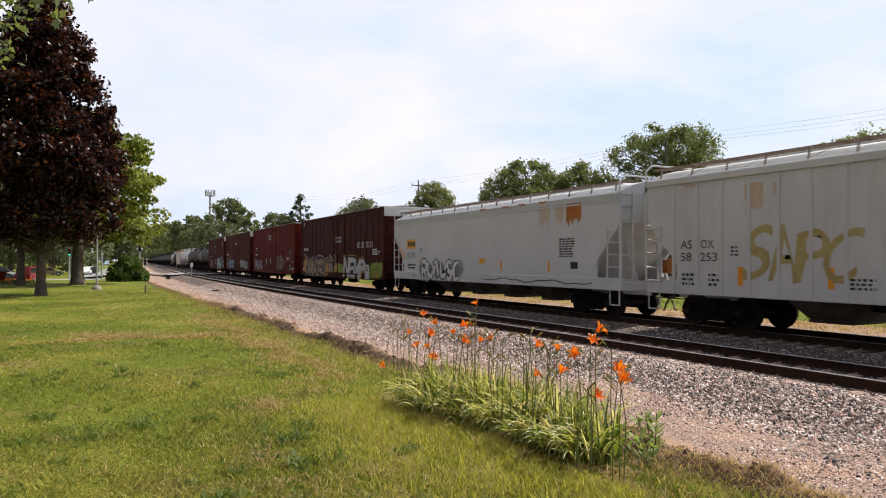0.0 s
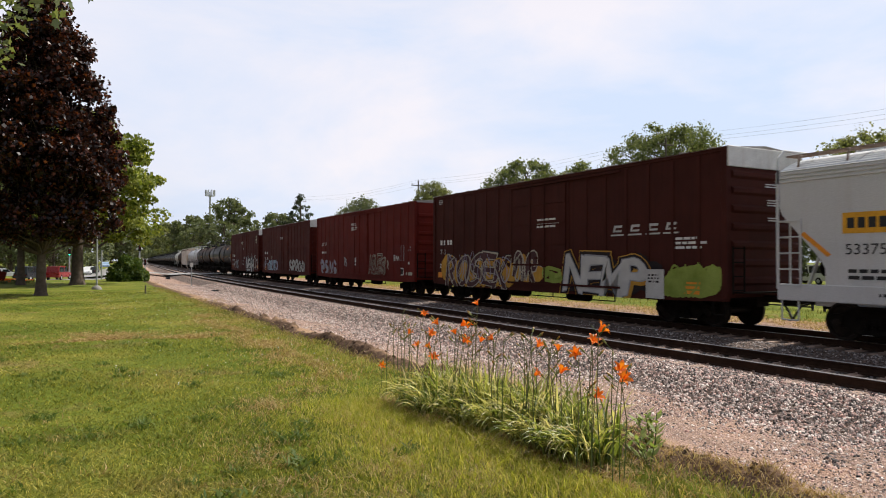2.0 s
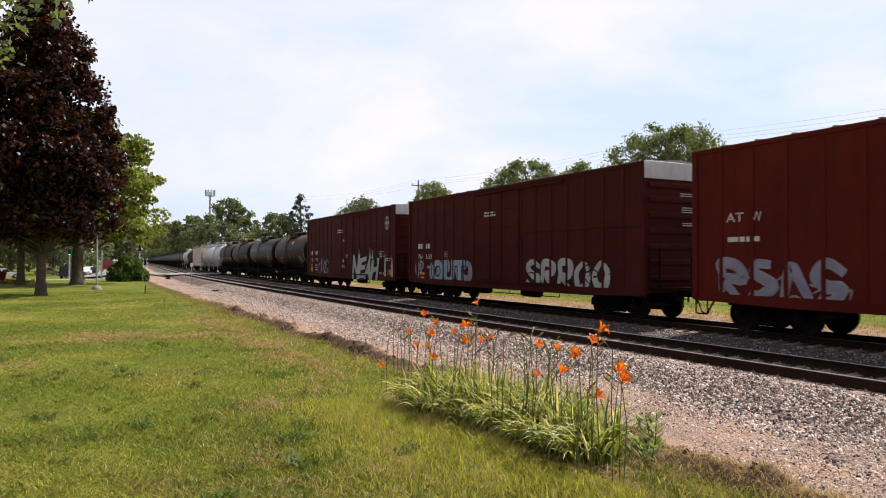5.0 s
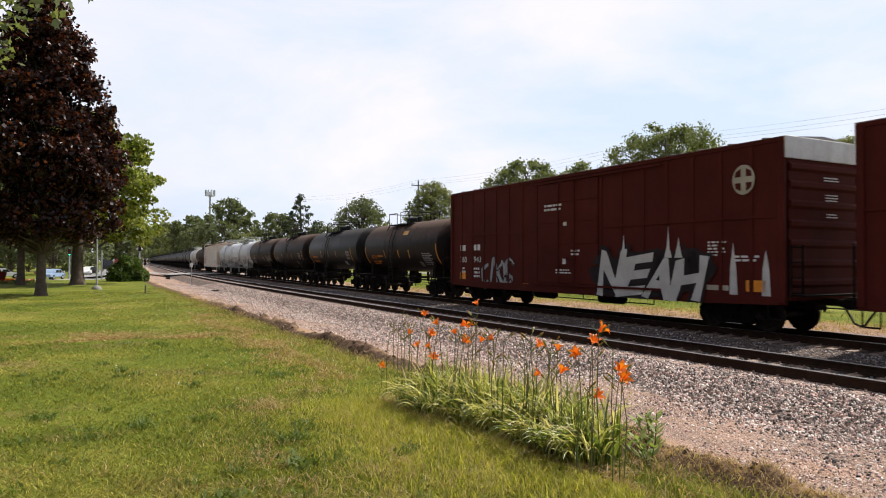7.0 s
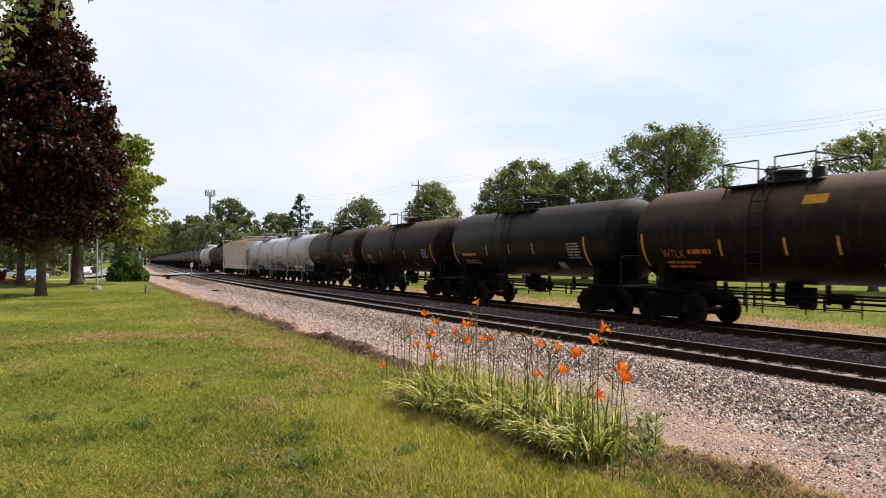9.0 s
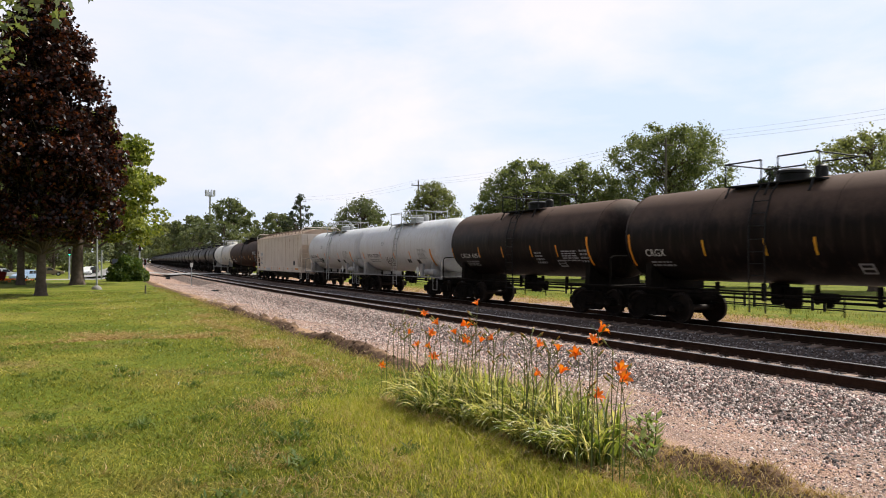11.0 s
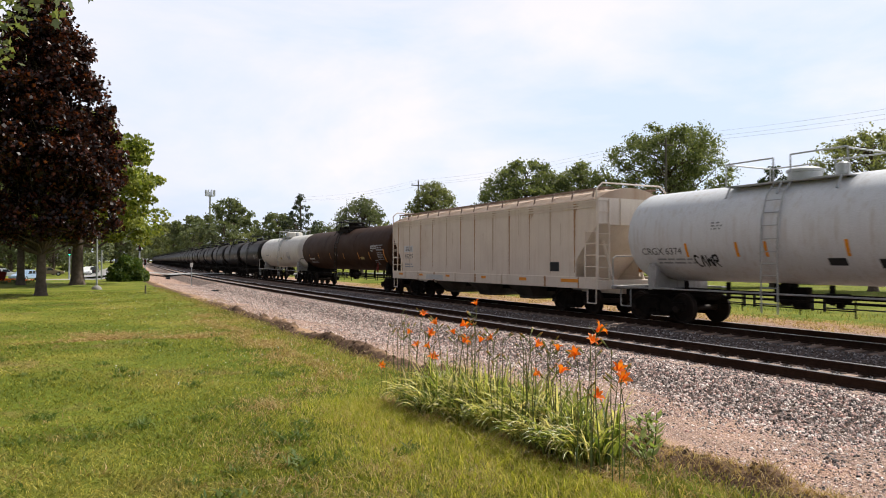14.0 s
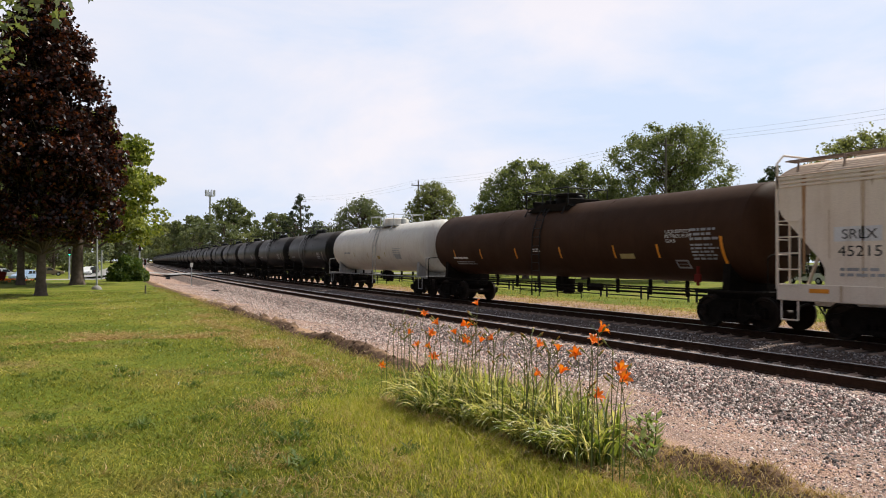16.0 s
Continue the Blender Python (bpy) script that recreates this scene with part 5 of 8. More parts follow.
        tagged(part("stencil", mesh_from("stencil", verts, faces, M["white"]), None, car), "rows of small stencilled lines", kind="stuff")
        bm = bmesh.new()
        box_bm(bm, -1.35, 1.35, sg * (h + 0.2) - 0.2, sg * (h + 0.2) + 0.2, 1.02, 1.06)
        part("crossover_step", bm, M["under"], car)
        ladder(car, (-1.5, sg * (h + 0.12)), (-1.05, sg * (h + 0.12)), 1.0, 2.3, 4, "under")
        bm = bmesh.new()
        pipe_bm(bm, [(-1.56, sg * (h - 0.1), 0.82), (-1.56, sg * (h - 0.1), 0.42), (-1.56, sg * (h - 0.5), 0.42), (-1.56, sg * (h - 0.5), 0.82)], 0.022)
        part("step", bm, M["under"], car)
    bm = bmesh.new()
    prism_bm(bm, [(-1.6, 5.03), (0, 5.16), (1.6, 5.03), (1.5, 4.98), (-1.5, 4.98)], "y", -h, h)
    k = -h + 0.6
    while k < h:
        prism_bm(bm, [(-1.58, 5.04), (-1.58, 5.085), (0, 5.21), (1.58, 5.085), (1.58, 5.04)], "y", k - 0.04, k + 0.04)
        k += 1.05
    part("roof", bm, M["galv_roof"], car, "weathered galvanised roof")
    bm = bmesh.new()
    box_bm(bm, -1.4, 1.4, -h + 0.1, h - 0.1, 0.86, 0.99)
    box_bm(bm, -0.25, 0.25, -h + 0.1, h - 0.1, 0.62, 0.9)
    for y in (-2.2, 1.6):
        rod_bm(bm, (-0.9, y, 0.62), (-0.9, y + 1.1, 0.62), 0.18, 10)
    rod_bm(bm, (-1.3, -4.0, 0.55), (-1.3, 3.4, 0.55), 0.02, 5)
    for y in (-4.0, -0.6, 3.4):
        rod_bm(bm, (-1.3, y, 0.55), (-1.3, y, 0.88), 0.02, 5)
    part("underframe", bm, M["under"], car)
    add_ends(car, h + 0.15)
    for sg in (-1, 1):
        add_truck(car, sg * (h - 2.0), True)
    return car, skin


M["galv_roof"] = surf("galvanised_roof", (0.24, 0.22, 0.21), (0.36, 0.33, 0.31), 1.5, 0.6, 0.1, 0.3, streak=(0.22, 0.10, 0.06), amount=0.4)


def yellow_plates(car, skin, spots):
    for y, z, w, hh in spots:
        patch(car, "reflector", y + w / 2, y - w / 2, z - hh / 2, z + hh / 2, "stripe", skin, 0.006)


def build_brown():
    car, skin = make_boxcar("boxcar", "dark brown steel boxcar covered in yellow and white graffiti", 17.5, "brown_paint", True, False)
    for y in (-4.2, -5.0, -5.78, -6.5):
        bars = [[(y, 2.84), (y - 0.09, 2.84), (y - 0.16, 3.06), (y - 0.07, 3.06)], [(y - 0.12, 2.98), (y - 0.42, 2.98), (y - 0.45, 3.06), (y - 0.15, 3.06)], [(y - 0.1, 2.84), (y - 0.4, 2.84), (y - 0.42, 2.90), (y - 0.12, 2.90)],
                [(y + 0.1, 2.72), (y - 0.5, 2.72), (y - 0.52, 2.77), (y + 0.08, 2.77)]]
        for q in bars:
            part("emblem_bar", side_mesh("emblem_bar", [q], M["spray_white"], skin, 0.006), None, car, "slanted white emblem shape")
    lettering(car, "761", 8.05, 2.2, 0.24, "white", skin, 0.5)
    for y in (8.05, 7.78, 7.35, 7.08):
        patch(car, "emblem_bar", y, y - 0.2, 2.66, 2.88, "white", skin, 0.006)
    stencil(car, 0.0, 3.5, 1.4, 0.4, 3, "white", skin, 1, 0.052)
    stencil(car, 8.2, 4.85, 0.5, 0.25, 3, "white", skin, 2)
    stencil(car, 8.1, 1.75, 0.9, 0.25, 2, "white", skin, 3)
    stencil(car, -6.9, 2.6, 1.2, 0.4, 3, "white", skin, 4)
    over = flat_side(-1.607)
    graffiti(car, 7.5, 1.8, 0.78, 2.15, 4, "spray_yellow", None, over, 51, 0.05, 0.10, "spray_yellow", "orange sprayed cloud")
    throwup(car, "ROSEK", 7.3, 1.9, 0.76, 2.2, [("spray_dark", 0.052, 0.004), ("spray_cream", 0.035, 0.007), ("spray_mauve", 0.008, 0.010)], over, 51, 0.2, 1.06, "mauve graffiti letter with cream edges")
    graffiti(car, 7.2, 1.8, 0.9, 2.1, 7, "spray_cream", None, flat_side(-1.615), 58, 0.035, 0.16)
    graffiti(car, 7.2, 1.8, 0.95, 2.2, 8, "spray_lilac", None, flat_side(-1.615), 59, 0.022, 0.2)
    door_skin = flat_side(-1.612)
    graffiti(car, 1.68, -0.05, 1.09, 2.2, 2, "spray_mauve", "spray_cream", door_skin, 54, 0.14, 0.10, "spray_yellow")
    graffiti(car, 1.6, 0.1, 1.1, 2.1, 3, "spray_cream", None, door_skin, 56, 0.05, 0.12)
    graffiti(car, -0.3, -1.65, 1.12, 1.7, 1, "spray_lime", None, door_skin, 57, 0.1, 0.1, "spray_lime", "lime green sprayed patch")
    graffiti(car, -2.0, -6.3, 0.85, 2.2, 3, "spray_dark", None, over, 52, 0.05, 0.1, "spray_dark", "dark sprayed cloud")
    throwup(car, "NEMP", -1.78, -5.7, 0.76, 2.1, [("spray_yellow", 0.115, 0.009), ("spray_dark", 0.095, 0.012), ("spray_grey", 0.045, 0.015), ("spray_white", 0.022, 0.018)], over, 52, 0.15, 1.1, "white graffiti letter with dark edges")
    patch(car, "spray_block", -5.75, -6.5, 0.76, 1.65, "spray_white", over, 0.020, "white sprayed block")
    stencil(car, -5.85, 1.5, 0.5, 0.3, 3, "spray_dark", over, 55, 0.024)
    graffiti(car, -6.6, -8.45, 0.85, 1.85, 3, "spray_lime", None, over, 53, 0.04, 0.12, "spray_lime", "lime green sprayed patch")
    yellow_plates(car, skin, [(8.05, 1.22, 0.45, 0.26), (-7.9, 1.1, 0.5, 0.28)])
    yellow_plates(car, over, [(-7.55, 1.0, 0.55, 0.1), (-7.55, 1.14, 0.55, 0.08), (-7.6, 1.27, 0.5, 0.06)])
    return car


def build_red():
    car, skin = make_boxcar("boxcar", "brick red steel boxcar with small pale graffiti", 17.4, "red_paint", False, False)
    lettering(car, "AT", 7.55, 2.95, 0.25, "white", skin, 0.55)
    lettering(car, "W", 6.75, 2.95, 0.25, "white", skin, 0.3)
    stencil(car, 7.5, 2.55, 1.2, 0.24, 1, "white", skin, 5)
    stencil(car, 1.1, 4.3, 1.1, 0.5, 4, "white", skin, 6, 0.052)
    for k, y in enumerate((-6.75, -7.15, -7.7, -8.0)):
        stencil(car, y, 2.75 - 0.1 * (k > 1), 0.16, 0.9 if k < 2 else 0.3, 8 if k < 2 else 2, "spray_grey", skin, 7 + k)
    patch(car, "placard", -6.72, -7.18, 1.1, 1.5, "white", skin, 0.006)
    patch(car, "placard", -6.77, -7.13, 1.15, 1.45, "spray_dark", skin, 0.009)
    patch(car, "placard", -7.7, -7.95, 1.7, 1.84, "white", skin)
    patch(car, "reflector", -7.5, -8.3, 1.12, 1.28, "spray_cream", skin)
    patch(car, "placard", 0.4, 0.15, 1.6, 2.1, "white", skin, 0.052)
    graffiti(car, 7.8, 4.2, 0.85, 2.0, 4, "spray_lilac", "spray_grey", skin, 61, 0.10, 0.12, None, "pale lilac graffiti")
    throwup(car, "AGUES", -2.1, -4.6, 1.12, 2.15, [("spray_cream", 0.075, 0.004), ("spray_mauve", 0.045, 0.007), ("spray_cream", 0.012, 0.010), ("red_paint", -0.006, 0.013)], flat_side(-1.607), 62, 0.05, 1.15, "cream outlined graffiti letter")
    graffiti(car, -5.8, -6.6, 1.85, 2.2, 3, "spray_white", None, skin, 63, 0.04, 0.1)
    graffiti(car, 2.6, 2.0, 1.5, 2.1, 2, "spray_grey", None, skin, 64, 0.05, 0.1)
    graffiti(car, -4.8, -5.1, 1.4, 1.9, 1, "spray_cream", None, skin, 65, 0.05, 0.1)
    return car


def build_mineral():
    car, skin = make_boxcar("boxcar", "oxide red steel boxcar with large light blue graffiti", 17.3, "mineral_paint", True, True)
    for y in (7.55, 7.28, 6.75, 6.45):
        patch(car, "emblem_bar", y, y - 0.22, 2.52, 2.76, "white", skin, 0.006)
    lettering(car, "761", 7.55, 1.98, 0.25, "white", skin, 0.55)
    lettering(car, "103", 6.62, 1.98, 0.25, "white", skin, 0.6)
    stencil(car, 7.5, 1.7, 0.45, 0.3, 2, "white", skin, 12)
    stencil(car, 6.5, 1.65, 0.45, 0.16, 2, "white", skin, 13)
    patch(car, "placard", 4.66, 4.38, 2.10, 2.34, "spray_cream", skin)
    patch(car, "placard", 4.63, 4.41, 2.13, 2.31, "mineral_paint", skin, 0.009)
    patch(car, "placard", 4.57, 4.47, 2.18, 2.26, "spray_cream", skin, 0.012)
    stencil(car, 0.9, 4.0, 1.0, 0.25, 2, "white", skin, 14, 0.052)
    graffiti(car, 6.2, 2.0, 0.95, 1.9, 4, "spray_lilac", None, skin, 71, 0.2, 0.08, None, "lilac sprayed clouds")
    block_letters(car, "OUT", 6.0, 2.65, 0.84, 1.95, "spray_blue", "spray_dark", skin)
    graffiti(car, 7.9, 6.9, 1.1, 1.9, 2, "spray_lilac", None, skin, 73, 0.06, 0.1)
    graffiti(car, -2.2, -7.1, 0.85, 1.95, 5, "spray_white", "spray_dark", skin, 72, 0.15, 0.06, None, "white graffiti with dark edges")
    yellow_plates(car, skin, [(7.1, 1.25, 0.6, 0.12), (7.05, 0.98, 0.4, 0.22), (4.2, 0.96, 0.6, 0.16), (-4.0, 0.96, 0.6, 0.16)])
    return car


def build_logo():
    car, skin = make_boxcar("boxcar", "oxide red steel boxcar with round emblem and white graffiti", 17.4, "mineral_paint", True, True)
    ring = [(-7.52 + 0.35 * math.cos(a * 0.2618), 4.06 + 0.40 * math.sin(a * 0.2618)) for a in range(24)]
    part("emblem", side_mesh("emblem", [ring], M["spray_cream"], skin, 0.05), None, car, "round cream emblem with a cross")
    polys = []
    for sy in (-1, 1):
        for sz in (-1, 1):
            polys.append([(-7.52 + sy * 0.08, 4.06 + sz * 0.08), (-7.52 + sy * 0.27, 4.06 + sz * 0.08), (-7.52 + sy * 0.24, 4.06 + sz * 0.22), (-7.52 + sy * 0.08, 4.06 + sz * 0.30)])
    part("emblem_cross", side_mesh("emblem_cross", polys, M["mineral_paint"], skin, 0.053), None, car)
    for y in (7.85, 7.57, 6.6, 6.3):
        patch(car, "emblem_bar", y, y - 0.22, 2.36, 2.62, "white", skin, 0.006)
    lettering(car, "760", 7.85, 1.84, 0.25, "white", skin, 0.62)
    lettering(car, "943", 6.6, 1.84, 0.25, "white", skin, 0.62)
    stencil(car, 7.8, 1.6, 0.5, 0.3, 2, "white", skin, 15)
    stencil(car, 6.6, 1.6, 0.6, 0.5, 3, "white", skin, 16)
    stencil(car, 1.3, 4.0, 1.2, 0.3, 2, "white", skin, 17, 0.052)
    stencil(car, -0.3, 2.3, 0.5, 0.25, 2, "white", skin, 18, 0.052)
    stencil(car, 0.6, 1.6, 0.9, 0.2, 2, "white", skin, 19, 0.052)
    patch(car, "placard", 0.15, -0.05, 3.18, 3.36, "white", skin, 0.052)
    patch(car, "placard", 0.2, 0.0, 1.75, 2.0, "white", skin, 0.052)
    stencil(car, -6.3, 2.45, 0.6, 0.45, 5, "white", skin, 20)
    stencil(car, -7.2, 2.05, 0.8, 0.2, 2, "white", skin, 21)
    patch(car, "reflector", -6.25, -7.0, 1.1, 1.24, "spray_cream", skin)
    stencil(car, -6.35, 1.0, 0.6, 0.16, 2, "white", skin, 22)
    graffiti(car, 5.9, 3.4, 0.8, 1.95, 4, "spray_grey", "spray_dark", skin, 81, 0.10, 0.14, None, "grey sprayed scrawl")
    graffiti(car, -1.85, -6.2, 0.78, 2.35, 4, "spray_dark", None, flat_side(-1.607), 82, 0.05, 0.12, "spray_dark", "black sprayed cloud")
    throwup(car, "NEAH", -1.85, -6.2, 0.76, 2.2, [("spray_dark", 0.105, 0.011), ("spray_white", 0.04, 0.014)], flat_side(-1.607), 82, 0.25, 1.12, "large white graffiti letter with dark edges")
    for y, z1 in ((-3.0, 2.75), (-4.9, 2.95), (-5.3, 2.6)):
        part("spray_smear", side_mesh("spray_smear", [[(y + 0.16, 2.0), (y - 0.14, 2.0), (y - 0.05, 2.3), (y, z1), (y + 0.06, 2.35)]], M["spray_white"], flat_side(-1.607), 0.018), None, car)
    for y, z1 in ((-7.15, 2.4), (-8.15, 2.2)):
        part("spray_smear", side_mesh("spray_smear", [[(y + 0.12, 1.0), (y - 0.14, 0.98), (y - 0.10, 1.7), (y + 0.0, z1), (y + 0.1, 1.7)]], M["spray_white"], skin, 0.006), None, car)
    yellow_plates(car, skin, [(7.6, 1.22, 0.5, 0.3), (-2.5, 1.05, 0.55, 0.2), (-4.6, 1.05, 0.5, 0.18), (-7.85, 1.25, 0.6, 0.3), (0.2, 0.96, 0.5, 0.1), (2.6, 0.96, 0.5, 0.1)])
    return car


# ---- covered hoppers ----
def make_hopper(name, label, length, paint, ribs, top, bays, grooved):
    car = tagged(new(name), label, "hopper car", "freight train")
    h = length / 2
    skin = flat_side(-1.58)
    bm = bmesh.new()
    prism_bm(bm, [(-h + 0.05, 3.15), (-h + 0.05, top), (h - 0.05, top), (h - 0.05, 3.15), (h - 2.6, 0.95), (-h + 2.6, 0.95)], "x", -1.47, 1.47)
    part("body", bm, M[paint], car)
    for sx in (-1, 1):
        c = 1.2
        left = [(-h, top), (-h, 3.25), (-h + 0.08, 3.05), (-h + c - 0.12, 1.95), (-h + c, 1.72), (-h + c, 1.25)]
        right = [(-y, z) for y, z in reversed(left)]
        bm = bmesh.new()
        prism_bm(bm, left + right, "x", sx * 1.53 - 0.05, sx * 1.53 + 0.05)
        part("side_sheet", bm, M[paint], car)
        bm = bmesh.new()
        thick = 0.055 if ribs else 0.075
        box_bm(bm, sx * 1.53 - thick, sx * 1.53 + thick, -h - 0.05, h + 0.05, 0.93, 1.34, 0.015)
        part("side_sill", bm, M[paint], car)
        if grooved:
            for k in range(3):
                bm = bmesh.new()
                z = top - 0.28 + 0.095 * k
                box_bm(bm, sx * 1.585 - 0.02, sx * 1.585 + 0.02, -h, h, z, z + 0.055)
                part("chord_rail", bm, M[paint], car)
        if ribs:
            rib = shared("rib_" + name, M[paint], lambda b: prism_bm(b, [(-0.05, 0.02), (-0.04, -0.06), (0.04, -0.06), (0.05, 0.02)], "z", 0.95, top - 0.1))
            n = 19
            for k in range(n):
                y = (k - (n - 1) / 2) * 0.863
                o = part("rib", rib, None, car)
                o.matrix_basis = pose(sx * 1.58, y, 0, 0, 0, 90 if sx < 0 else -90)
            bm = bmesh.new()
            box_bm(bm, sx * 1.585 - 0.05, sx * 1.585 + 0.05, -h, h, top - 0.16, top + 0.02, 0.01)
            part("top_chord", bm, M[paint], car)
    # rounded roof
    bm = bmesh.new()
    arc = [(1.6 * math.cos(a), top + 0.45 * math.sin(a) ** 2) for a in [math.pi * i / 12 for i in range(13)]]
    prism_bm(bm, arc + [(-1.5, top - 0.05), (1.5, top - 0.05)], "y", -h, h)
    k = -h + 1.0
    while k < h:
        a2 = [(1.61 * math.cos(a), top + 0.468 * math.sin(a) ** 2) for a in [math.pi * i / 12 for i in range(13)]]
        prism_bm(bm, a2, "y", k - 0.03, k + 0.03)
        k += 1.9
    part("roof", bm, M["roof_tan"] if paint == "hopper_cream" else M[paint], car, "", True)
    bm = bmesh.new()
    box_bm(bm, -0.36, 0.36, -h + 1.2, h - 1.2, top + 0.40, top + 0.50, 0.02)
    part("hatch_cover", bm, M[paint], car)
    for sx in (-1, 1):
        bm = bmesh.new()
        for k in range(5):
            x = sx * (0.86 + 0.09 * k)
            box_bm(bm, x - 0.012, x + 0.012, -h - 0.05, h + 0.05, top + 0.40, top + 0.44)
        k = -h
        while k < h:
            box_bm(bm, sx * 1.04 - 0.2, sx * 1.04 + 0.2, k - 0.012, k + 0.012, top + 0.405, top + 0.435)
            k += 0.45
        part("running_board", bm, M["walkway"], car, "rusty steel grating walkway")
        n = 15
        for k in range(n):
            y = -h + 0.4 + (length - 0.8) * k / (n - 1)
            brk = shared("bracket_%.2f" % top, M["walkway"], lambda b: (rod_bm(b, (0.0, 0, top + 0.02), (0.08, 0, top + 0.4), 0.028, 5), rod_bm(b, (0.06, 0, top + 0.39), (0.55, 0, top + 0.39), 0.02, 5)))
            o = part("bracket", brk, None, car)
            o.matrix_basis = pose(sx * 1.42, y, 0, 0, 0, 0 if sx < 0 else 180)
    for sg in (-1, 1):
        bm = bmesh.new()
        prism_bm(bm, [(sg * (h - 0.02), 3.15), (sg * (h - 0.02), top + 0.05), (sg * (h + 0.03), top + 0.05), (sg * (h + 0.03), 3.15)], "x", -1.5, 1.5)
        for x in (-0.55, 0.55):
            box_bm(bm, x - 0.03, x + 0.03, sg * (h + 0.05) - 0.03, sg * (h + 0.05) + 0.03, 3.15, top + 0.05)
        part("end_sheet", bm, M[paint], car)
        bm = bmesh.new()
        box_bm(bm, -1.55, 1.55, sg * (h - 0.05) - 0.12, sg * (h - 0.05) + 0.12, 0.93, 1.25, 0.015)
        box_bm(bm, -0.3, 0.3, sg * (h - 1.5) - 1.4, sg * (h - 1.5) + 1.4, 0.75, 1.1)
        for x in (-0.7, 0.7):
            rod_bm(bm, (x, sg * (h - 0.15), 1.2), (x, sg * (h - 0.7), 2.6), 0.05, 6)
        part("end_sill", bm, M[paint], car)
        y0, y1 = sg * (h + 0.02), sg * (h - 0.58)
        ladder(car, (-1.6, y0), (-1.6, y1), 1.2, 2.95, 5, paint, top + 0.05)
        ladder(car, (-1.58, sg * (h + 0.06)), (-1.08, sg * (h + 0.06)), 1.2, top, 8, paint)
        bm = bmesh.new()
        pipe_bm(bm, [(-1.6, y0, top - 0.3), (-1.6, y0, top + 0.35), (-1.35, y0, top + 0.56), (1.35, y0, top + 0.56), (1.6, y0, top + 0.35), (1.6, y0, top - 0.3)], 0.028)
        part("hand_rail", bm, M[paint], car)
        bm = bmesh.new()
        pipe_bm(bm, [(-1.56, sg * (h - 0.05), 0.95), (-1.56, sg * (h - 0.05), 0.45), (-1.56, sg * (h - 0.5), 0.45), (-1.56, sg * (h - 0.5), 0.95)], 0.022)
        part("step", bm, M[paint], car)
        bm = bmesh.new()
        lathe_bm(bm, [(0.24, sg * (h + 0.15)), (0.26, sg * (h + 0.16)), (0.26, sg * (h + 0.18)), (0.23, sg * (h + 0.18)), (0.04, sg * (h + 0.17))], 14, "y", (0.55, 0, 1.75))
        box_bm(bm, 0.4, 0.7, sg * h - 0.05, sg * h + 0.12, 1.5, 1.95, 0.02)
        part("hand_brake", bm, M["rust"] if sg < 0 else M["under"], car)
    bw = (length - 7.2) / bays
    for k in range(bays):
        y = (k - (bays - 1) / 2) * bw
        bm = bmesh.new()
        r = bmesh.ops.create_cone(bm, cap_ends=True, segments=4, radius1=1.0, radius2=1.0, depth=1.0)
        bmesh.ops.rotate(bm, cent=(0, 0, 0), matrix=Matrix.Rotation(radians(45), 3, "Z"), verts=r["verts"])
        for v in bm.verts:
            up = v.co.z > 0
            v.co = (math.copysign(1.35 if up else 0.75, v.co.x), y + math.copysign(bw * 0.26 if up else bw * 0.15, v.co.y), 1.0 if up else 0.42)
        box_bm(bm, -0.8, 0.8, y - bw * 0.16, y + bw * 0.16, 0.36, 0.46, 0.02)
        part("hopper_bay", bm, M["bay_" + paint], car, "grimy discharge hopper")
    bm = bmesh.new()
    box_bm(bm, -0.28, 0.28, -h + 0.3, h - 0.3, 0.68, 0.95)
    part("underframe", bm, M["under"], car)
    add_ends(car, h + 0.12)
    for sg in (-1, 1):
        add_truck(car, sg * (h - 2.05), True)
    return car, skin


M["walkway"] = surf("rusty_walkway", (0.20, 0.145, 0.115), (0.36, 0.28, 0.23), 3, 0.8, 0.2)
for k in ("hopper_grey", "hopper_smooth", "hopper_cream"):
    M["bay_" + k] = surf("grimy_bay_" + k, (0.05, 0.045, 0.038), (0.12, 0.105, 0.09), 1.5, 0.8, 0.2)


def build_rib_hopper():
    car, skin = make_hopper("hopper_car", "light grey ribbed covered hopper with tan scrawl and rust", 17.7, "hopper_grey", True, 4.32, 3, False)
    for word, y, z, w in (("AS", 7.5, 2.26, 0.42), ("OX", 6.76, 2.26, 0.44), ("58", 7.5, 1.9, 0.40), ("253", 6.78, 1.9, 0.58)):
        lettering(car, word, y, z, 0.24, "ink", skin, w, 0.01)
    stencil(car, 7.45, 1.55, 0.5, 0.4, 3, "ink", skin, 31)
    stencil(car, 6.5, 1.55, 0.4, 0.4, 3, "ink", skin, 32)
    stencil(car, 5.75, 2.3, 0.25, 0.3, 3, "ink", skin, 33)
    stencil(car, 2.5, 1.5, 0.6, 0.3, 3, "ink", skin, 34)
    throwup(car, "SAPC", 5.3, 2.3, 1.38, 2.72, [("spray_tan", 0.008, 0.006)], skin, 35, 0.1, 1.12, "tan yellow sprayed scrawl")
    drips(car, 5.3, 4.75, 3.95, 3.2, "rust_pale", skin, 36, 5)
    drips(car, 4.45, 4.3, 3.9, 3.5, "rust_pale", skin, 37, 2)
    drips(car, 7.3, 6.95, 4.1, 3.95, "rust_pale", skin, 38, 3)
    yellow_plates(car, skin, [(5.45, 1.5, 0.16, 0.5), (2.95, 1.5, 0.16, 0.5)])
    return car


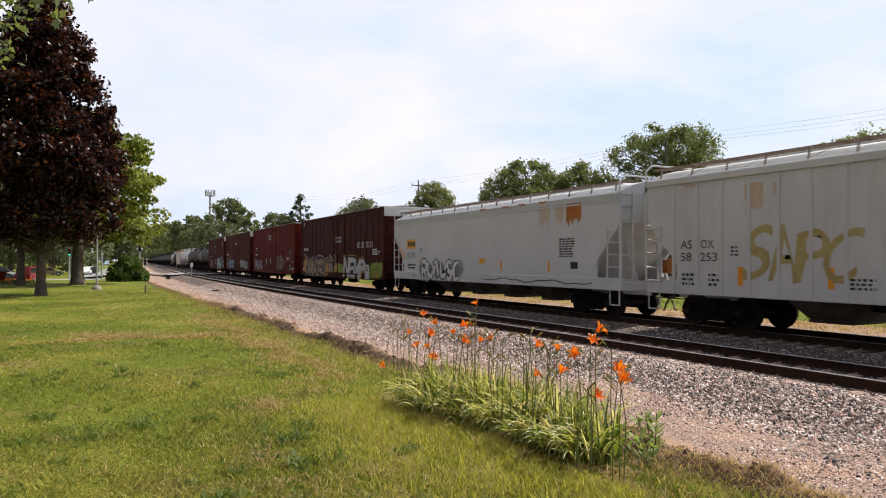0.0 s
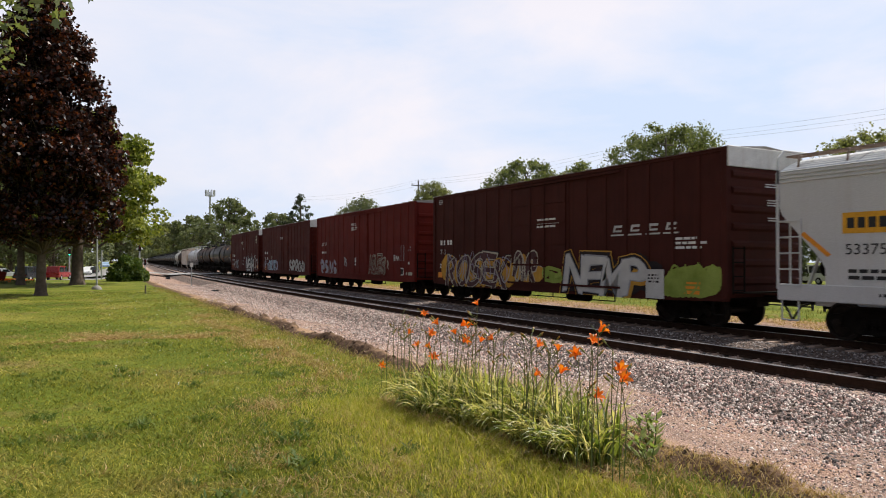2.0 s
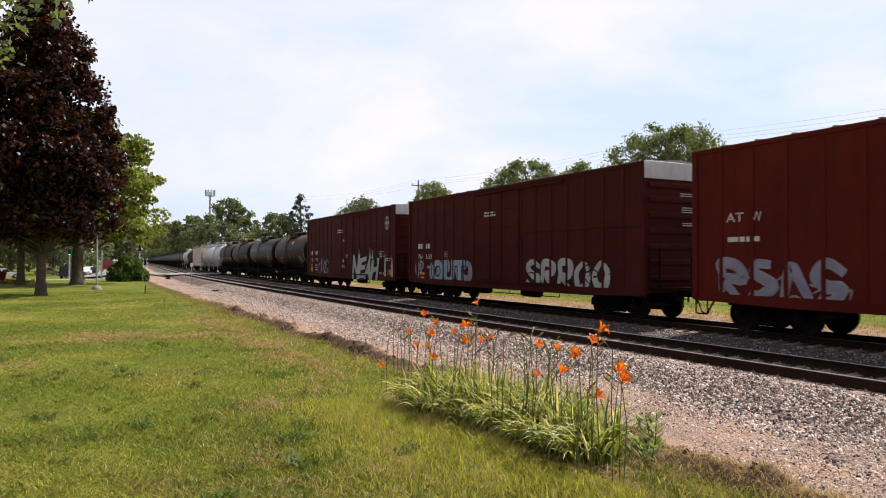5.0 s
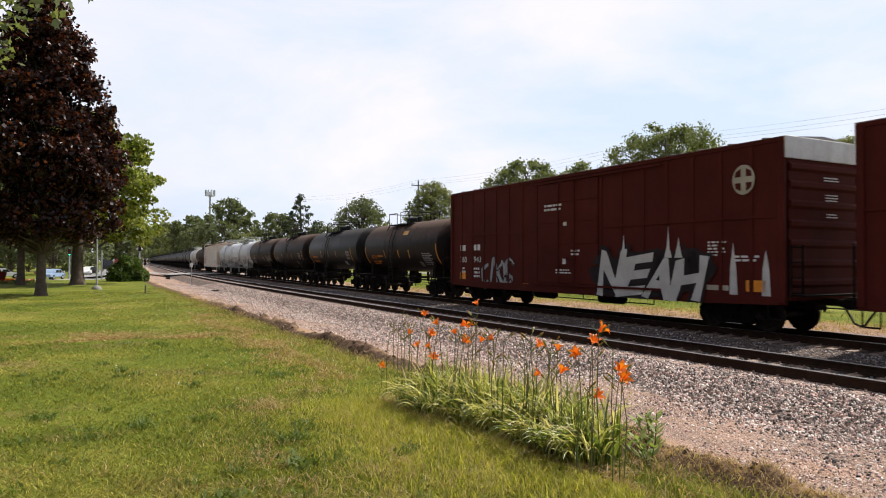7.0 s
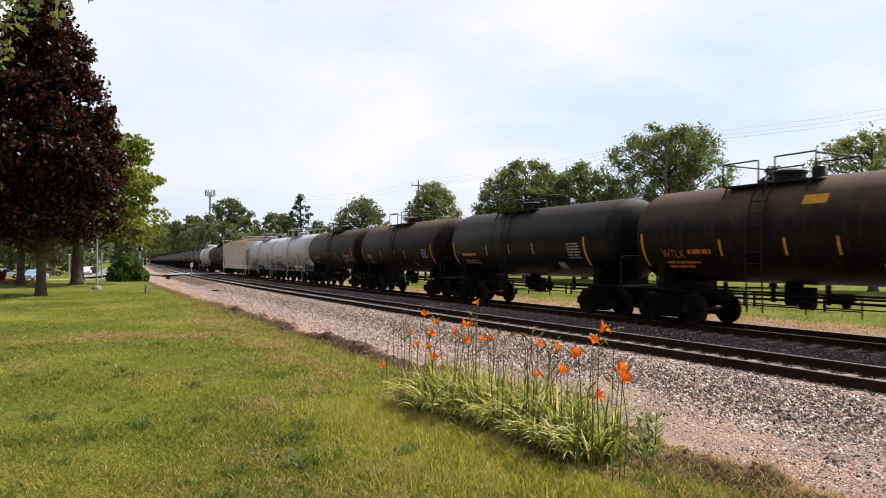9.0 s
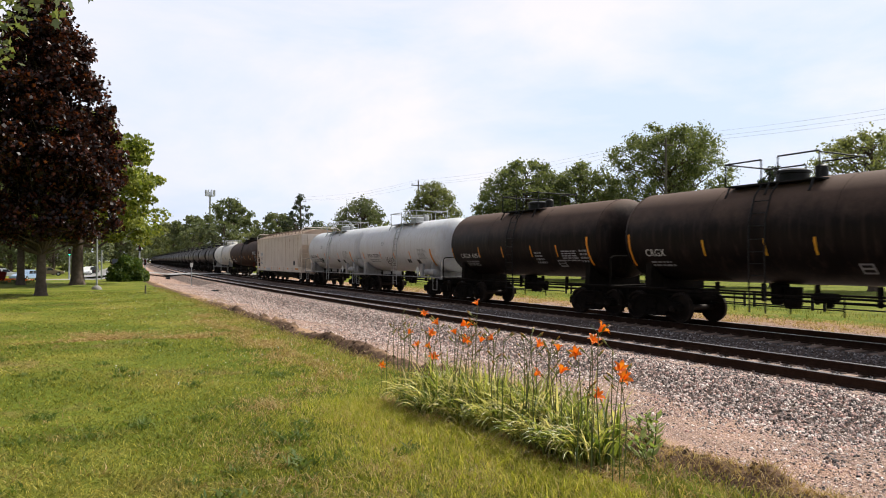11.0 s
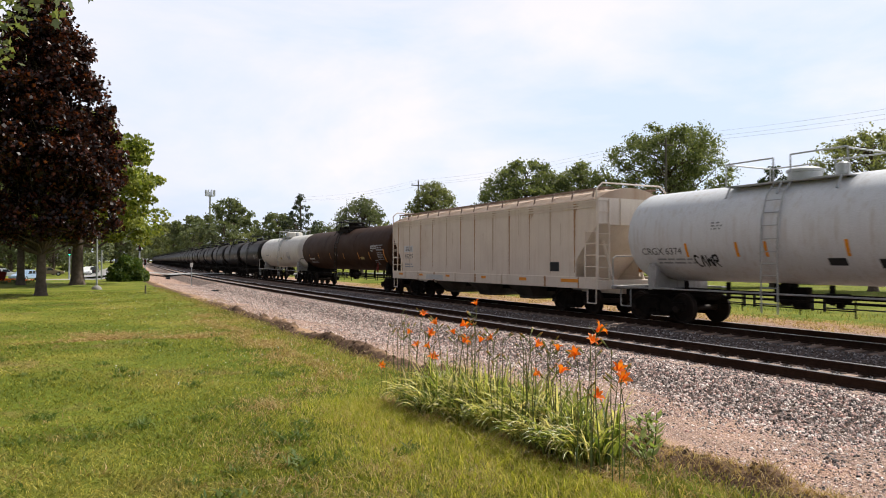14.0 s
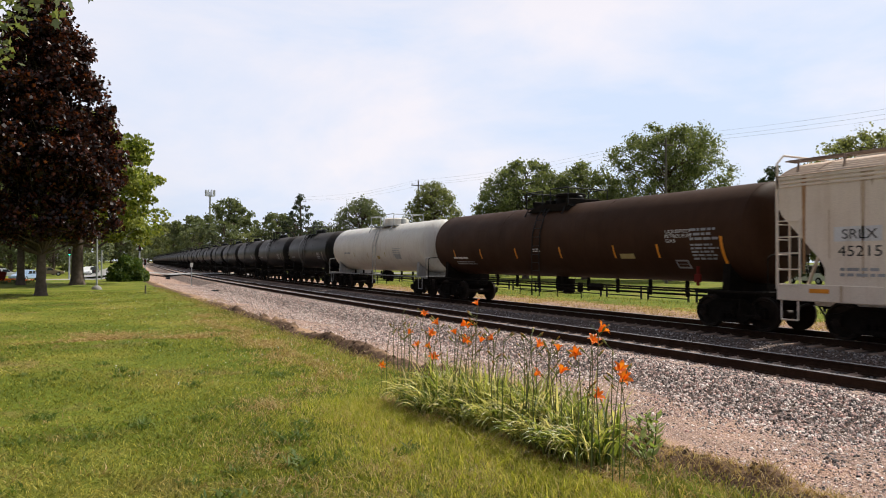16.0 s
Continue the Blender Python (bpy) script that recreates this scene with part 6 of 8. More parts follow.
def build_smooth_hopper():
    car, skin = make_hopper("hopper_car", "pale grey smooth-sided covered hopper with white graffiti and rust", 18.1, "hopper_smooth", False, 4.14, 4, True)
    patch(car, "emblem", 7.43, 6.38, 2.54, 3.02, "yellow", skin, 0.008, "yellow emblem plate")
    for i in range(4):
        patch(car, "emblem_bar", 7.32 - 0.24 * i, 7.15 - 0.24 * i, 2.66, 2.90, "ink", skin, 0.012)
    lettering(car, "53375", 7.36, 2.06, 0.24, "ink", skin, 0.92)
    stencil(car, 7.3, 1.72, 1.0, 0.3, 2, "ink", skin, 41)
    stencil(car, 5.85, 2.55, 0.25, 0.3, 3, "ink", skin, 42)
    stencil(car, -5.85, 2.72, 1.0, 0.72, 8, "ink", skin, 43)
    patch(car, "placard", -6.5, -6.9, 1.62, 1.86, "ink", skin)
    patch(car, "placard", -0.1, -0.6, 1.78, 2.0, "yellow", skin)
    graffiti(car, 5.6, 1.6, 1.0, 1.95, 6, "white", "ink", flat_side(-1.608), 44, 0.12, 0.08, "spray_grey", "white block graffiti with black edges")
    drips(car, -6.25, -7.1, 3.98, 2.85, "rust", skin, 45, 8)
    drips(car, -4.6, -5.3, 3.95, 3.1, "faded_rust", skin, 46, 9, 0.003)
    drips(car, -5.6, -6.1, 3.95, 3.0, "faded_rust", skin, 49, 6, 0.003)
    for i, y in enumerate((-0.2, -2.0, -3.2, -4.6)):
        drips(car, y, y - 0.5, 4.12, 4.0, "rust", skin, 47 + i, 4, 0.03)
    part("stripe", side_mesh("stripe", [[(8.48, 2.55), (8.38, 2.62), (7.70, 2.06), (7.80, 2.0)]], M["stripe"], skin, 0.008), None, car)
    part("stripe", side_mesh("stripe", [[(-8.0, 2.0), (-7.9, 1.93), (-8.6, 2.55), (-8.7, 2.62)]], M["stripe"], skin, 0.008), None, car)
    pts = smooth_path([(y, 1.13 + 0.05 * math.sin(y * 2.1) + 0.03 * math.sin(y * 5.3)) for y in [-0.5 - 0.45 * i for i in range(17)]], 3)
    part("scrawl", side_mesh("scrawl", ribbon(pts, 0.015, 0.02), M["ink"], flat_side(-1.605), 0.006), None, car, "wavy dark painted line")
    stencil(car, 6.6, 1.18, 0.3, 0.12, 1, "ink", flat_side(-1.605), 48)
    yellow_plates(car, skin, [(-1.9, 1.7, 0.12, 0.4), (-5.2, 1.7, 0.12, 0.4), (5.8, 1.75, 0.12, 0.4)])
    return car


def build_cream_hopper():
    car, skin = make_hopper("hopper_car", "cream grey covered hopper streaked with brown rust", 17.15, "hopper_cream", False, 4.02, 3, True)
    patch(car, "placard", 7.15, 6.05, 2.36, 2.7, "tank_white", skin, 0.004)
    lettering(car, "SRLX", 6.95, 2.42, 0.22, "ink", skin, 0.8)
    lettering(car, "45215", 7.05, 2.02, 0.24, "ink", skin, 1.0)
    stencil(car, 7.0, 1.75, 1.1, 0.25, 2, "spray_grey", skin, 91)
    stencil(car, -5.95, 1.86, 0.55, 0.38, 3, "ink", skin, 92)
    patch(car, "placard", -5.95, -6.5, 1.52, 1.86, "ink", skin, 0.006)
    r = random.Random(17)
    for i in range(12):
        y = 7.95 - i * 1.39 + r.uniform(-0.08, 0.08)
        w, low = r.uniform(0.07, 0.14), r.uniform(1.36, 1.6)
        run = [[(y, 4.0), (y - w, 4.0), (y - 0.8 * w, 3.2), (y - 0.12 * w, 3.2)], [(y - 0.12 * w, 3.2), (y - 0.8 * w, 3.2), (y - 0.6 * w, low), (y - 0.3 * w, low)]]
        part("rust_stain", side_mesh("rust_stain", run, M[("rust_thin", "rust_faint", "rust_thin")[i % 3]], skin, 0.004), None, car, "long running rust stain")
        if i % 2:
            drips(car, y - 0.03, y - 0.30, 4.0, r.uniform(3.3, 3.7), "rust_faint", skin, 330 + i, 4, 0.002)
            drips(car, y + 0.75, y + 0.72, r.uniform(3.0, 4.0), r.uniform(1.8, 2.6), "rust_faint", skin, 350 + i, 1, 0.003)
    for y in (7.0, 5.4, 3.6, 1.4, -0.4, -2.6, -5.6, -7.6):
        patch(car, "rust_stain", y, y - r.uniform(0.06, 0.14), 0.95, 1.33, r.choice(("rust_faint", "rust_thin")), flat_side(-1.607), 0.003)
    patch(car, "panel", 4.4, 2.6, 0.98, 1.22, "hopper_grey", flat_side(-1.607), 0.004, "clean grey repaint on the sill")
    yellow_plates(car, flat_side(-1.609), [(-7.14, 1.2, 1.0, 0.12), (-4.2, 1.19, 0.5, 0.12), (-1.2, 1.19, 0.4, 0.1), (2.1, 1.19, 0.4, 0.1), (5.0, 1.19, 0.4, 0.1), (7.5, 1.19, 0.5, 0.1)])
    return car


M["rust_thin"] = surf("rust_run", (0.33, 0.17, 0.075), (0.44, 0.27, 0.15), 3, 0.85, 0)
M["rust_faint"] = surf("rust_run_faint", (0.48, 0.36, 0.25), (0.56, 0.45, 0.34), 3, 0.85, 0)


# ---- tank cars ----
def make_tank(label, length, paint, radius=1.41, zc=2.70, turning=True, plat=None, trim="under", deck=False, name="tank_car"):
    car = tagged(new(name), label, "tank car", "freight train")
    h = length / 2
    skin = barrel_side(radius, zc)
    dome = 0.52
    prof = [(radius * math.sin(a) ** 0.9, -h + dome - dome * math.cos(a) ** 0.95) for a in [math.pi / 2 * i / 11 for i in range(11)]] + [(radius, -h + dome)]
    prof[0] = (0.02, -h)
    bm = bmesh.new()
    lathe_bm(bm, prof + [(r, -y) for r, y in reversed(prof)], 44, "y", (0, 0, zc))
    part("shell", bm, M[paint], car, "", True)
    for y in (-h + dome, h - dome, -h * 0.33, h * 0.33):
        bm = bmesh.new()
        lathe_bm(bm, [(radius - 0.02, y - 0.03), (radius + 0.006, y - 0.02), (radius + 0.006, y + 0.02), (radius - 0.02, y + 0.03)], 44, "y", (0, 0, zc))
        part("seam_band", bm, M[paint], car, "", True)
    bm = bmesh.new()
    box_bm(bm, -0.33, 0.33, -h - 0.35, -h + 2.6, 0.72, 1.05, 0.02)
    part("stub_sill", bm, M["under"], car)
    bm = bmesh.new()
    box_bm(bm, -0.33, 0.33, h - 2.6, h + 0.35, 0.72, 1.05, 0.02)
    part("stub_sill", bm, M["under"], car)
    for sg in (-1, 1):
        y = sg * (h - 1.2)
        bm = bmesh.new()
        prism_bm(bm, [(-1.2, 1.0), (1.2, 1.0), (1.14, 1.84), (1.0, 1.66), (0.6, 1.38), (0, 1.27), (-0.6, 1.38), (-1.0, 1.66), (-1.14, 1.84)], "y", y - 0.12, y + 0.12)
        part("saddle", bm, M[trim], car)
        bm = bmesh.new()
        box_bm(bm, -1.45, 1.45, sg * (h + 0.22) - 0.14, sg * (h + 0.22) + 0.14, 0.98, 1.10, 0.01)
        box_bm(bm, -1.5, -1.2, sg * (h - 0.9) - 1.1, sg * (h - 0.9) + 1.1, 1.04, 1.09)
        box_bm(bm, 1.2, 1.5, sg * (h - 0.95) - 0.95, sg * (h - 0.95) + 0.95, 1.04, 1.09)
        part("end_platform", bm, M[trim], car)
        bm = bmesh.new()
        pipe_bm(bm, [(-1.42, sg * (h + 0.3), 1.05), (-1.42, sg * (h + 0.3), 1.98), (-1.3, sg * (h + 0.32), 2.06), (0.2, sg * (h + 0.32), 2.06), (0.2, sg * (h + 0.32), 1.05)], 0.022)
        part("hand_rail", bm, M[trim], car)
        bm = bmesh.new()
        pipe_bm(bm, [(-1.44, sg * (h - 0.1), 1.05), (-1.44, sg * (h - 0.1), 0.45), (-1.44, sg * (h - 0.55), 0.45), (-1.44, sg * (h - 0.55), 1.05)], 0.022)
        part("step", bm, M[trim], car)
    if deck:
        bm = bmesh.new()
        rod_bm(bm, (-1.42, -h + 1.6, 1.06), (-1.42, h - 1.6, 1.06), 0.024, 6)
        part("side_rail", bm, M[trim], car)
    # bottom gear hangs in the middle
    bm = bmesh.new()
    rod_bm(bm, (-0.8, -h * 0.28, 1.0), (-0.8, -h * 0.28 + 0.6, 1.0), 0.11, 10)
    box_bm(bm, -0.3, 0.2, 0.4, 0.7, 0.72, 1.3, 0.05)
    box_bm(bm, -0.7, -0.5, -1.3, -1.15, 0.75, 1.1, 0.03)
    for y in (-1.9, -0.5, 1.2, 2.0):
        rod_bm(bm, (-1.1, y, 0.55), (-1.1, y, 1.05), 0.02, 5)
    rod_bm(bm, (-1.1, -1.9, 0.72), (-1.1, 2.0, 0.72), 0.018, 5)
    lathe_bm(bm, [(0.2, 0.62), (0.24, 0.75), (0.24, 1.2)], 12, "z", (0, 0.2, 0))
    part("bottom_gear", bm, M["under"], car, "brake cylinder and outlet valve")
    bm = bmesh.new()
    for x, z in ((-1.34, 1.02), (-0.55, 0.86), (0.9, 0.98)):
        rod_bm(bm, (x, -h + 1.4, z), (x, h - 1.4, z), 0.028, 6)
    k = -h + 2.6
    while k < h - 2.4:
        box_bm(bm, -0.60, -0.50, k + 0.5, k + 0.62, 0.80, 1.30, 0.02)
        k += 1.55
    part("brake_rigging", bm, M["under"], car, "grimy rods and brackets under the tank")
    if plat:
        c, half, rail, pm = plat
        top = zc + radius
        bm = bmesh.new()
        for sx in (-1, 1):
            box_bm(bm, sx * 0.72 - 0.24, sx * 0.72 + 0.24, c - half, c + half, top - 0.14, top - 0.10)
        box_bm(bm, -0.96, 0.96, c + half - 0.3, c + half, top - 0.14, top - 0.10)
        for y in (c - half + 0.15, c, c + half - 0.15):
            rod_bm(bm, (-0.95, y, top - 0.12), (-1.15, y, top - 0.45), 0.03, 5)
        part("top_platform", bm, M[pm], car, "steel walkway platform on the tank's crown")
        if rail:
            zr = top + 0.52
            for sx in (-1, 1):
                for a, b, dz in ((c + half, c + 0.25, 0.0), (c - 0.25, c - half, 0.03)):
                    bm = bmesh.new()
                    pipe_bm(bm, [(sx * 0.95, a, top - 0.12), (sx * 0.95, a, zr + dz), (sx * 0.95, b, zr + dz), (sx * 0.95, b, top - 0.12)], 0.022)
                    part("platform_rail", bm, M[pm], car)
            for y in (c - half, c + half):
                bm = bmesh.new()
                rod_bm(bm, (-0.95, y, zr), (0.95, y, zr), 0.022, 6)
                part("cross_rail", bm, M[pm], car)
        bm = bmesh.new()
        lathe_bm(bm, [(0.42, top - 0.08), (0.42, top + 0.16), (0.46, top + 0.17), (0.46, top + 0.24), (0.3, top + 0.30), (0.05, top + 0.32)], 18, "z", (0, c, 0))
        part("manway", bm, M[pm], car, "round manway lid", True)
        bm = bmesh.new()
        lathe_bm(bm, [(0.16, top - 0.05), (0.16, top + 0.28), (0.1, top + 0.33)], 12, "z", (0, c - half * 0.6, 0))
        part("valve", bm, M[pm], car, "", True)
        # ladder that follows the tank's side up to the platform
        bm = bmesh.new()
        way = [(-1.46, 0.55), (-1.47, 1.05), (-1.49, 2.3), (-1.44, 3.0), (-1.22, 3.65), (-0.9, top - 0.12)]
        for y in (c - 0.24, c + 0.24):
            pipe_bm(bm, [(x, y, z) for x, z in way], 0.022, 6)
        for (xa, za), (xb, zb) in zip(way, way[1:]):
            n = max(1, int(math.hypot(xb - xa, zb - za) / 0.31))
            for i in range(n):
                t = (i + 0.5) / n
                rod_bm(bm, (xa + (xb - xa) * t, c - 0.24, za + (zb - za) * t), (xa + (xb - xa) * t, c + 0.24, za + (zb - za) * t), 0.015, 5)
        part("ladder", bm, M[pm], car, "narrow side ladder")
    polys, verts = [], []
    for i, (x0, x1) in enumerate(((-0.05, 0.5), (0.05, 0.4), (0.05, 0.35))):
        z = zc + 0.55 - 0.14 * i
        for x in (x0, x1):
            for zz in (z, z + 0.05):
                rr = min(math.hypot(x, zz - zc) / radius, 0.99)
                verts.append((x, -h + dome - dome * math.cos(math.asin(rr ** (1 / 0.9))) ** 0.95 - 0.012, zz))
        polys.append((4 * i, 4 * i + 2, 4 * i + 3, 4 * i + 1))
    part("head_stencil", mesh_from("head_stencil", verts, polys, M["spray_grey"]), None, car)
    add_ends(car, h + 0.35)
    for sg in (-1, 1):
        add_truck(car, sg * (h - 1.2), turning)
    return car, skin


def stripes(car, skin, ys, mat="stripe", z0=2.05, z1=2.5, w=0.07):
    for y in ys:
        patch(car, "reflector", y + w / 2, y - w / 2, z0, z1, mat, skin, 0.008)


def build_dusty_tank(first):
    car, skin = make_tank("dusty black tank car with yellow reflector stripes", 10.9 if first else 11.15, "tank_dusty", plat=(0.7 if first else 0.2, 1.4, True, "black_steel"))
    SHIFT[0] = -0.52 if first else -0.35
    stripes(car, skin, (5.35, -4.35), "stripe", 1.75, 2.75, 0.09)
    stripes(car, skin, (2.4, 0.4, -1.0), "yellow")
    if first:
        lettering(car, "WTLX", 4.6, 2.0, 0.24, "orange", skin, 0.85)
        stencil(car, 3.6, 2.24, 1.0, 0.24, 1, "orange", skin, 101)
        stencil(car, 4.5, 1.9, 1.3, 0.25, 2, "orange", skin, 102)
        patch(car, "placard", 0.0, -0.65, 3.32, 3.56, "yellow", skin)
        stencil(car, -2.6, 2.3, 1.1, 0.65, 7, "spray_grey", skin, 103)
    else:
        lettering(car, "CRGX", 4.7, 2.05, 0.22, "white", skin, 0.8)
        stencil(car, 4.6, 1.9, 1.0, 0.2, 2, "spray_grey", skin, 104)
        stencil(car, -3.2, 2.5, 0.7, 0.5, 4, "spray_grey", skin, 105)
    patch(car, "placard", -1.9, -2.25, 1.6, 1.85, "spray_grey", skin, 0.006)
    patch(car, "placard", -1.95, -2.2, 1.64, 1.81, "tank_black", skin, 0.010)
    SHIFT[0] = 0.0
    return car


def build_black_tank(lettered):
    car, skin = make_tank("black tank car with white stencils and orange stripes" if lettered else "black tank car with amber lettering and yellow stripes", 11.35 if lettered else 11.7, "tank_dusty" if lettered else "tank_black",
                          plat=(0.1 if lettered else 0.8, 1.3, True, "black_steel"))
    SHIFT[0] = -0.25 if lettered else -0.08
    if lettered:
        lettering(car, "CRGX 6094", 4.7, 2.03, 0.2, "white", skin, 1.65)
        stencil(car, 4.4, 1.9, 1.1, 0.25, 3, "spray_grey", skin, 111)
        stripes(car, skin, (5.4, 3.0, 1.1, -1.0, -2.65), "stripe", 2.05, 2.5, 0.07)
        stripes(car, skin, (-4.45,), "stripe", 1.75, 2.75, 0.1)
        stencil(car, -2.9, 2.28, 1.0, 0.42, 5, "spray_grey", skin, 112)
        stencil(car, -1.2, 2.25, 0.6, 0.5, 4, "spray_grey", skin, 113)
        stencil(car, -3.95, 2.3, 0.5, 0.5, 4, "spray_grey", skin, 114)
        patch(car, "placard", -2.5, -2.95, 1.68, 1.94, "spray_grey", skin, 0.006)
        patch(car, "placard", -2.55, -2.90, 1.73, 1.89, "tank_black", skin, 0.010)
    else:
        stencil(car, 4.6, 2.25, 1.6, 0.24, 1, "orange", skin, 115)
        stencil(car, 4.5, 1.95, 1.3, 0.2, 2, "orange", skin, 116)
        stripes(car, skin, (5.3, -4.2), "yellow", 1.75, 2.75, 0.09)
        stripes(car, skin, (2.4, 0.65, -1.05), "spray_cream", 2.15, 2.6)
        stencil(car, -3.2, 2.55, 0.8, 0.6, 6, "spray_grey", skin, 117)
        patch(car, "placard", -2.4, -2.8, 1.62, 1.86, "spray_grey", skin, 0.006)
    SHIFT[0] = 0.0
    return car


def build_white_tank(second):
    car, skin = make_tank("white tank car with grey railings and orange stripes", 11.6 if not second else 11.4, "tank_white", plat=(-0.5 if not second else 0.1, 1.75, True, "pole_grey"), trim="trim_white", deck=True)
    SHIFT[0] = -0.35 if not second else 0.0
    if second:
        lettering(car, "CRGX 6374", 4.75, 2.1, 0.2, "ink", skin, 1.6)
        graffiti(car, 2.75, 1.9, 1.72, 2.08, 4, "ink", None, skin, 126, 0.03, 0.12, None, "black sprayed tag")
    else:
        lettering(car, "SHPX 202804", 4.4, 2.1, 0.2, "ink", skin, 1.95)
    stencil(car, 4.2, 1.98, 1.5, 0.2, 2, "spray_grey", skin, 121)
    stripes(car, skin, (5.1 if not second else 2.95, 2.3 if not second else 1.2, 0.3, -1.86), "stripe", 2.02, 2.42, 0.09)
    stripes(car, skin, (-4.42,), "stripe", 1.65, 2.5, 0.16)
    stencil(car, -2.9, 2.52, 1.15, 0.55, 8, "spray_grey", skin, 122)
    patch(car, "placard", -1.3, -1.75, 1.80, 1.98, "ink", skin)
    patch(car, "placard", -2.5, -2.85, 1.74, 1.96, "ink", skin)
    stencil(car, 2.0, 3.0, 0.4, 0.25, 3, "spray_grey", skin, 123)
    part("placard", side_mesh("placard", [[(-3.13, 1.10), (-2.9, 1.38), (-3.13, 1.62), (-3.36, 1.38)]], M["white"], flat_side(-1.45), 0.0), None, car, "white diamond placard")
    if not second:
        graffiti(car, 1.7, 0.5, 1.80, 2.12, 5, "ink", None, skin, 124, 0.025, 0.12, None, "black sprayed tag")
        patch(car, "scrawl", 1.75, 0.75, 1.70, 1.74, "ink", skin)
        patch(car, "scrawl", 1.7, 0.85, 1.62, 1.65, "ink", skin)
    for y in (-3.9, 4.2):
        bm = bmesh.new()
        prism_bm(bm, [(y - 0.18, 1.75), (y + 0.18, 1.75), (y + 0.1, 1.05), (y - 0.1, 1.05)], "x", -1.45, -1.30)
        part("saddle_bracket", bm, M["trim_white"], car)
    bm = bmesh.new()
    lathe_bm(bm, [(0.02, -5.25), (0.17, -5.2), (0.17, -4.15), (0.02, -4.1)], 14, "y", (-1.25, 0, 1.32))
    part("air_tank", bm, M["trim_white"], car, "white air reservoir", True)
    SHIFT[0] = 0.0
    return car


M["trim_white"] = surf("grimy_white_trim", (0.28, 0.275, 0.265), (0.42, 0.41, 0.40), 2, 0.6, 0.05, streak=(0.14, 0.11, 0.09), amount=0.7)


def build_brown_tank():
    car, skin = make_tank("long rusty brown pressure tank car with orange stripes", 18.9, "tank_brown", 1.43, 2.70, plat=(0.4, 1.35, True, "black_steel"))
    SHIFT[0] = -0.18
    stripes(car, skin, (7.3, 4.93, 2.14, -0.79, -3.71, -5.68), "stripe", 2.0, 2.42, 0.08)
    stripes(car, skin, (-8.1,), "stripe", 1.7, 2.6, 0.1)
    patch(car, "placard", -3.95, -4.6, 1.98, 2.14, "spray_tan", skin)
    for i, line_ in enumerate(("LIQUEFIED", "PETROLEUM", "GAS")):
        lettering(car, line_, -6.05, 2.74 - 0.14 * i, 0.10, "white", skin, (0.95, 1.0, 0.4)[i])
    stencil(car, -7.0, 2.85, 1.0, 0.4, 3, "spray_grey", skin, 131)
    stencil(car, -7.0, 2.4, 1.0, 0.5, 5, "spray_grey", skin, 132)
    stencil(car, 7.5, 2.08, 1.5, 0.16, 1, "white", skin, 133)
    stencil(car, 7.4, 1.88, 1.8, 0.18, 2, "spray_grey", skin, 134)
    stencil(car, 0.9, 2.38, 0.6, 0.16, 2, "white", skin, 135)
    patch(car, "placard", -6.25, -6.75, 1.68, 1.94, "spray_grey", skin, 0.006)
    patch(car, "placard", -6.30, -6.70, 1.73, 1.89, "tank_brown", skin, 0.010)
    bm = bmesh.new()
    lathe_bm(bm, [(0.55, 4.02), (0.55, 4.42), (0.6, 4.43), (0.6, 4.52), (0.5, 4.55)], 20, "z", (0, 0.1, 0))
    part("valve_housing", bm, M["under"], car, "round protective valve housing", True)
    for y0, y1 in ((-0.75, -0.6), (0.55, 0.7), (1.45, 1.55)):
        bm = bmesh.new()
        box_bm(bm, -0.8, 0.8, y0, y1, 3.86, 4.30, 0.03)
        part("platform_bracket", bm, M["under"], car)
    bm = bmesh.new()
    prism_bm(bm, [(-0.9, 3.80), (-0.9, 4.10), (0.9, 4.10), (1.6, 3.86)], "x", -1.0, -0.62)
    part("top_platform", bm, M["under"], car)
    bm = bmesh.new()
    rod_bm(bm, (-1.44, -7.5, 1.2), (-1.44, -7.5, 1.75), 0.05, 8)
    box_bm(bm, -1.5, -1.42, -7.62, -7.4, 1.30, 1.52, 0.01)
    part("marker", bm, M["red_paint"], car)
    SHIFT[0] = 0.0
    return car


def build_cream_tank():
    car, skin = make_tank("cream white tank car with crown railing", 15.15, "tank_cream", plat=(-0.8, 1.8, True, "pole_grey"), trim="trim_white", deck=True)
    stencil(car, 4.9, 2.45, 1.4, 0.2, 1, "spray_grey", skin, 141)
    stencil(car, -3.4, 2.6, 1.2, 0.5, 5, "spray_grey", skin, 142)
    patch(car, "placard", -0.9, -1.3, 2.0, 2.2, "spray_tan", skin)
    patch(car, "placard", -3.6, -4.4, 2.0, 2.25, "spray_grey", skin)
    stripes(car, skin, (6.9, 3.0, 0.6, -2.2), "spray_tan", 2.1, 2.4, 0.07)
    bm = bmesh.new()
    lathe_bm(bm, [(0.75, 4.05), (0.75, 4.42), (0.6, 4.5)], 18, "z", (0, -0.8, 0))
    part("dome", bm, M["tank_cream"], car, "low round crown dome", True)
    return car


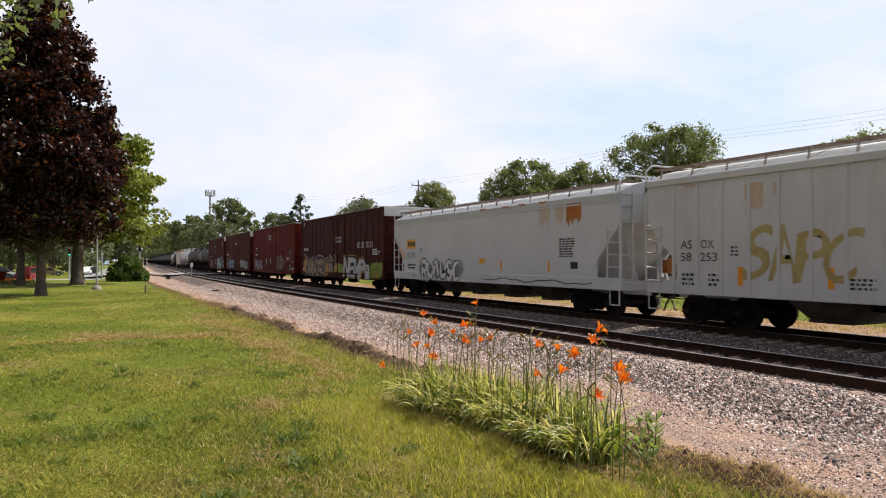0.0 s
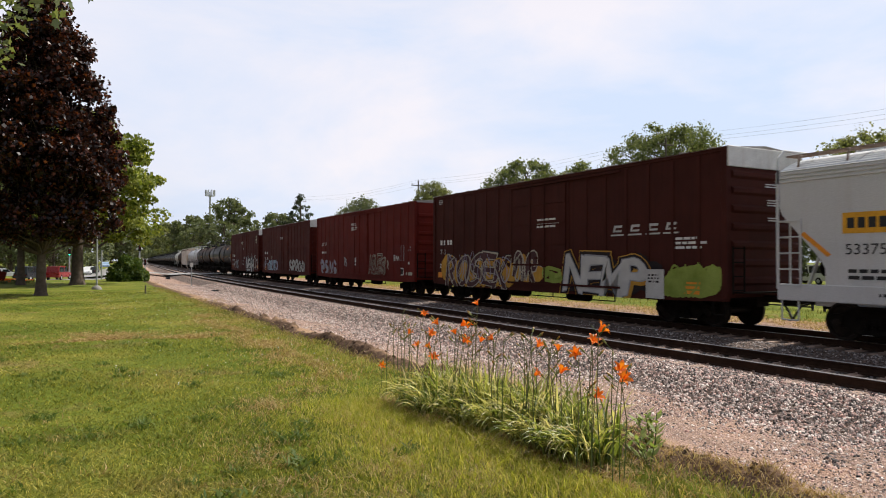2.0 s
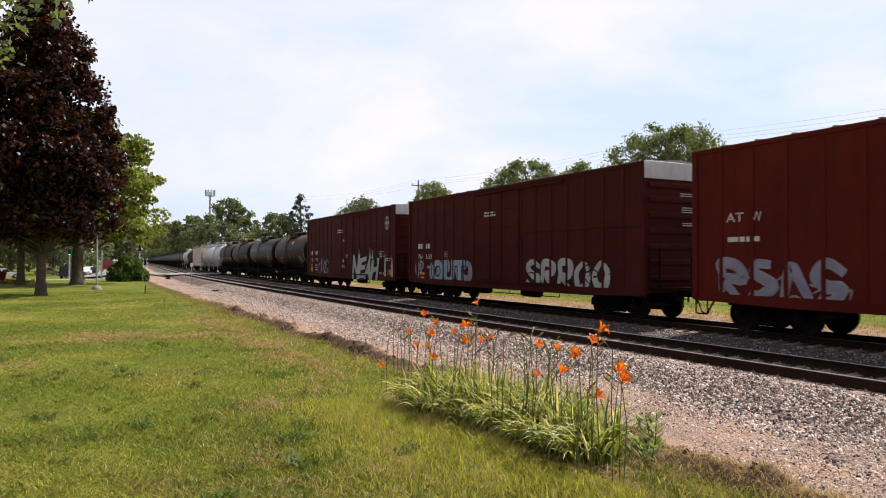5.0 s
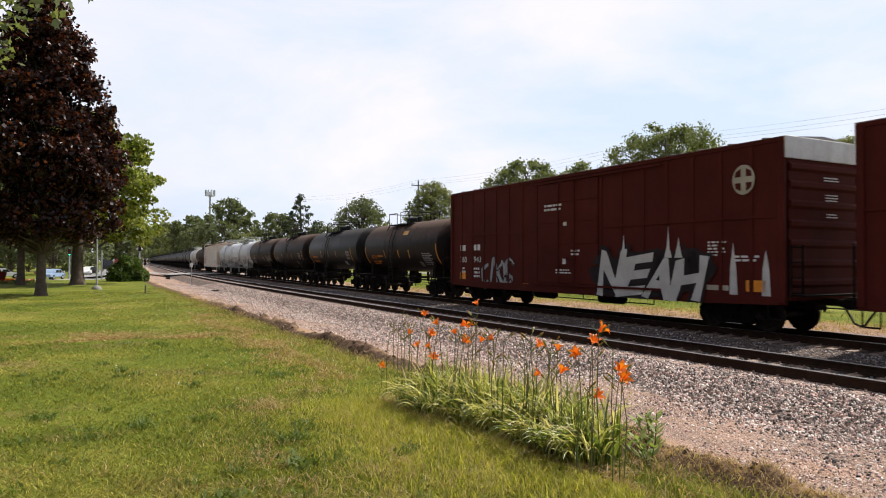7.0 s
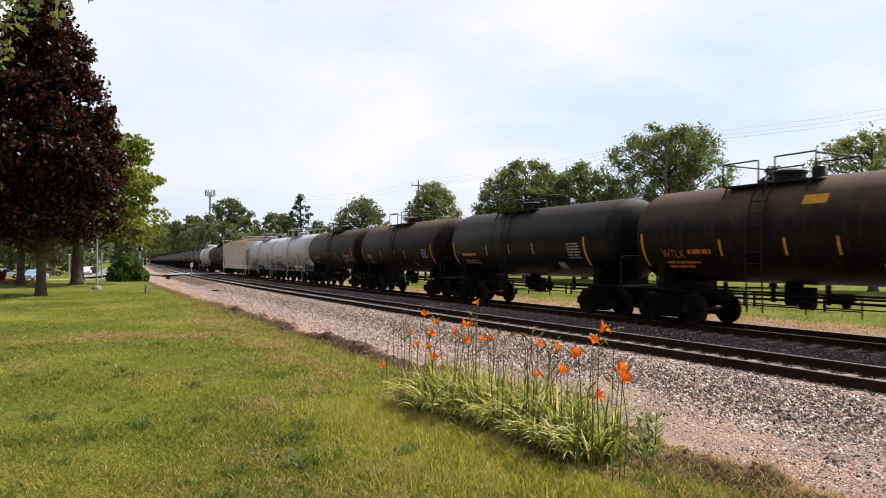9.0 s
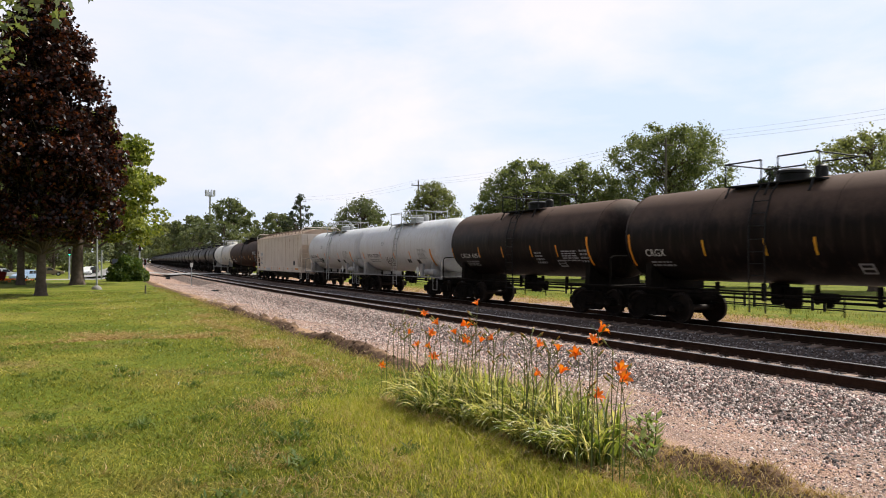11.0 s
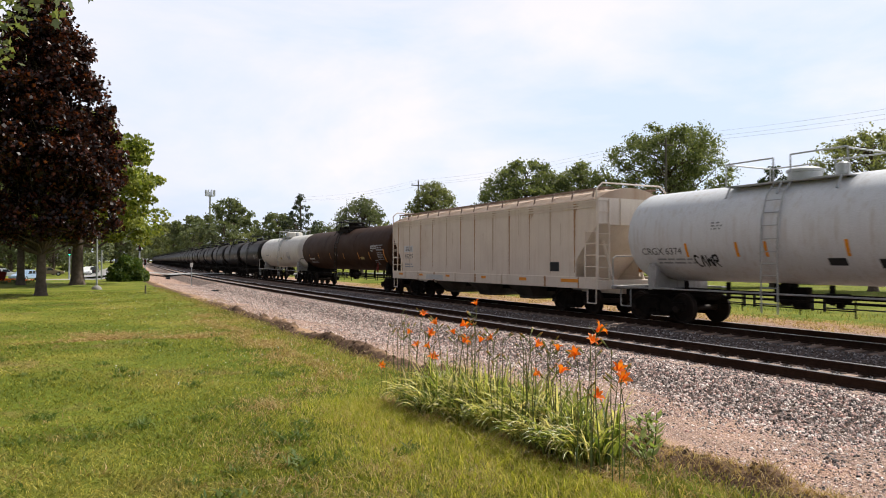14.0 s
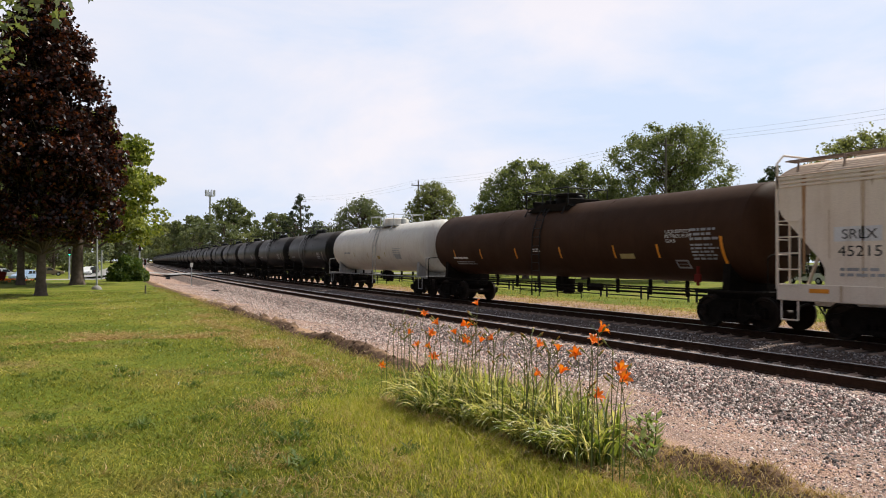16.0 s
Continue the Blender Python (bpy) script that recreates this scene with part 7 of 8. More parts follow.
def build_plain_tank():
    car, skin = make_tank("plain black tank car in a long string", 11.5, "tank_black", turning=False, plat=(0.3, 1.1, True, "black_steel"))
    stripes(car, skin, (5.4, -4.4), "spray_cream", 1.9, 2.6, 0.07)
    stencil(car, 4.4, 2.25, 1.2, 0.2, 1, "spray_grey", skin, 151)
    stencil(car, -3.0, 2.5, 0.9, 0.5, 4, "spray_grey", skin, 152)
    bm = bmesh.new()
    lathe_bm(bm, [(1.414, 1.85), (1.42, 1.86), (1.42, 2.15), (1.414, 2.16)], 44, "y", (0, 0, 2.70))
    part("walkway_guard", bm, M["guard_grey"], car, "pale grey non-skid band")
    return car


M["guard_grey"] = surf("guard_grey", (0.10, 0.10, 0.10), (0.19, 0.19, 0.19), 2, 0.6, 0.05)

# each car with the middle of its body along the line at 0 s, and its length
TRAIN = [(build_rib_hopper(), 7.25, 17.7), (build_smooth_hopper(), 26.35, 18.1), (build_brown(), 45.72, 17.5), (build_red(), 65.3, 17.4), (build_mineral(), 84.55, 17.3), (build_logo(), 103.7, 17.4),
         (build_dusty_tank(True), 119.22, 10.9), (build_black_tank(False), 131.18, 11.7), (build_dusty_tank(False), 143.6, 11.15), (build_black_tank(True), 155.4, 11.35), (build_white_tank(False), 167.73, 11.6),
         (build_white_tank(True), 179.33, 11.4), (build_cream_hopper(), 194.52, 17.15), (build_brown_tank(), 213.28, 18.9), (build_cream_tank(), 231.2, 15.15)]
first_plain = build_plain_tank()
for k in range(34):
    TRAIN.append((first_plain if k == 0 else copy_thing(first_plain, Matrix.Identity(4)), 245.6 + 12.76 * k, 11.7))


# ---- daylilies at the lawn's edge ----
SWAY = [(0, -6), (0.5, -1), (1, -4), (1.5, -1), (2, 2), (2.5, -3), (3, -1), (3.5, 2), (4, 0), (4.6, -2), (5.2, 2), (5.8, -1), (6.5, 0), (7, 3), (7.5, -3), (8, 0), (8.5, 2), (9, 6), (9.6, 1), (10.2, -3),
        (10.8, 2), (11.5, 0), (12, -9), (12.5, -3), (13, -7), (13.5, 6), (14, -6), (14.5, 6), (15, 2), (15.5, 2), (16, 2)]
SWAYING = []


def petal_bm(bm, at, aim, size, rng):
    """Six recurved petals round a throat."""
    q = Vector(aim).to_track_quat("Z", "Y").to_matrix()
    spin = rng.random() * 6
    for k in range(6):
        a = spin + k * math.pi / 3
        wide = 0.30 if k % 2 else 0.20
        rows = []
        for t, r, z in ((0, 0.06, 0), (0.4, 0.26, 0.55), (0.75, 0.66, 0.85), (1.0, 1.0, 0.80)):
            w = wide * math.sin(math.pi * (0.12 + 0.82 * t)) * (0.5 if t == 1 else 1)
            c = Vector((r * math.cos(a), r * math.sin(a), z)) * size
            s = Vector((-math.sin(a), math.cos(a), 0.0)) * w * size
            rows.append((bm.verts.new(Vector(at) + q @ (c - s)), bm.verts.new(Vector(at) + q @ (c + s))))
        for p, n in zip(rows, rows[1:]):
            bm.faces.new((p[0], p[1], n[1], n[0]))


def bud_bm(bm, at, aim, size):
    d = Vector(aim).normalized() * size
    rod_bm(bm, at, Vector(at) + d * 0.6, size * 0.09, 6, size * 0.16)
    rod_bm(bm, Vector(at) + d * 0.6, Vector(at) + d, size * 0.16, 6, size * 0.04)


def make_lily(px, height, depth_x, blooms, seed, label):
    """A scape that stands where the sight line at that tangent meets x = depth_x."""
    rng = np.random.default_rng(seed)
    c, s = math.cos(YAW), math.sin(YAW)
    dx, dy = px * c + s, -px * s + c
    x = depth_x
    y = x * dy / dx
    root = tagged(new("daylily"), label, "daylily", "daylilies")
    lean = rng.normal(size=2) * 0.05
    root.location = (x - lean[0] * height, y - lean[1] * height, 0.0)
    top = Vector((lean[0] * height, lean[1] * height, height))
    bm = bmesh.new()
    mid = top * 0.55 + Vector((*(rng.normal(size=2) * 0.02), 0))
    rod_bm(bm, (0, 0, -0.03), mid, 0.0045, 6, 0.004)
    rod_bm(bm, mid, top, 0.004, 6, 0.003)
    tips = []
    for k in range(2 + blooms):
        a = rng.uniform(0, 6.28)
        st = mid.lerp(top, rng.uniform(0.7, 1.0))
        tip = st + Vector((0.06 * math.cos(a), 0.06 * math.sin(a), rng.uniform(0.02, 0.08)))
        rod_bm(bm, st, tip, 0.0028, 5, 0.0022)
        tips.append((tip, (math.cos(a), math.sin(a), 0.9)))
    part("stem", bm, M["lily_stem"], root)
    for k in range(blooms):
        bm = bmesh.new()
        at, aim = (top, (rng.normal() * 0.6 - 0.1, rng.normal() * 0.6 - 0.2, 0.75)) if k == 0 else tips[k]
        petal_bm(bm, at, aim, 0.064 * rng.uniform(0.85, 1.15), rng)
        part("flower", bm, M["lily_petal"], root, "orange six-petalled flower", True)
    for at, aim in tips[blooms:]:
        bm = bmesh.new()
        bud_bm(bm, at, aim, rng.uniform(0.04, 0.075))
        part("bud", bm, M["lily_bud"], root)
    SWAYING.append((root, height))


M["lily_bud"] = island_mat("lily_bud", [(0.0, (0.12, 0.17, 0.04)), (0.7, (0.22, 0.21, 0.05)), (1.0, (0.45, 0.20, 0.04))], 0.5)


def make_lilies():
    heads = [(845, 541), (750, 560), (775, 575), (760, 594), (723, 592), (815, 577), (828, 582), (806, 592), (820, 606), (850, 606), (873, 602), (740, 614), (762, 617), (766, 637), (950, 614), (987, 620),
             (1022, 627), (1058, 587), (1047, 606), (945, 664), (992, 661), (1052, 702), (1096, 655), (1100, 672), (676, 648)]
    rng = np.random.default_rng(77)
    for i, (x, y) in enumerate(heads):
        px = (x - 784) / 1217.9
        X = 3.5 + rng.uniform(-0.15, 0.15)
        c, s = math.cos(YAW), math.sin(YAW)
        dep = X / (px * c + s)
        make_lily(px, 1.6 - (y - 463.5) / 1217.9 * dep, X, 1, 200 + i, "tall orange daylily in bloom at the lawn edge")
    for i in range(38):
        x = rng.uniform(690, 870) if i % 2 else rng.uniform(870, 1095)
        make_lily((x - 784) / 1217.9, rng.uniform(0.6, 0.95), 3.52 + rng.uniform(-0.2, 0.2), 0, 300 + i, "budding daylily stalk at the lawn edge")
    # arching, keeled strap leaves in tufts
    n = 1700
    ty = np.repeat(np.linspace(4.15, 6.9, 22), 5) + rng.normal(0, 0.07, 110)
    tufts = np.stack([np.array([bed_front(float(q)) for q in ty]) + np.tile(np.linspace(0.14, 0.60, 5), 22) * np.interp(ty, [4.1, 4.8], [0.6, 1.0]) + rng.normal(0, 0.05, 110), ty], -1)
    pick = rng.integers(0, 110, n)
    base = tufts[pick] + rng.normal(0, 0.035, (n, 2))
    L = rng.uniform(0.36, 0.72, n) * np.interp(base[:, 0] - np.interp(base[:, 1], [5.3, 6.6], [3.28, 3.02]), [0.1, 0.45], [0.62, 1.0])
    a = rng.uniform(0, 2 * np.pi, n)
    front = (pick % 5 == 0) | ((pick % 5 == 1) & (rng.random(n) < 0.4))
    a = np.where(front, np.pi + 0.8 * rng.normal(size=n), a)
    d = np.stack([np.cos(a), np.sin(a)], -1)
    lift, bend = rng.uniform(1.2, 1.6, n), np.where(front, rng.uniform(1.5, 3.0, n), rng.uniform(0.3, 2.6, n))
    w = rng.uniform(0.008, 0.0145, n)
    steps, at, hz, rows = 7, np.zeros(n), np.zeros(n), []
    for k in range(steps + 1):
        t = k / steps
        ang = lift - bend * t ** 1.4
        ww = w * (1 - 0.93 * t ** 2.6)
        cx, cy = base[:, 0] + d[:, 0] * at, base[:, 1] + d[:, 1] * at
        lo = np.maximum(hz, 0.02)
        rows += [np.stack([cx - d[:, 1] * ww, cy + d[:, 0] * ww, lo + 0.5 * ww], -1), np.stack([cx, cy, lo - 0.3 * ww], -1), np.stack([cx + d[:, 1] * ww, cy - d[:, 0] * ww, lo + 0.5 * ww], -1)]
        at, hz = at + np.cos(ang) * L / steps, hz + np.sin(ang) * L / steps
    v = np.stack(rows, 1).reshape(-1, 3)
    b = 3 * (steps + 1) * np.arange(n)[:, None]
    f = np.concatenate([b + np.array([[3 * j + i, 3 * j + i + 1, 3 * j + i + 4, 3 * j + i + 3]]) for j in range(steps) for i in (0, 1)], 0)
    tagged(new("daylily_leaves", bulk_mesh("daylily_leaves", v, f, M["lily_leaf"])), "arching green strap leaves of the daylily bed", "foliage", kind="stuff")
    # withered leaves at the foot of the bed
    ry = 3.8 + 3.4 * rng.random(1700)
    r = np.stack([np.array([bed_front(float(q)) for q in ry]) - 0.05 + np.abs(rng.normal(0, 0.16, 1700)), ry, np.zeros(1700)], -1)
    blades("withered_leaves", "withered tan leaves round the daylily bed", "foliage", M["straw"], r, rng.uniform(0.05, 0.17, 1700), np.full(1700, 0.014), 1.8, 12)


make_lilies()


def make_weed(at, height, n, seed, label):
    rng = np.random.default_rng(seed)
    root = tagged(new("weed"), label, "weed")
    root.location = at
    bm = bmesh.new()
    tops = []
    for k in range(4):
        tip = Vector((rng.normal() * 0.10, rng.normal() * 0.10, height * rng.uniform(0.7, 1.05)))
        rod_bm(bm, (0, 0, -0.03), tip, 0.006, 6, 0.003)
        tops.append(tip)
    part("stem", bm, M["lily_stem"], root)
    bm = bmesh.new()
    for i in range(n):
        tip = tops[i % 4]
        t = rng.uniform(0.15, 1.0)
        c = tip * t
        a = rng.uniform(0, 6.28)
        d = Vector((math.cos(a), math.sin(a), rng.uniform(0.3, 0.9))).normalized() * rng.uniform(0.08, 0.15)
        s = Vector((-math.sin(a), math.cos(a), 0)) * 0.019
        vs = [bm.verts.new(c), bm.verts.new(c + d * 0.5 + s), bm.verts.new(c + d), bm.verts.new(c + d * 0.5 - s)]
        bm.faces.new(vs)
    part("leaves", bm, M["weed_leaf"], root)


M["weed_leaf"] = island_mat("weed_leaf", [(0.0, (0.16, 0.22, 0.07)), (0.6, (0.29, 0.36, 0.12)), (1.0, (0.42, 0.46, 0.18))], 0.55, 0.5)
make_weed((4.5, 4.5, -0.16), 0.48, 95, 1, "leafy green weed at the gravel's edge")
make_weed((4.05, 4.1, -0.03), 0.28, 40, 2, "low green weed beside the daylilies")
make_weed((4.95, 3.95, -0.40), 0.12, 24, 3, "small yellowing weed in the gravel")


M["clod"] = surf("clod_earth", (0.11, 0.068, 0.048), (0.30, 0.20, 0.135), 5, 0.95, 0.8, grain=40)


def make_clods():
    """Broken brown earth along the eroded lawn edge."""
    rng = np.random.default_rng(31)
    verts, faces = [], []
    for i in range(420):
        s = 2.8 + 27 * rng.random() ** 1.3
        if i % 4 == 0:
            s, u = rng.normal(4.45, 0.30), rng.normal(4.78, 0.12)
        elif noise.noise((s * 0.45, 1.0, 0)) < -0.15 and rng.random() < 0.7:
            continue
        else:
            u = lawn_edge(s) + rng.normal(0.36, 0.15)
        p = on_line(s, u, ground_z(u - lawn_edge(s) + 4.15) + bank(s, u - lawn_edge(s) + 4.15) + 0.01)
        r = 0.012 + (0.026 if s < 7 else 0.034) * rng.random() ** 2
        b = len(verts)
        q = Euler(rng.uniform(0, 3, 3)).to_matrix()
        for c in ROCK:
            verts.append(p + q @ (Vector(c * rng.uniform(0.5, 1.0, 3)) * r * 0.8))
        faces += [tuple(int(j) + b for j in f) for f in ROCK_F]
    tagged(new("earth_clods", mesh_from("earth_clods", verts, faces, M["clod"])), "crumbled brown earth along the lawn edge", "soil", kind="stuff")


make_clods()

# ---- lawn furniture ----
def make_bush():
    rng = np.random.default_rng(5)
    root = tagged(new("bush"), "dense rounded dark green bush", "bush")
    root.location = (3.45, 58.6, 0)
    bm = bmesh.new()
    for k in range(9):
        a = k * 0.7
        limb(bm, (0.1 * math.cos(a), 0.1 * math.sin(a), -0.05), (0.9 * math.cos(a), 0.9 * math.sin(a), 1.1), 0.05, 0.015, 0.05, rng, 5)
    part("branches", bm, M["bark"], root)
    n = 7000
    d = rng.normal(size=(n, 3))
    d /= np.linalg.norm(d, axis=1)[:, None]
    d[:, 2] = np.abs(d[:, 2])
    lump = np.array([1 + 0.22 * noise.noise((q[0] * 2.2, q[1] * 2.2, q[2] * 2.2)) for q in d])
    pos = d * np.array([1.42, 1.42, 1.85]) * (lump * rng.uniform(0.78, 1.03, n))[:, None]
    part("foliage", leaf_mesh("foliage", pos, 0.16 * rng.uniform(0.6, 1.4, n), M["bush_leaf"], rng), None, root)


make_bush()


def make_flagpole():
    root = tagged(new("steel_pole"), "slim grey steel pole on a domed concrete base", "pole")
    root.location = (0.93, 42.0, 0)
    bm = bmesh.new()
    lathe_bm(bm, [(0.05, -0.05), (0.05, 2.0), (0.04, 4.1), (0.02, 4.12)], 10, "z")
    part("shaft", bm, M["pole_grey"], root, "", True)
    bm = bmesh.new()
    lathe_bm(bm, [(0.26, -0.06), (0.26, 0.06), (0.2, 0.16), (0.1, 0.22), (0.04, 0.24)], 18, "z")
    part("base", bm, M["concrete"], root, "domed concrete base", True)


make_flagpole()


def make_stake(name, label, at, h, w, plate=None):
    root = tagged(new(name), label, "post")
    root.location = at
    bm = bmesh.new()
    box_bm(bm, -w, w, -w, w, -0.15, h, w * 0.3)
    part("stake", bm, M["pole_wood"] if not plate else M["pole_grey"], root)
    if plate:
        bm = bmesh.new()
        box_bm(bm, -0.11, 0.11, -0.03, 0.0, h - 0.34, h, 0.01)
        part("plate", bm, M["white"], root, "white marker plate").matrix_basis = pose(0, -w, 0, 0, 0, -10)


make_stake("wooden_stake", "short weathered wooden stake in the lawn", (2.85, 35.4, 0), 0.42, 0.03)
make_stake("marker_post", "white-plated marker post beside the track", (8.6, 62.0, -0.55), 1.95, 0.035, True)


def make_drain(at, label):
    root = tagged(new("drain_pipe"), label, "drain")
    root.matrix_basis = pose(*at, 0, 0, 20)
    bm = bmesh.new()
    lathe_bm(bm, [(0.13, -0.32), (0.15, -0.32), (0.15, 0.32), (0.13, 0.32), (0.12, 0.2)], 14, "y", (0, 0, 0.12))
    part("pipe", bm, M["black_steel"], root, "", True)


make_drain((9.5, 87.5, -0.62), "short black drain pipe lying in the gravel")
make_drain((8.85, 52.0, -0.78), "half-buried black drain cover in the gravel")


def make_flower_bed():
    rng = np.random.default_rng(15)
    root = tagged(new("flower_bed"), "low bed of orange flowers on the lawn", "flower bed")
    root.location = (-4.4, 56.0, 0)
    n = 900
    pos = np.stack([rng.normal(0, 0.8, n), rng.normal(0, 0.5, n), rng.uniform(0.02, 0.22, n)], -1)
    part("foliage", leaf_mesh("foliage", pos, np.full(n, 0.16), M["leaf_green"], rng), None, root)
    n = 500
    pos = np.stack([rng.normal(0, 0.75, n), rng.normal(0, 0.5, n), rng.uniform(0.12, 0.3, n)], -1)
    part("blossom", leaf_mesh("blossom", pos, np.full(n, 0.12), M["lily_petal"], rng), None, root)
    sign = tagged(new("lawn_sign"), "small red leaning sign beside the flower bed", "sign")
    sign.matrix_basis = pose(-4.7, 55.2, 0, 0, 12, 0)
    bm = bmesh.new()
    box_bm(bm, -0.3, 0.3, -0.03, 0.03, 0.25, 0.85, 0.01)
    part("board", bm, M["red_paint"], sign)
    bm = bmesh.new()
    box_bm(bm, -0.04, 0.04, -0.02, 0.02, -0.1, 0.3)
    part("leg", bm, M["pole_wood"], sign)


make_flower_bed()


# ---- street and level crossing ----
def make_road():
    verts, faces = [], []
    us = [-150, -60, -30, -16, -10, -6, -3, 0, 2, 4, 6, 8, 9.5, 10.6, 13.4, 14.6, 15.8, 18.6, 20, 22, 26, 34, 60]
    for u in us:
        for s in (101.0, 112.0):
            p = on_line(s, u)
            if u < 9:
                z = 0.03 + max(street_z(s, u), -1.2) + min(0.0, ground_z(max(u, -5)) * 0.35)
            else:
                z = RAIL_Z - 0.02 if 10 < u < 19.5 else RAIL_Z - 0.12
            verts.append((p.x, p.y, z))
    for i in range(len(us) - 1):
        faces.append((2 * i, 2 * i + 2, 2 * i + 3, 2 * i + 1))
    tagged(new("road", mesh_from("road", verts, faces, M["asphalt"])), "pale worn asphalt road over the level crossing", "road", kind="structure")
    v = []
    for s in (111.0, 150.0, 220.0, 420.0):
        for u in (-3.5, 4.5):
            p = on_line(s, u)
            v.append((p.x, p.y, street_z(s, u) + 0.05))
    tagged(new("side_road", mesh_from("side_road", v, [(0, 1, 3, 2), (2, 3, 5, 4), (4, 5, 7, 6)], M["asphalt"])), "pale asphalt street running away from the crossing", "road", kind="structure")


make_road()


def make_signal(at, h, label, lamp):
    root = tagged(new("traffic_signal" if lamp else "crossing_signal"), label, "signal")
    root.location = at
    bm = bmesh.new()
    lathe_bm(bm, [(0.14, -0.1), (0.12, 0.3), (0.09, h)], 10, "z")
    part("mast", bm, M["pole_grey"], root)
    bm = bmesh.new()
    box_bm(bm, -0.18, 0.18, -0.28, -0.06, h - 1.1, h - 0.1, 0.03)
    part("signal_head", bm, M["black_steel"], root)
    for k in range(3 if lamp else 2):
        bm = bmesh.new()
        lathe_bm(bm, [(0.02, -0.30), (0.1, -0.295), (0.1, -0.27)], 12, "y", (0, 0, h - 0.3 - 0.3 * k))
        part("lens", bm, M["green_lamp"] if lamp and k == 2 else M["red_paint"], root, "lit green lens" if lamp and k == 2 else "")
    if not lamp:
        for sg in (-1, 1):
            bm = bmesh.new()
            box_bm(bm, -0.6, 0.6, -0.12, -0.09, -0.1, 0.1, 0.01, Matrix.Translation((0, 0, h - 0.4)) @ Matrix.Rotation(sg * 0.8, 4, "Y"))
            part("crossbuck_blade", bm, M["white"], root)


def glow_mat(name, col, k):
    m, nt, b = nodes_of(name)
    b.inputs["Base Color"].default_value = (*col, 1)
    b.inputs["Emission Color"].default_value = (*col, 1)
    b.inputs["Emission Strength"].default_value = k
    return m


M["green_lamp"] = glow_mat("green_lamp", (0.05, 0.9, 0.45), 3.0)
make_signal(place((123 - 784) / 1218, 98, -1.1), 4.4, "grey traffic signal showing green", True)
make_signal(place((247 - 784) / 1218, 100, -0.6), 4.6, "white railway crossing signal with crossbuck", False)
make_signal(place((257 - 784) / 1218, 116, -0.6), 2.5, "white railway crossing signal with crossbuck", False)
sp = tagged(new("street_pole"), "grey steel street pole beyond the lawn", "pole")
sp.location = place((180 - 784) / 1218, 90, -1.1)
bm = bmesh.new()
lathe_bm(bm, [(0.11, -0.1), (0.1, 0.5), (0.08, 4.0)], 12, "z")
part("shaft", bm, M["pole_grey"], sp)

# ---- vehicles on the street ----
M["car_red"] = surf("red_car_paint", (0.22, 0.012, 0.012), (0.26, 0.016, 0.014), 2, 0.3, 0, spec=0.5)
M["car_white"] = surf("white_car_paint", (0.62, 0.62, 0.61), (0.68, 0.68, 0.67), 2, 0.3, 0, spec=0.5)
M["car_blue"] = surf("pale_blue_car_paint", (0.24, 0.34, 0.48), (0.28, 0.38, 0.52), 2, 0.3, 0, spec=0.5)
M["car_dark"] = surf("dark_car_paint", (0.02, 0.022, 0.026), (0.03, 0.032, 0.036), 2, 0.3, 0, spec=0.5)
M["car_tan"] = surf("tan_car_paint", (0.22, 0.16, 0.10), (0.26, 0.19, 0.12), 2, 0.3, 0, spec=0.5)
M["glass"] = surf("tinted_glass", (0.012, 0.016, 0.018), (0.02, 0.025, 0.028), 2, 0.12, 0, spec=0.6)
M["tyre"] = surf("tyre_rubber", (0.015, 0.015, 0.015), (0.025, 0.025, 0.025), 8, 0.9, 0.2)


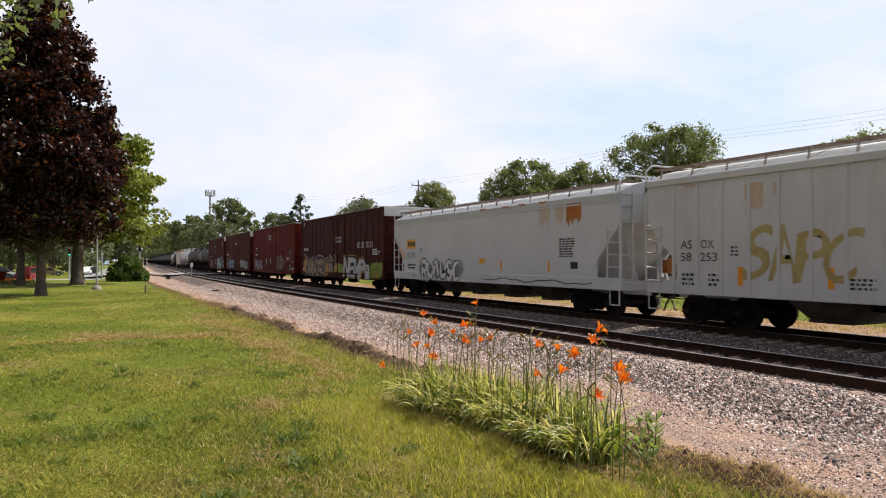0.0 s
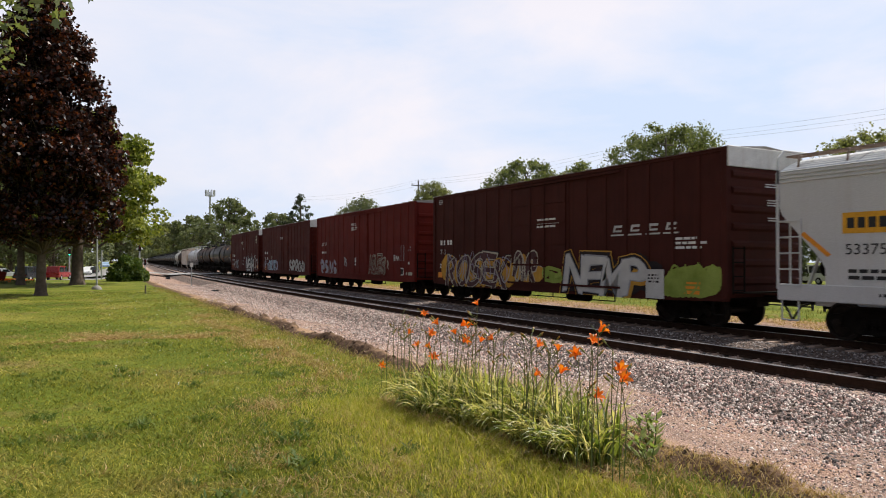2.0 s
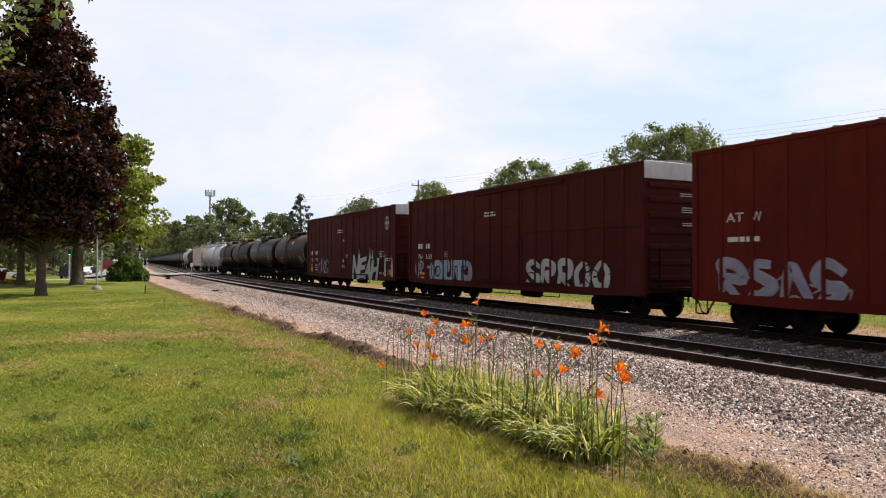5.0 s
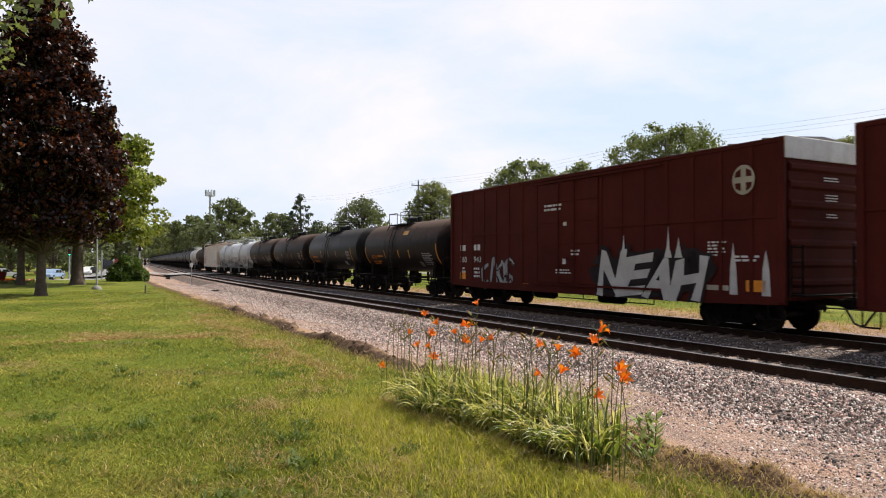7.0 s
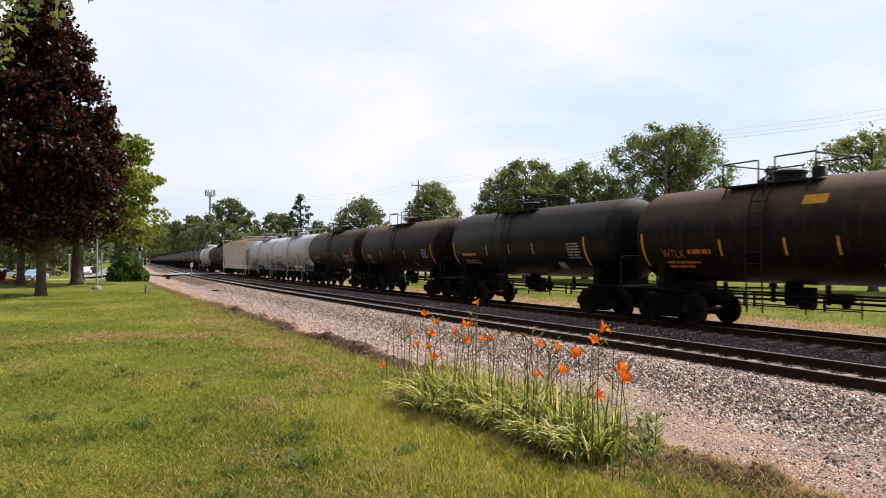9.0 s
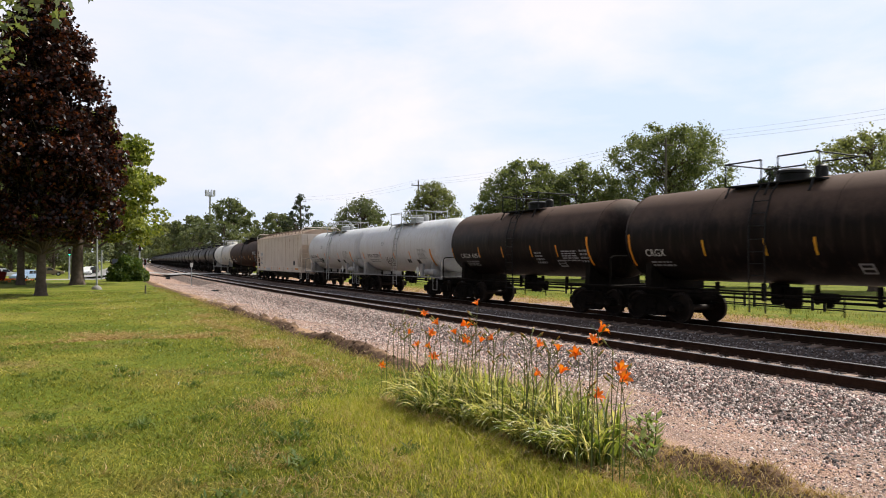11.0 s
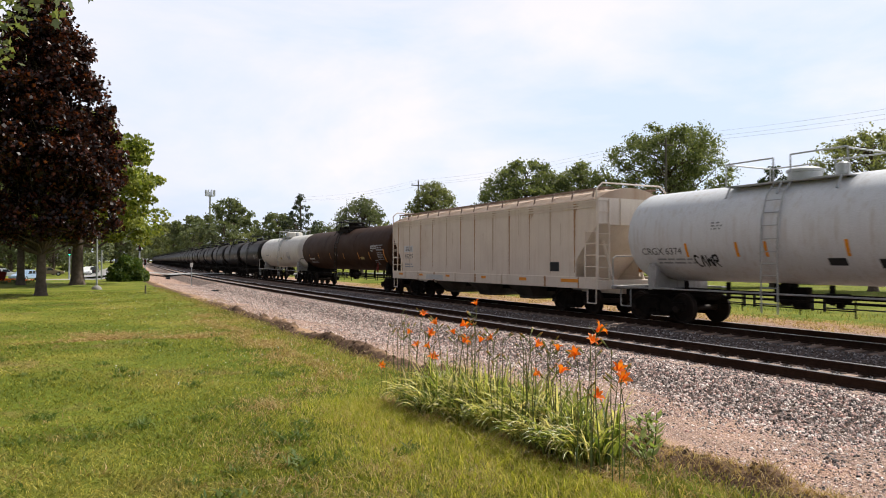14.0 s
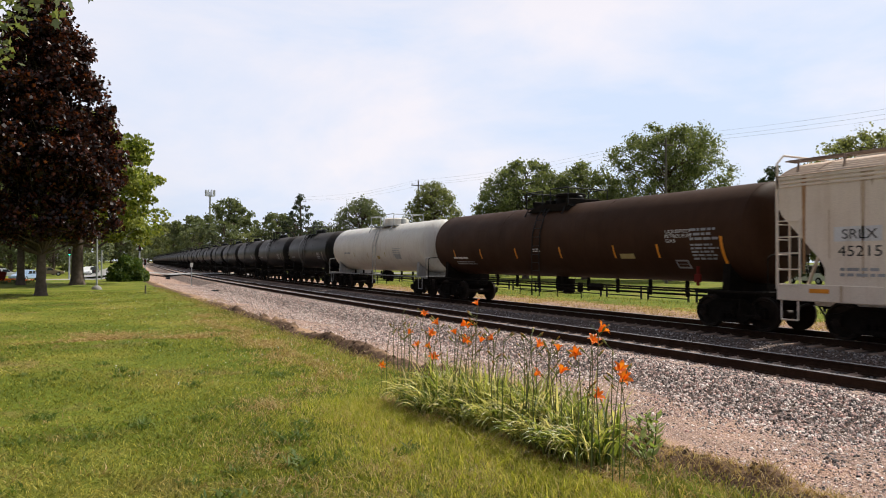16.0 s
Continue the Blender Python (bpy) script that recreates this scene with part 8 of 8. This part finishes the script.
def make_vehicle(name, label, paint, van=False):
    """Drives towards its own plus x."""
    root = tagged(new(name), label, "vehicle", "vehicles on the street")
    L, H = (4.9, 1.85) if van else (4.5, 1.45)
    belt = 1.05 if van else 0.92
    bm = bmesh.new()
    prism_bm(bm, [(-L / 2, 0.35), (-L / 2, belt), (L / 2 - 1.1, belt), (L / 2 - 0.1, belt - 0.2), (L / 2, 0.6), (L / 2, 0.35)], "y", -0.88, 0.88)
    bmesh.ops.bevel(bm, geom=bm.edges[:], offset=0.07, segments=2, affect="EDGES")
    part("body", bm, M[paint], root, "", True)
    bm = bmesh.new()
    prism_bm(bm, [(-L / 2 + (0.05 if van else 0.6), belt - 0.04), (-L / 2 + (0.2 if van else 1.15), H), (L / 2 - 2.1, H), (L / 2 - 1.25, belt - 0.04)], "y", -0.78, 0.78)
    bmesh.ops.bevel(bm, geom=bm.edges[:], offset=0.06, segments=2, affect="EDGES")
    part("cabin", bm, M[paint], root, "", True)
    for sy in (-1, 1):
        for x0, x1 in ((-L / 2 + (0.3 if van else 1.05), -0.45), (-0.35, L / 2 - 1.85)):
            bm = bmesh.new()
            prism_bm(bm, [(x0, belt + 0.03), (x0 + 0.1, H - 0.12), (x1 - 0.05, H - 0.12), (x1 + (0.3 if x1 > 0 else 0), belt + 0.03)], "y", sy * 0.785 - 0.01, sy * 0.785 + 0.01)
            part("window", bm, M["glass"], root)
        for x in (-L / 2 + 0.85, L / 2 - 0.9):
            bm = bmesh.new()
            lathe_bm(bm, [(0.2, sy * 0.70), (0.33, sy * 0.70), (0.34, sy * 0.72), (0.34, sy * 0.88), (0.31, sy * 0.90), (0.2, sy * 0.89)], 18, "y")
            w = part("wheel", bm, M["tyre"], root)
            w.location = (x, 0, 0.34)
            bm = bmesh.new()
            lathe_bm(bm, [(0.04, sy * 0.91), (0.19, sy * 0.895), (0.2, sy * 0.85)], 14, "y")
            part("rim", bm, M["pole_grey"], w)
    for x in (-L / 2 + 0.02, L / 2 - 0.02):
        for y in (-0.65, 0.65):
            bm = bmesh.new()
            box_bm(bm, x - 0.04, x + 0.04, y - 0.14, y + 0.14, 0.66, 0.8, 0.01)
            part("headlight" if x > 0 else "tail_light", bm, M["white"] if x > 0 else M["red_paint"], root)
    return root


red_van = make_vehicle("van", "dark red van driving along the street", "car_red", True)
dark_van = make_vehicle("van", "dark utility vehicle driving along the street", "car_dark", True)
blue_car = make_vehicle("car", "pale blue car driving along the street", "car_blue")


def lane(t, s, u, back=False):
    """A row on the side street: the time, the place and the heading."""
    p = on_line(s, u)
    return (t, p.x, p.y, 86 - (180 if back else 0))


DRIVES = [(red_van, [(0, -5.14, 100, 72), (0.5, -4.45, 102.3, 72), (1, -3.77, 104.6, 72), (1.5, -3.07, 107, 72), (2, -2.25, 109.3, 72), (2.5, -1.52, 111.6, 72), (3.2, -0.18, 115, 70), lane(5, 126, 1.0),
                     lane(9, 160, 1.8), lane(16, 245, 1.8)]),
          (dark_van, [(0, -8.59, 98, 68), (0.5, -7.82, 100, 68), (1.5, -6.16, 104, 68), (2, -5.44, 106, 64), (3, -3.41, 109.5, 60), (4, -2.16, 112, 62), (5.2, -0.18, 116, 66), lane(7, 126, 1.0),
                      lane(10, 150, 1.8), lane(16, 200, 1.8)]),
          (blue_car, [lane(0, 200, -1.9, True), lane(4.0, 135, -1.9, True), (5.3, -1.2, 118, -108), (6.5, -2.84, 111, -112), (7, -3.15, 110, -112), (7.5, -3.46, 109, -112), (8.5, -3.64, 108.3, -112),
                      (9, -5.07, 105, -114), (10.2, -5.73, 103, -112), (11.5, -5.95, 102.5, -112), (16, -5.95, 102.5, -112)])]


def parked(kind, label, paint, px, depth, turn, van=False):
    v = make_vehicle(kind, label, paint, van)
    x, y, z = place(px, depth, -1.08)
    v.matrix_basis = pose(x, y, z, 0, 0, turn)


parked("car", "white car waiting on the far street", "car_white", (152 - 784) / 1218, 122, -95)
parked("car", "silver white car waiting on the far street", "car_white", (158 - 784) / 1218, 136, -95)
parked("car", "dark car waiting on the far street", "car_dark", (163 - 784) / 1218, 128, 85)
parked("car", "dark car waiting on the far street", "car_dark", (167 - 784) / 1218, 150, -95)
parked("car", "white car parked beyond the lawn", "car_white", (8 - 784) / 1218, 100, 10)
parked("car", "tan car parked beyond the lawn", "car_tan", (88 - 784) / 1218, 118, 0)
park = make_vehicle("van", "white van parked beyond the tracks", "car_white", True)
park.matrix_basis = pose(*place((1436 - 784) / 1218, 66, -0.5), 0, 0, 80)


# ---- beyond the train: fence, poles, wires, mast ----
def make_fence():
    root = tagged(new("fence"), "low black steel rail fence beyond the tracks", "fence")
    s = 12.0
    post = shared("fence_post", M["black_steel"], lambda b: box_bm(b, -0.045, 0.045, -0.045, 0.045, -0.1, 0.72, 0.008))
    rail = shared("fence_rail", M["black_steel"], lambda b: box_bm(b, -0.025, 0.025, 0.0, 2.9, -0.03, 0.03))
    while s < 96:
        for d in (0.0, 2.9):
            p = part("post", post, None, root)
            p.matrix_basis = Matrix.Translation(on_line(s + d, 28.2, ground_z(28.2))) @ Matrix.Rotation(-line(s)[2], 4, "Z")
        for z in (0.17, 0.43, 0.69):
            r = part("rail", rail, None, root)
            r.matrix_basis = Matrix.Translation(on_line(s, 28.2, ground_z(28.2) + z)) @ Matrix.Rotation(-line(s)[2], 4, "Z")
        s += 3.45


make_fence()


def make_pole(at, h):
    root = tagged(new("utility_pole"), "weathered wooden utility pole with crossarm", "pole", "utility poles")
    root.location = at
    bm = bmesh.new()
    lathe_bm(bm, [(0.17, -0.2), (0.16, 1.0), (0.1, h)], 10, "z")
    part("shaft", bm, M["pole_wood"], root)
    bm = bmesh.new()
    box_bm(bm, -1.1, 1.1, -0.06, 0.06, h - 0.75, h - 0.62, 0.01)
    part("crossarm", bm, M["pole_wood"], root)
    for x in (-1.0, 0.0, 1.0):
        bm = bmesh.new()
        lathe_bm(bm, [(0.03, h - 0.62 if x else h), (0.05, h - 0.5 if x else h + 0.1), (0.03, h - 0.45 if x else h + 0.15)], 8, "z", (x, 0, 0))
        part("insulator", bm, M["pole_grey"], root)
    return Vector(at), h


def make_wires():
    a = Vector(place((740 - 784) / 1218, 100))
    b = Vector(place((1179 - 784) / 1218, 68))
    pts = [a - (b - a) * 0.9, a, b, b + (b - a) * 1.0]
    hs = [14.0, 13.8, 14.4, 14.6]
    for p, h in zip(pts, hs):
        make_pole(tuple(p), h)
    for off, dz, sag in ((-1.0, -0.45, 0.7), (0.0, 0.15, 0.7), (1.0, -0.45, 0.7), (0.15, -5.6, 1.1)):
        root_pts = []
        for i in range(3):
            p, q = pts[i] + Vector((off, 0, hs[i] + dz)), pts[i + 1] + Vector((off, 0, hs[i + 1] + dz))
            for k in range(12):
                t = k / 12
                r = p.lerp(q, t)
                r.z -= sag * 4 * t * (1 - t)
                root_pts.append(r)
        cu = bpy.data.curves.new("overhead_wire", "CURVE")
        cu.dimensions, cu.bevel_depth, cu.bevel_resolution = "3D", 0.007 if dz > -2 else 0.03, 1
        sp = cu.splines.new("POLY")
        sp.points.add(len(root_pts) - 1)
        for q, r in zip(sp.points, root_pts):
            q.co = (*r, 1)
        cu.materials.append(M["black_steel"])
        tagged(new("overhead_wire", cu), "thin dark overhead wire between utility poles", "wire", "overhead wires")


make_wires()


def make_mast():
    root = tagged(new("antenna_mast"), "tall grey antenna mast with panel cluster", "antenna mast")
    root.location = place((371 - 784) / 1218, 290)
    bm = bmesh.new()
    lathe_bm(bm, [(0.7, 0), (0.35, 31.0)], 10, "z")
    part("shaft", bm, M["pole_grey"], root)
    bm = bmesh.new()
    lathe_bm(bm, [(1.2, 29.2), (1.6, 29.3), (1.6, 29.5), (1.2, 29.5)], 6, "z")
    part("ring", bm, M["pole_grey"], root)
    for k in range(9):
        a = k * 0.698
        bm = bmesh.new()
        box_bm(bm, -0.2, 0.2, -0.12, 0.12, -1.3, 1.3, 0.03)
        p = part("panel", bm, M["pole_grey"], root)
        p.matrix_basis = pose(1.9 * math.cos(a), 1.9 * math.sin(a), 30.6, 0, 0, math.degrees(a))


make_mast()


# ---- what moves: the train along its line, and the wheels of the nearer cars ----
def advance(t):
    """How far the train has come at t seconds."""
    return 0.22 + 11.971 * t + 0.00302 * ((t - 8) ** 2 - 64)


def motions():
    for car, mid, length in TRAIN:
        rows = []
        for i in range(33):
            t = i * 0.5
            s = mid - advance(t)
            p, q = on_line(s - length * 0.35, FAR_U), on_line(s + length * 0.35, FAR_U)
            m = (p + q) / 2
            rows.append((t, pose(m.x, m.y, RAIL_Z, 0, 0, -math.degrees(math.atan2(q.x - p.x, q.y - p.y)))))
        walk(car, rows)
    for wheelset, dy in WHEELSETS:
        walk(wheelset, [(i / FPS, pose(0, dy, 0.457, math.degrees(advance(i / FPS) / 0.457), 0, 0)) for i in range(16 * FPS + 1)])
    for vehicle, rows in DRIVES:
        walk(vehicle, [(t, pose(x, y, street_z(y, x) + 0.04, 0, 0, turn)) for t, x, y, turn in rows])
    for k, (lily, height) in enumerate(SWAYING):
        at = lily.location.copy()
        amount = 0.11 * (0.4 + 0.6 * ((k * 7) % 5) / 4) * height
        walk(lily, [(t, pose(at.x, at.y, at.z, 0.3 * amount * d, amount * d, 0)) for t, d in SWAY])


motions()
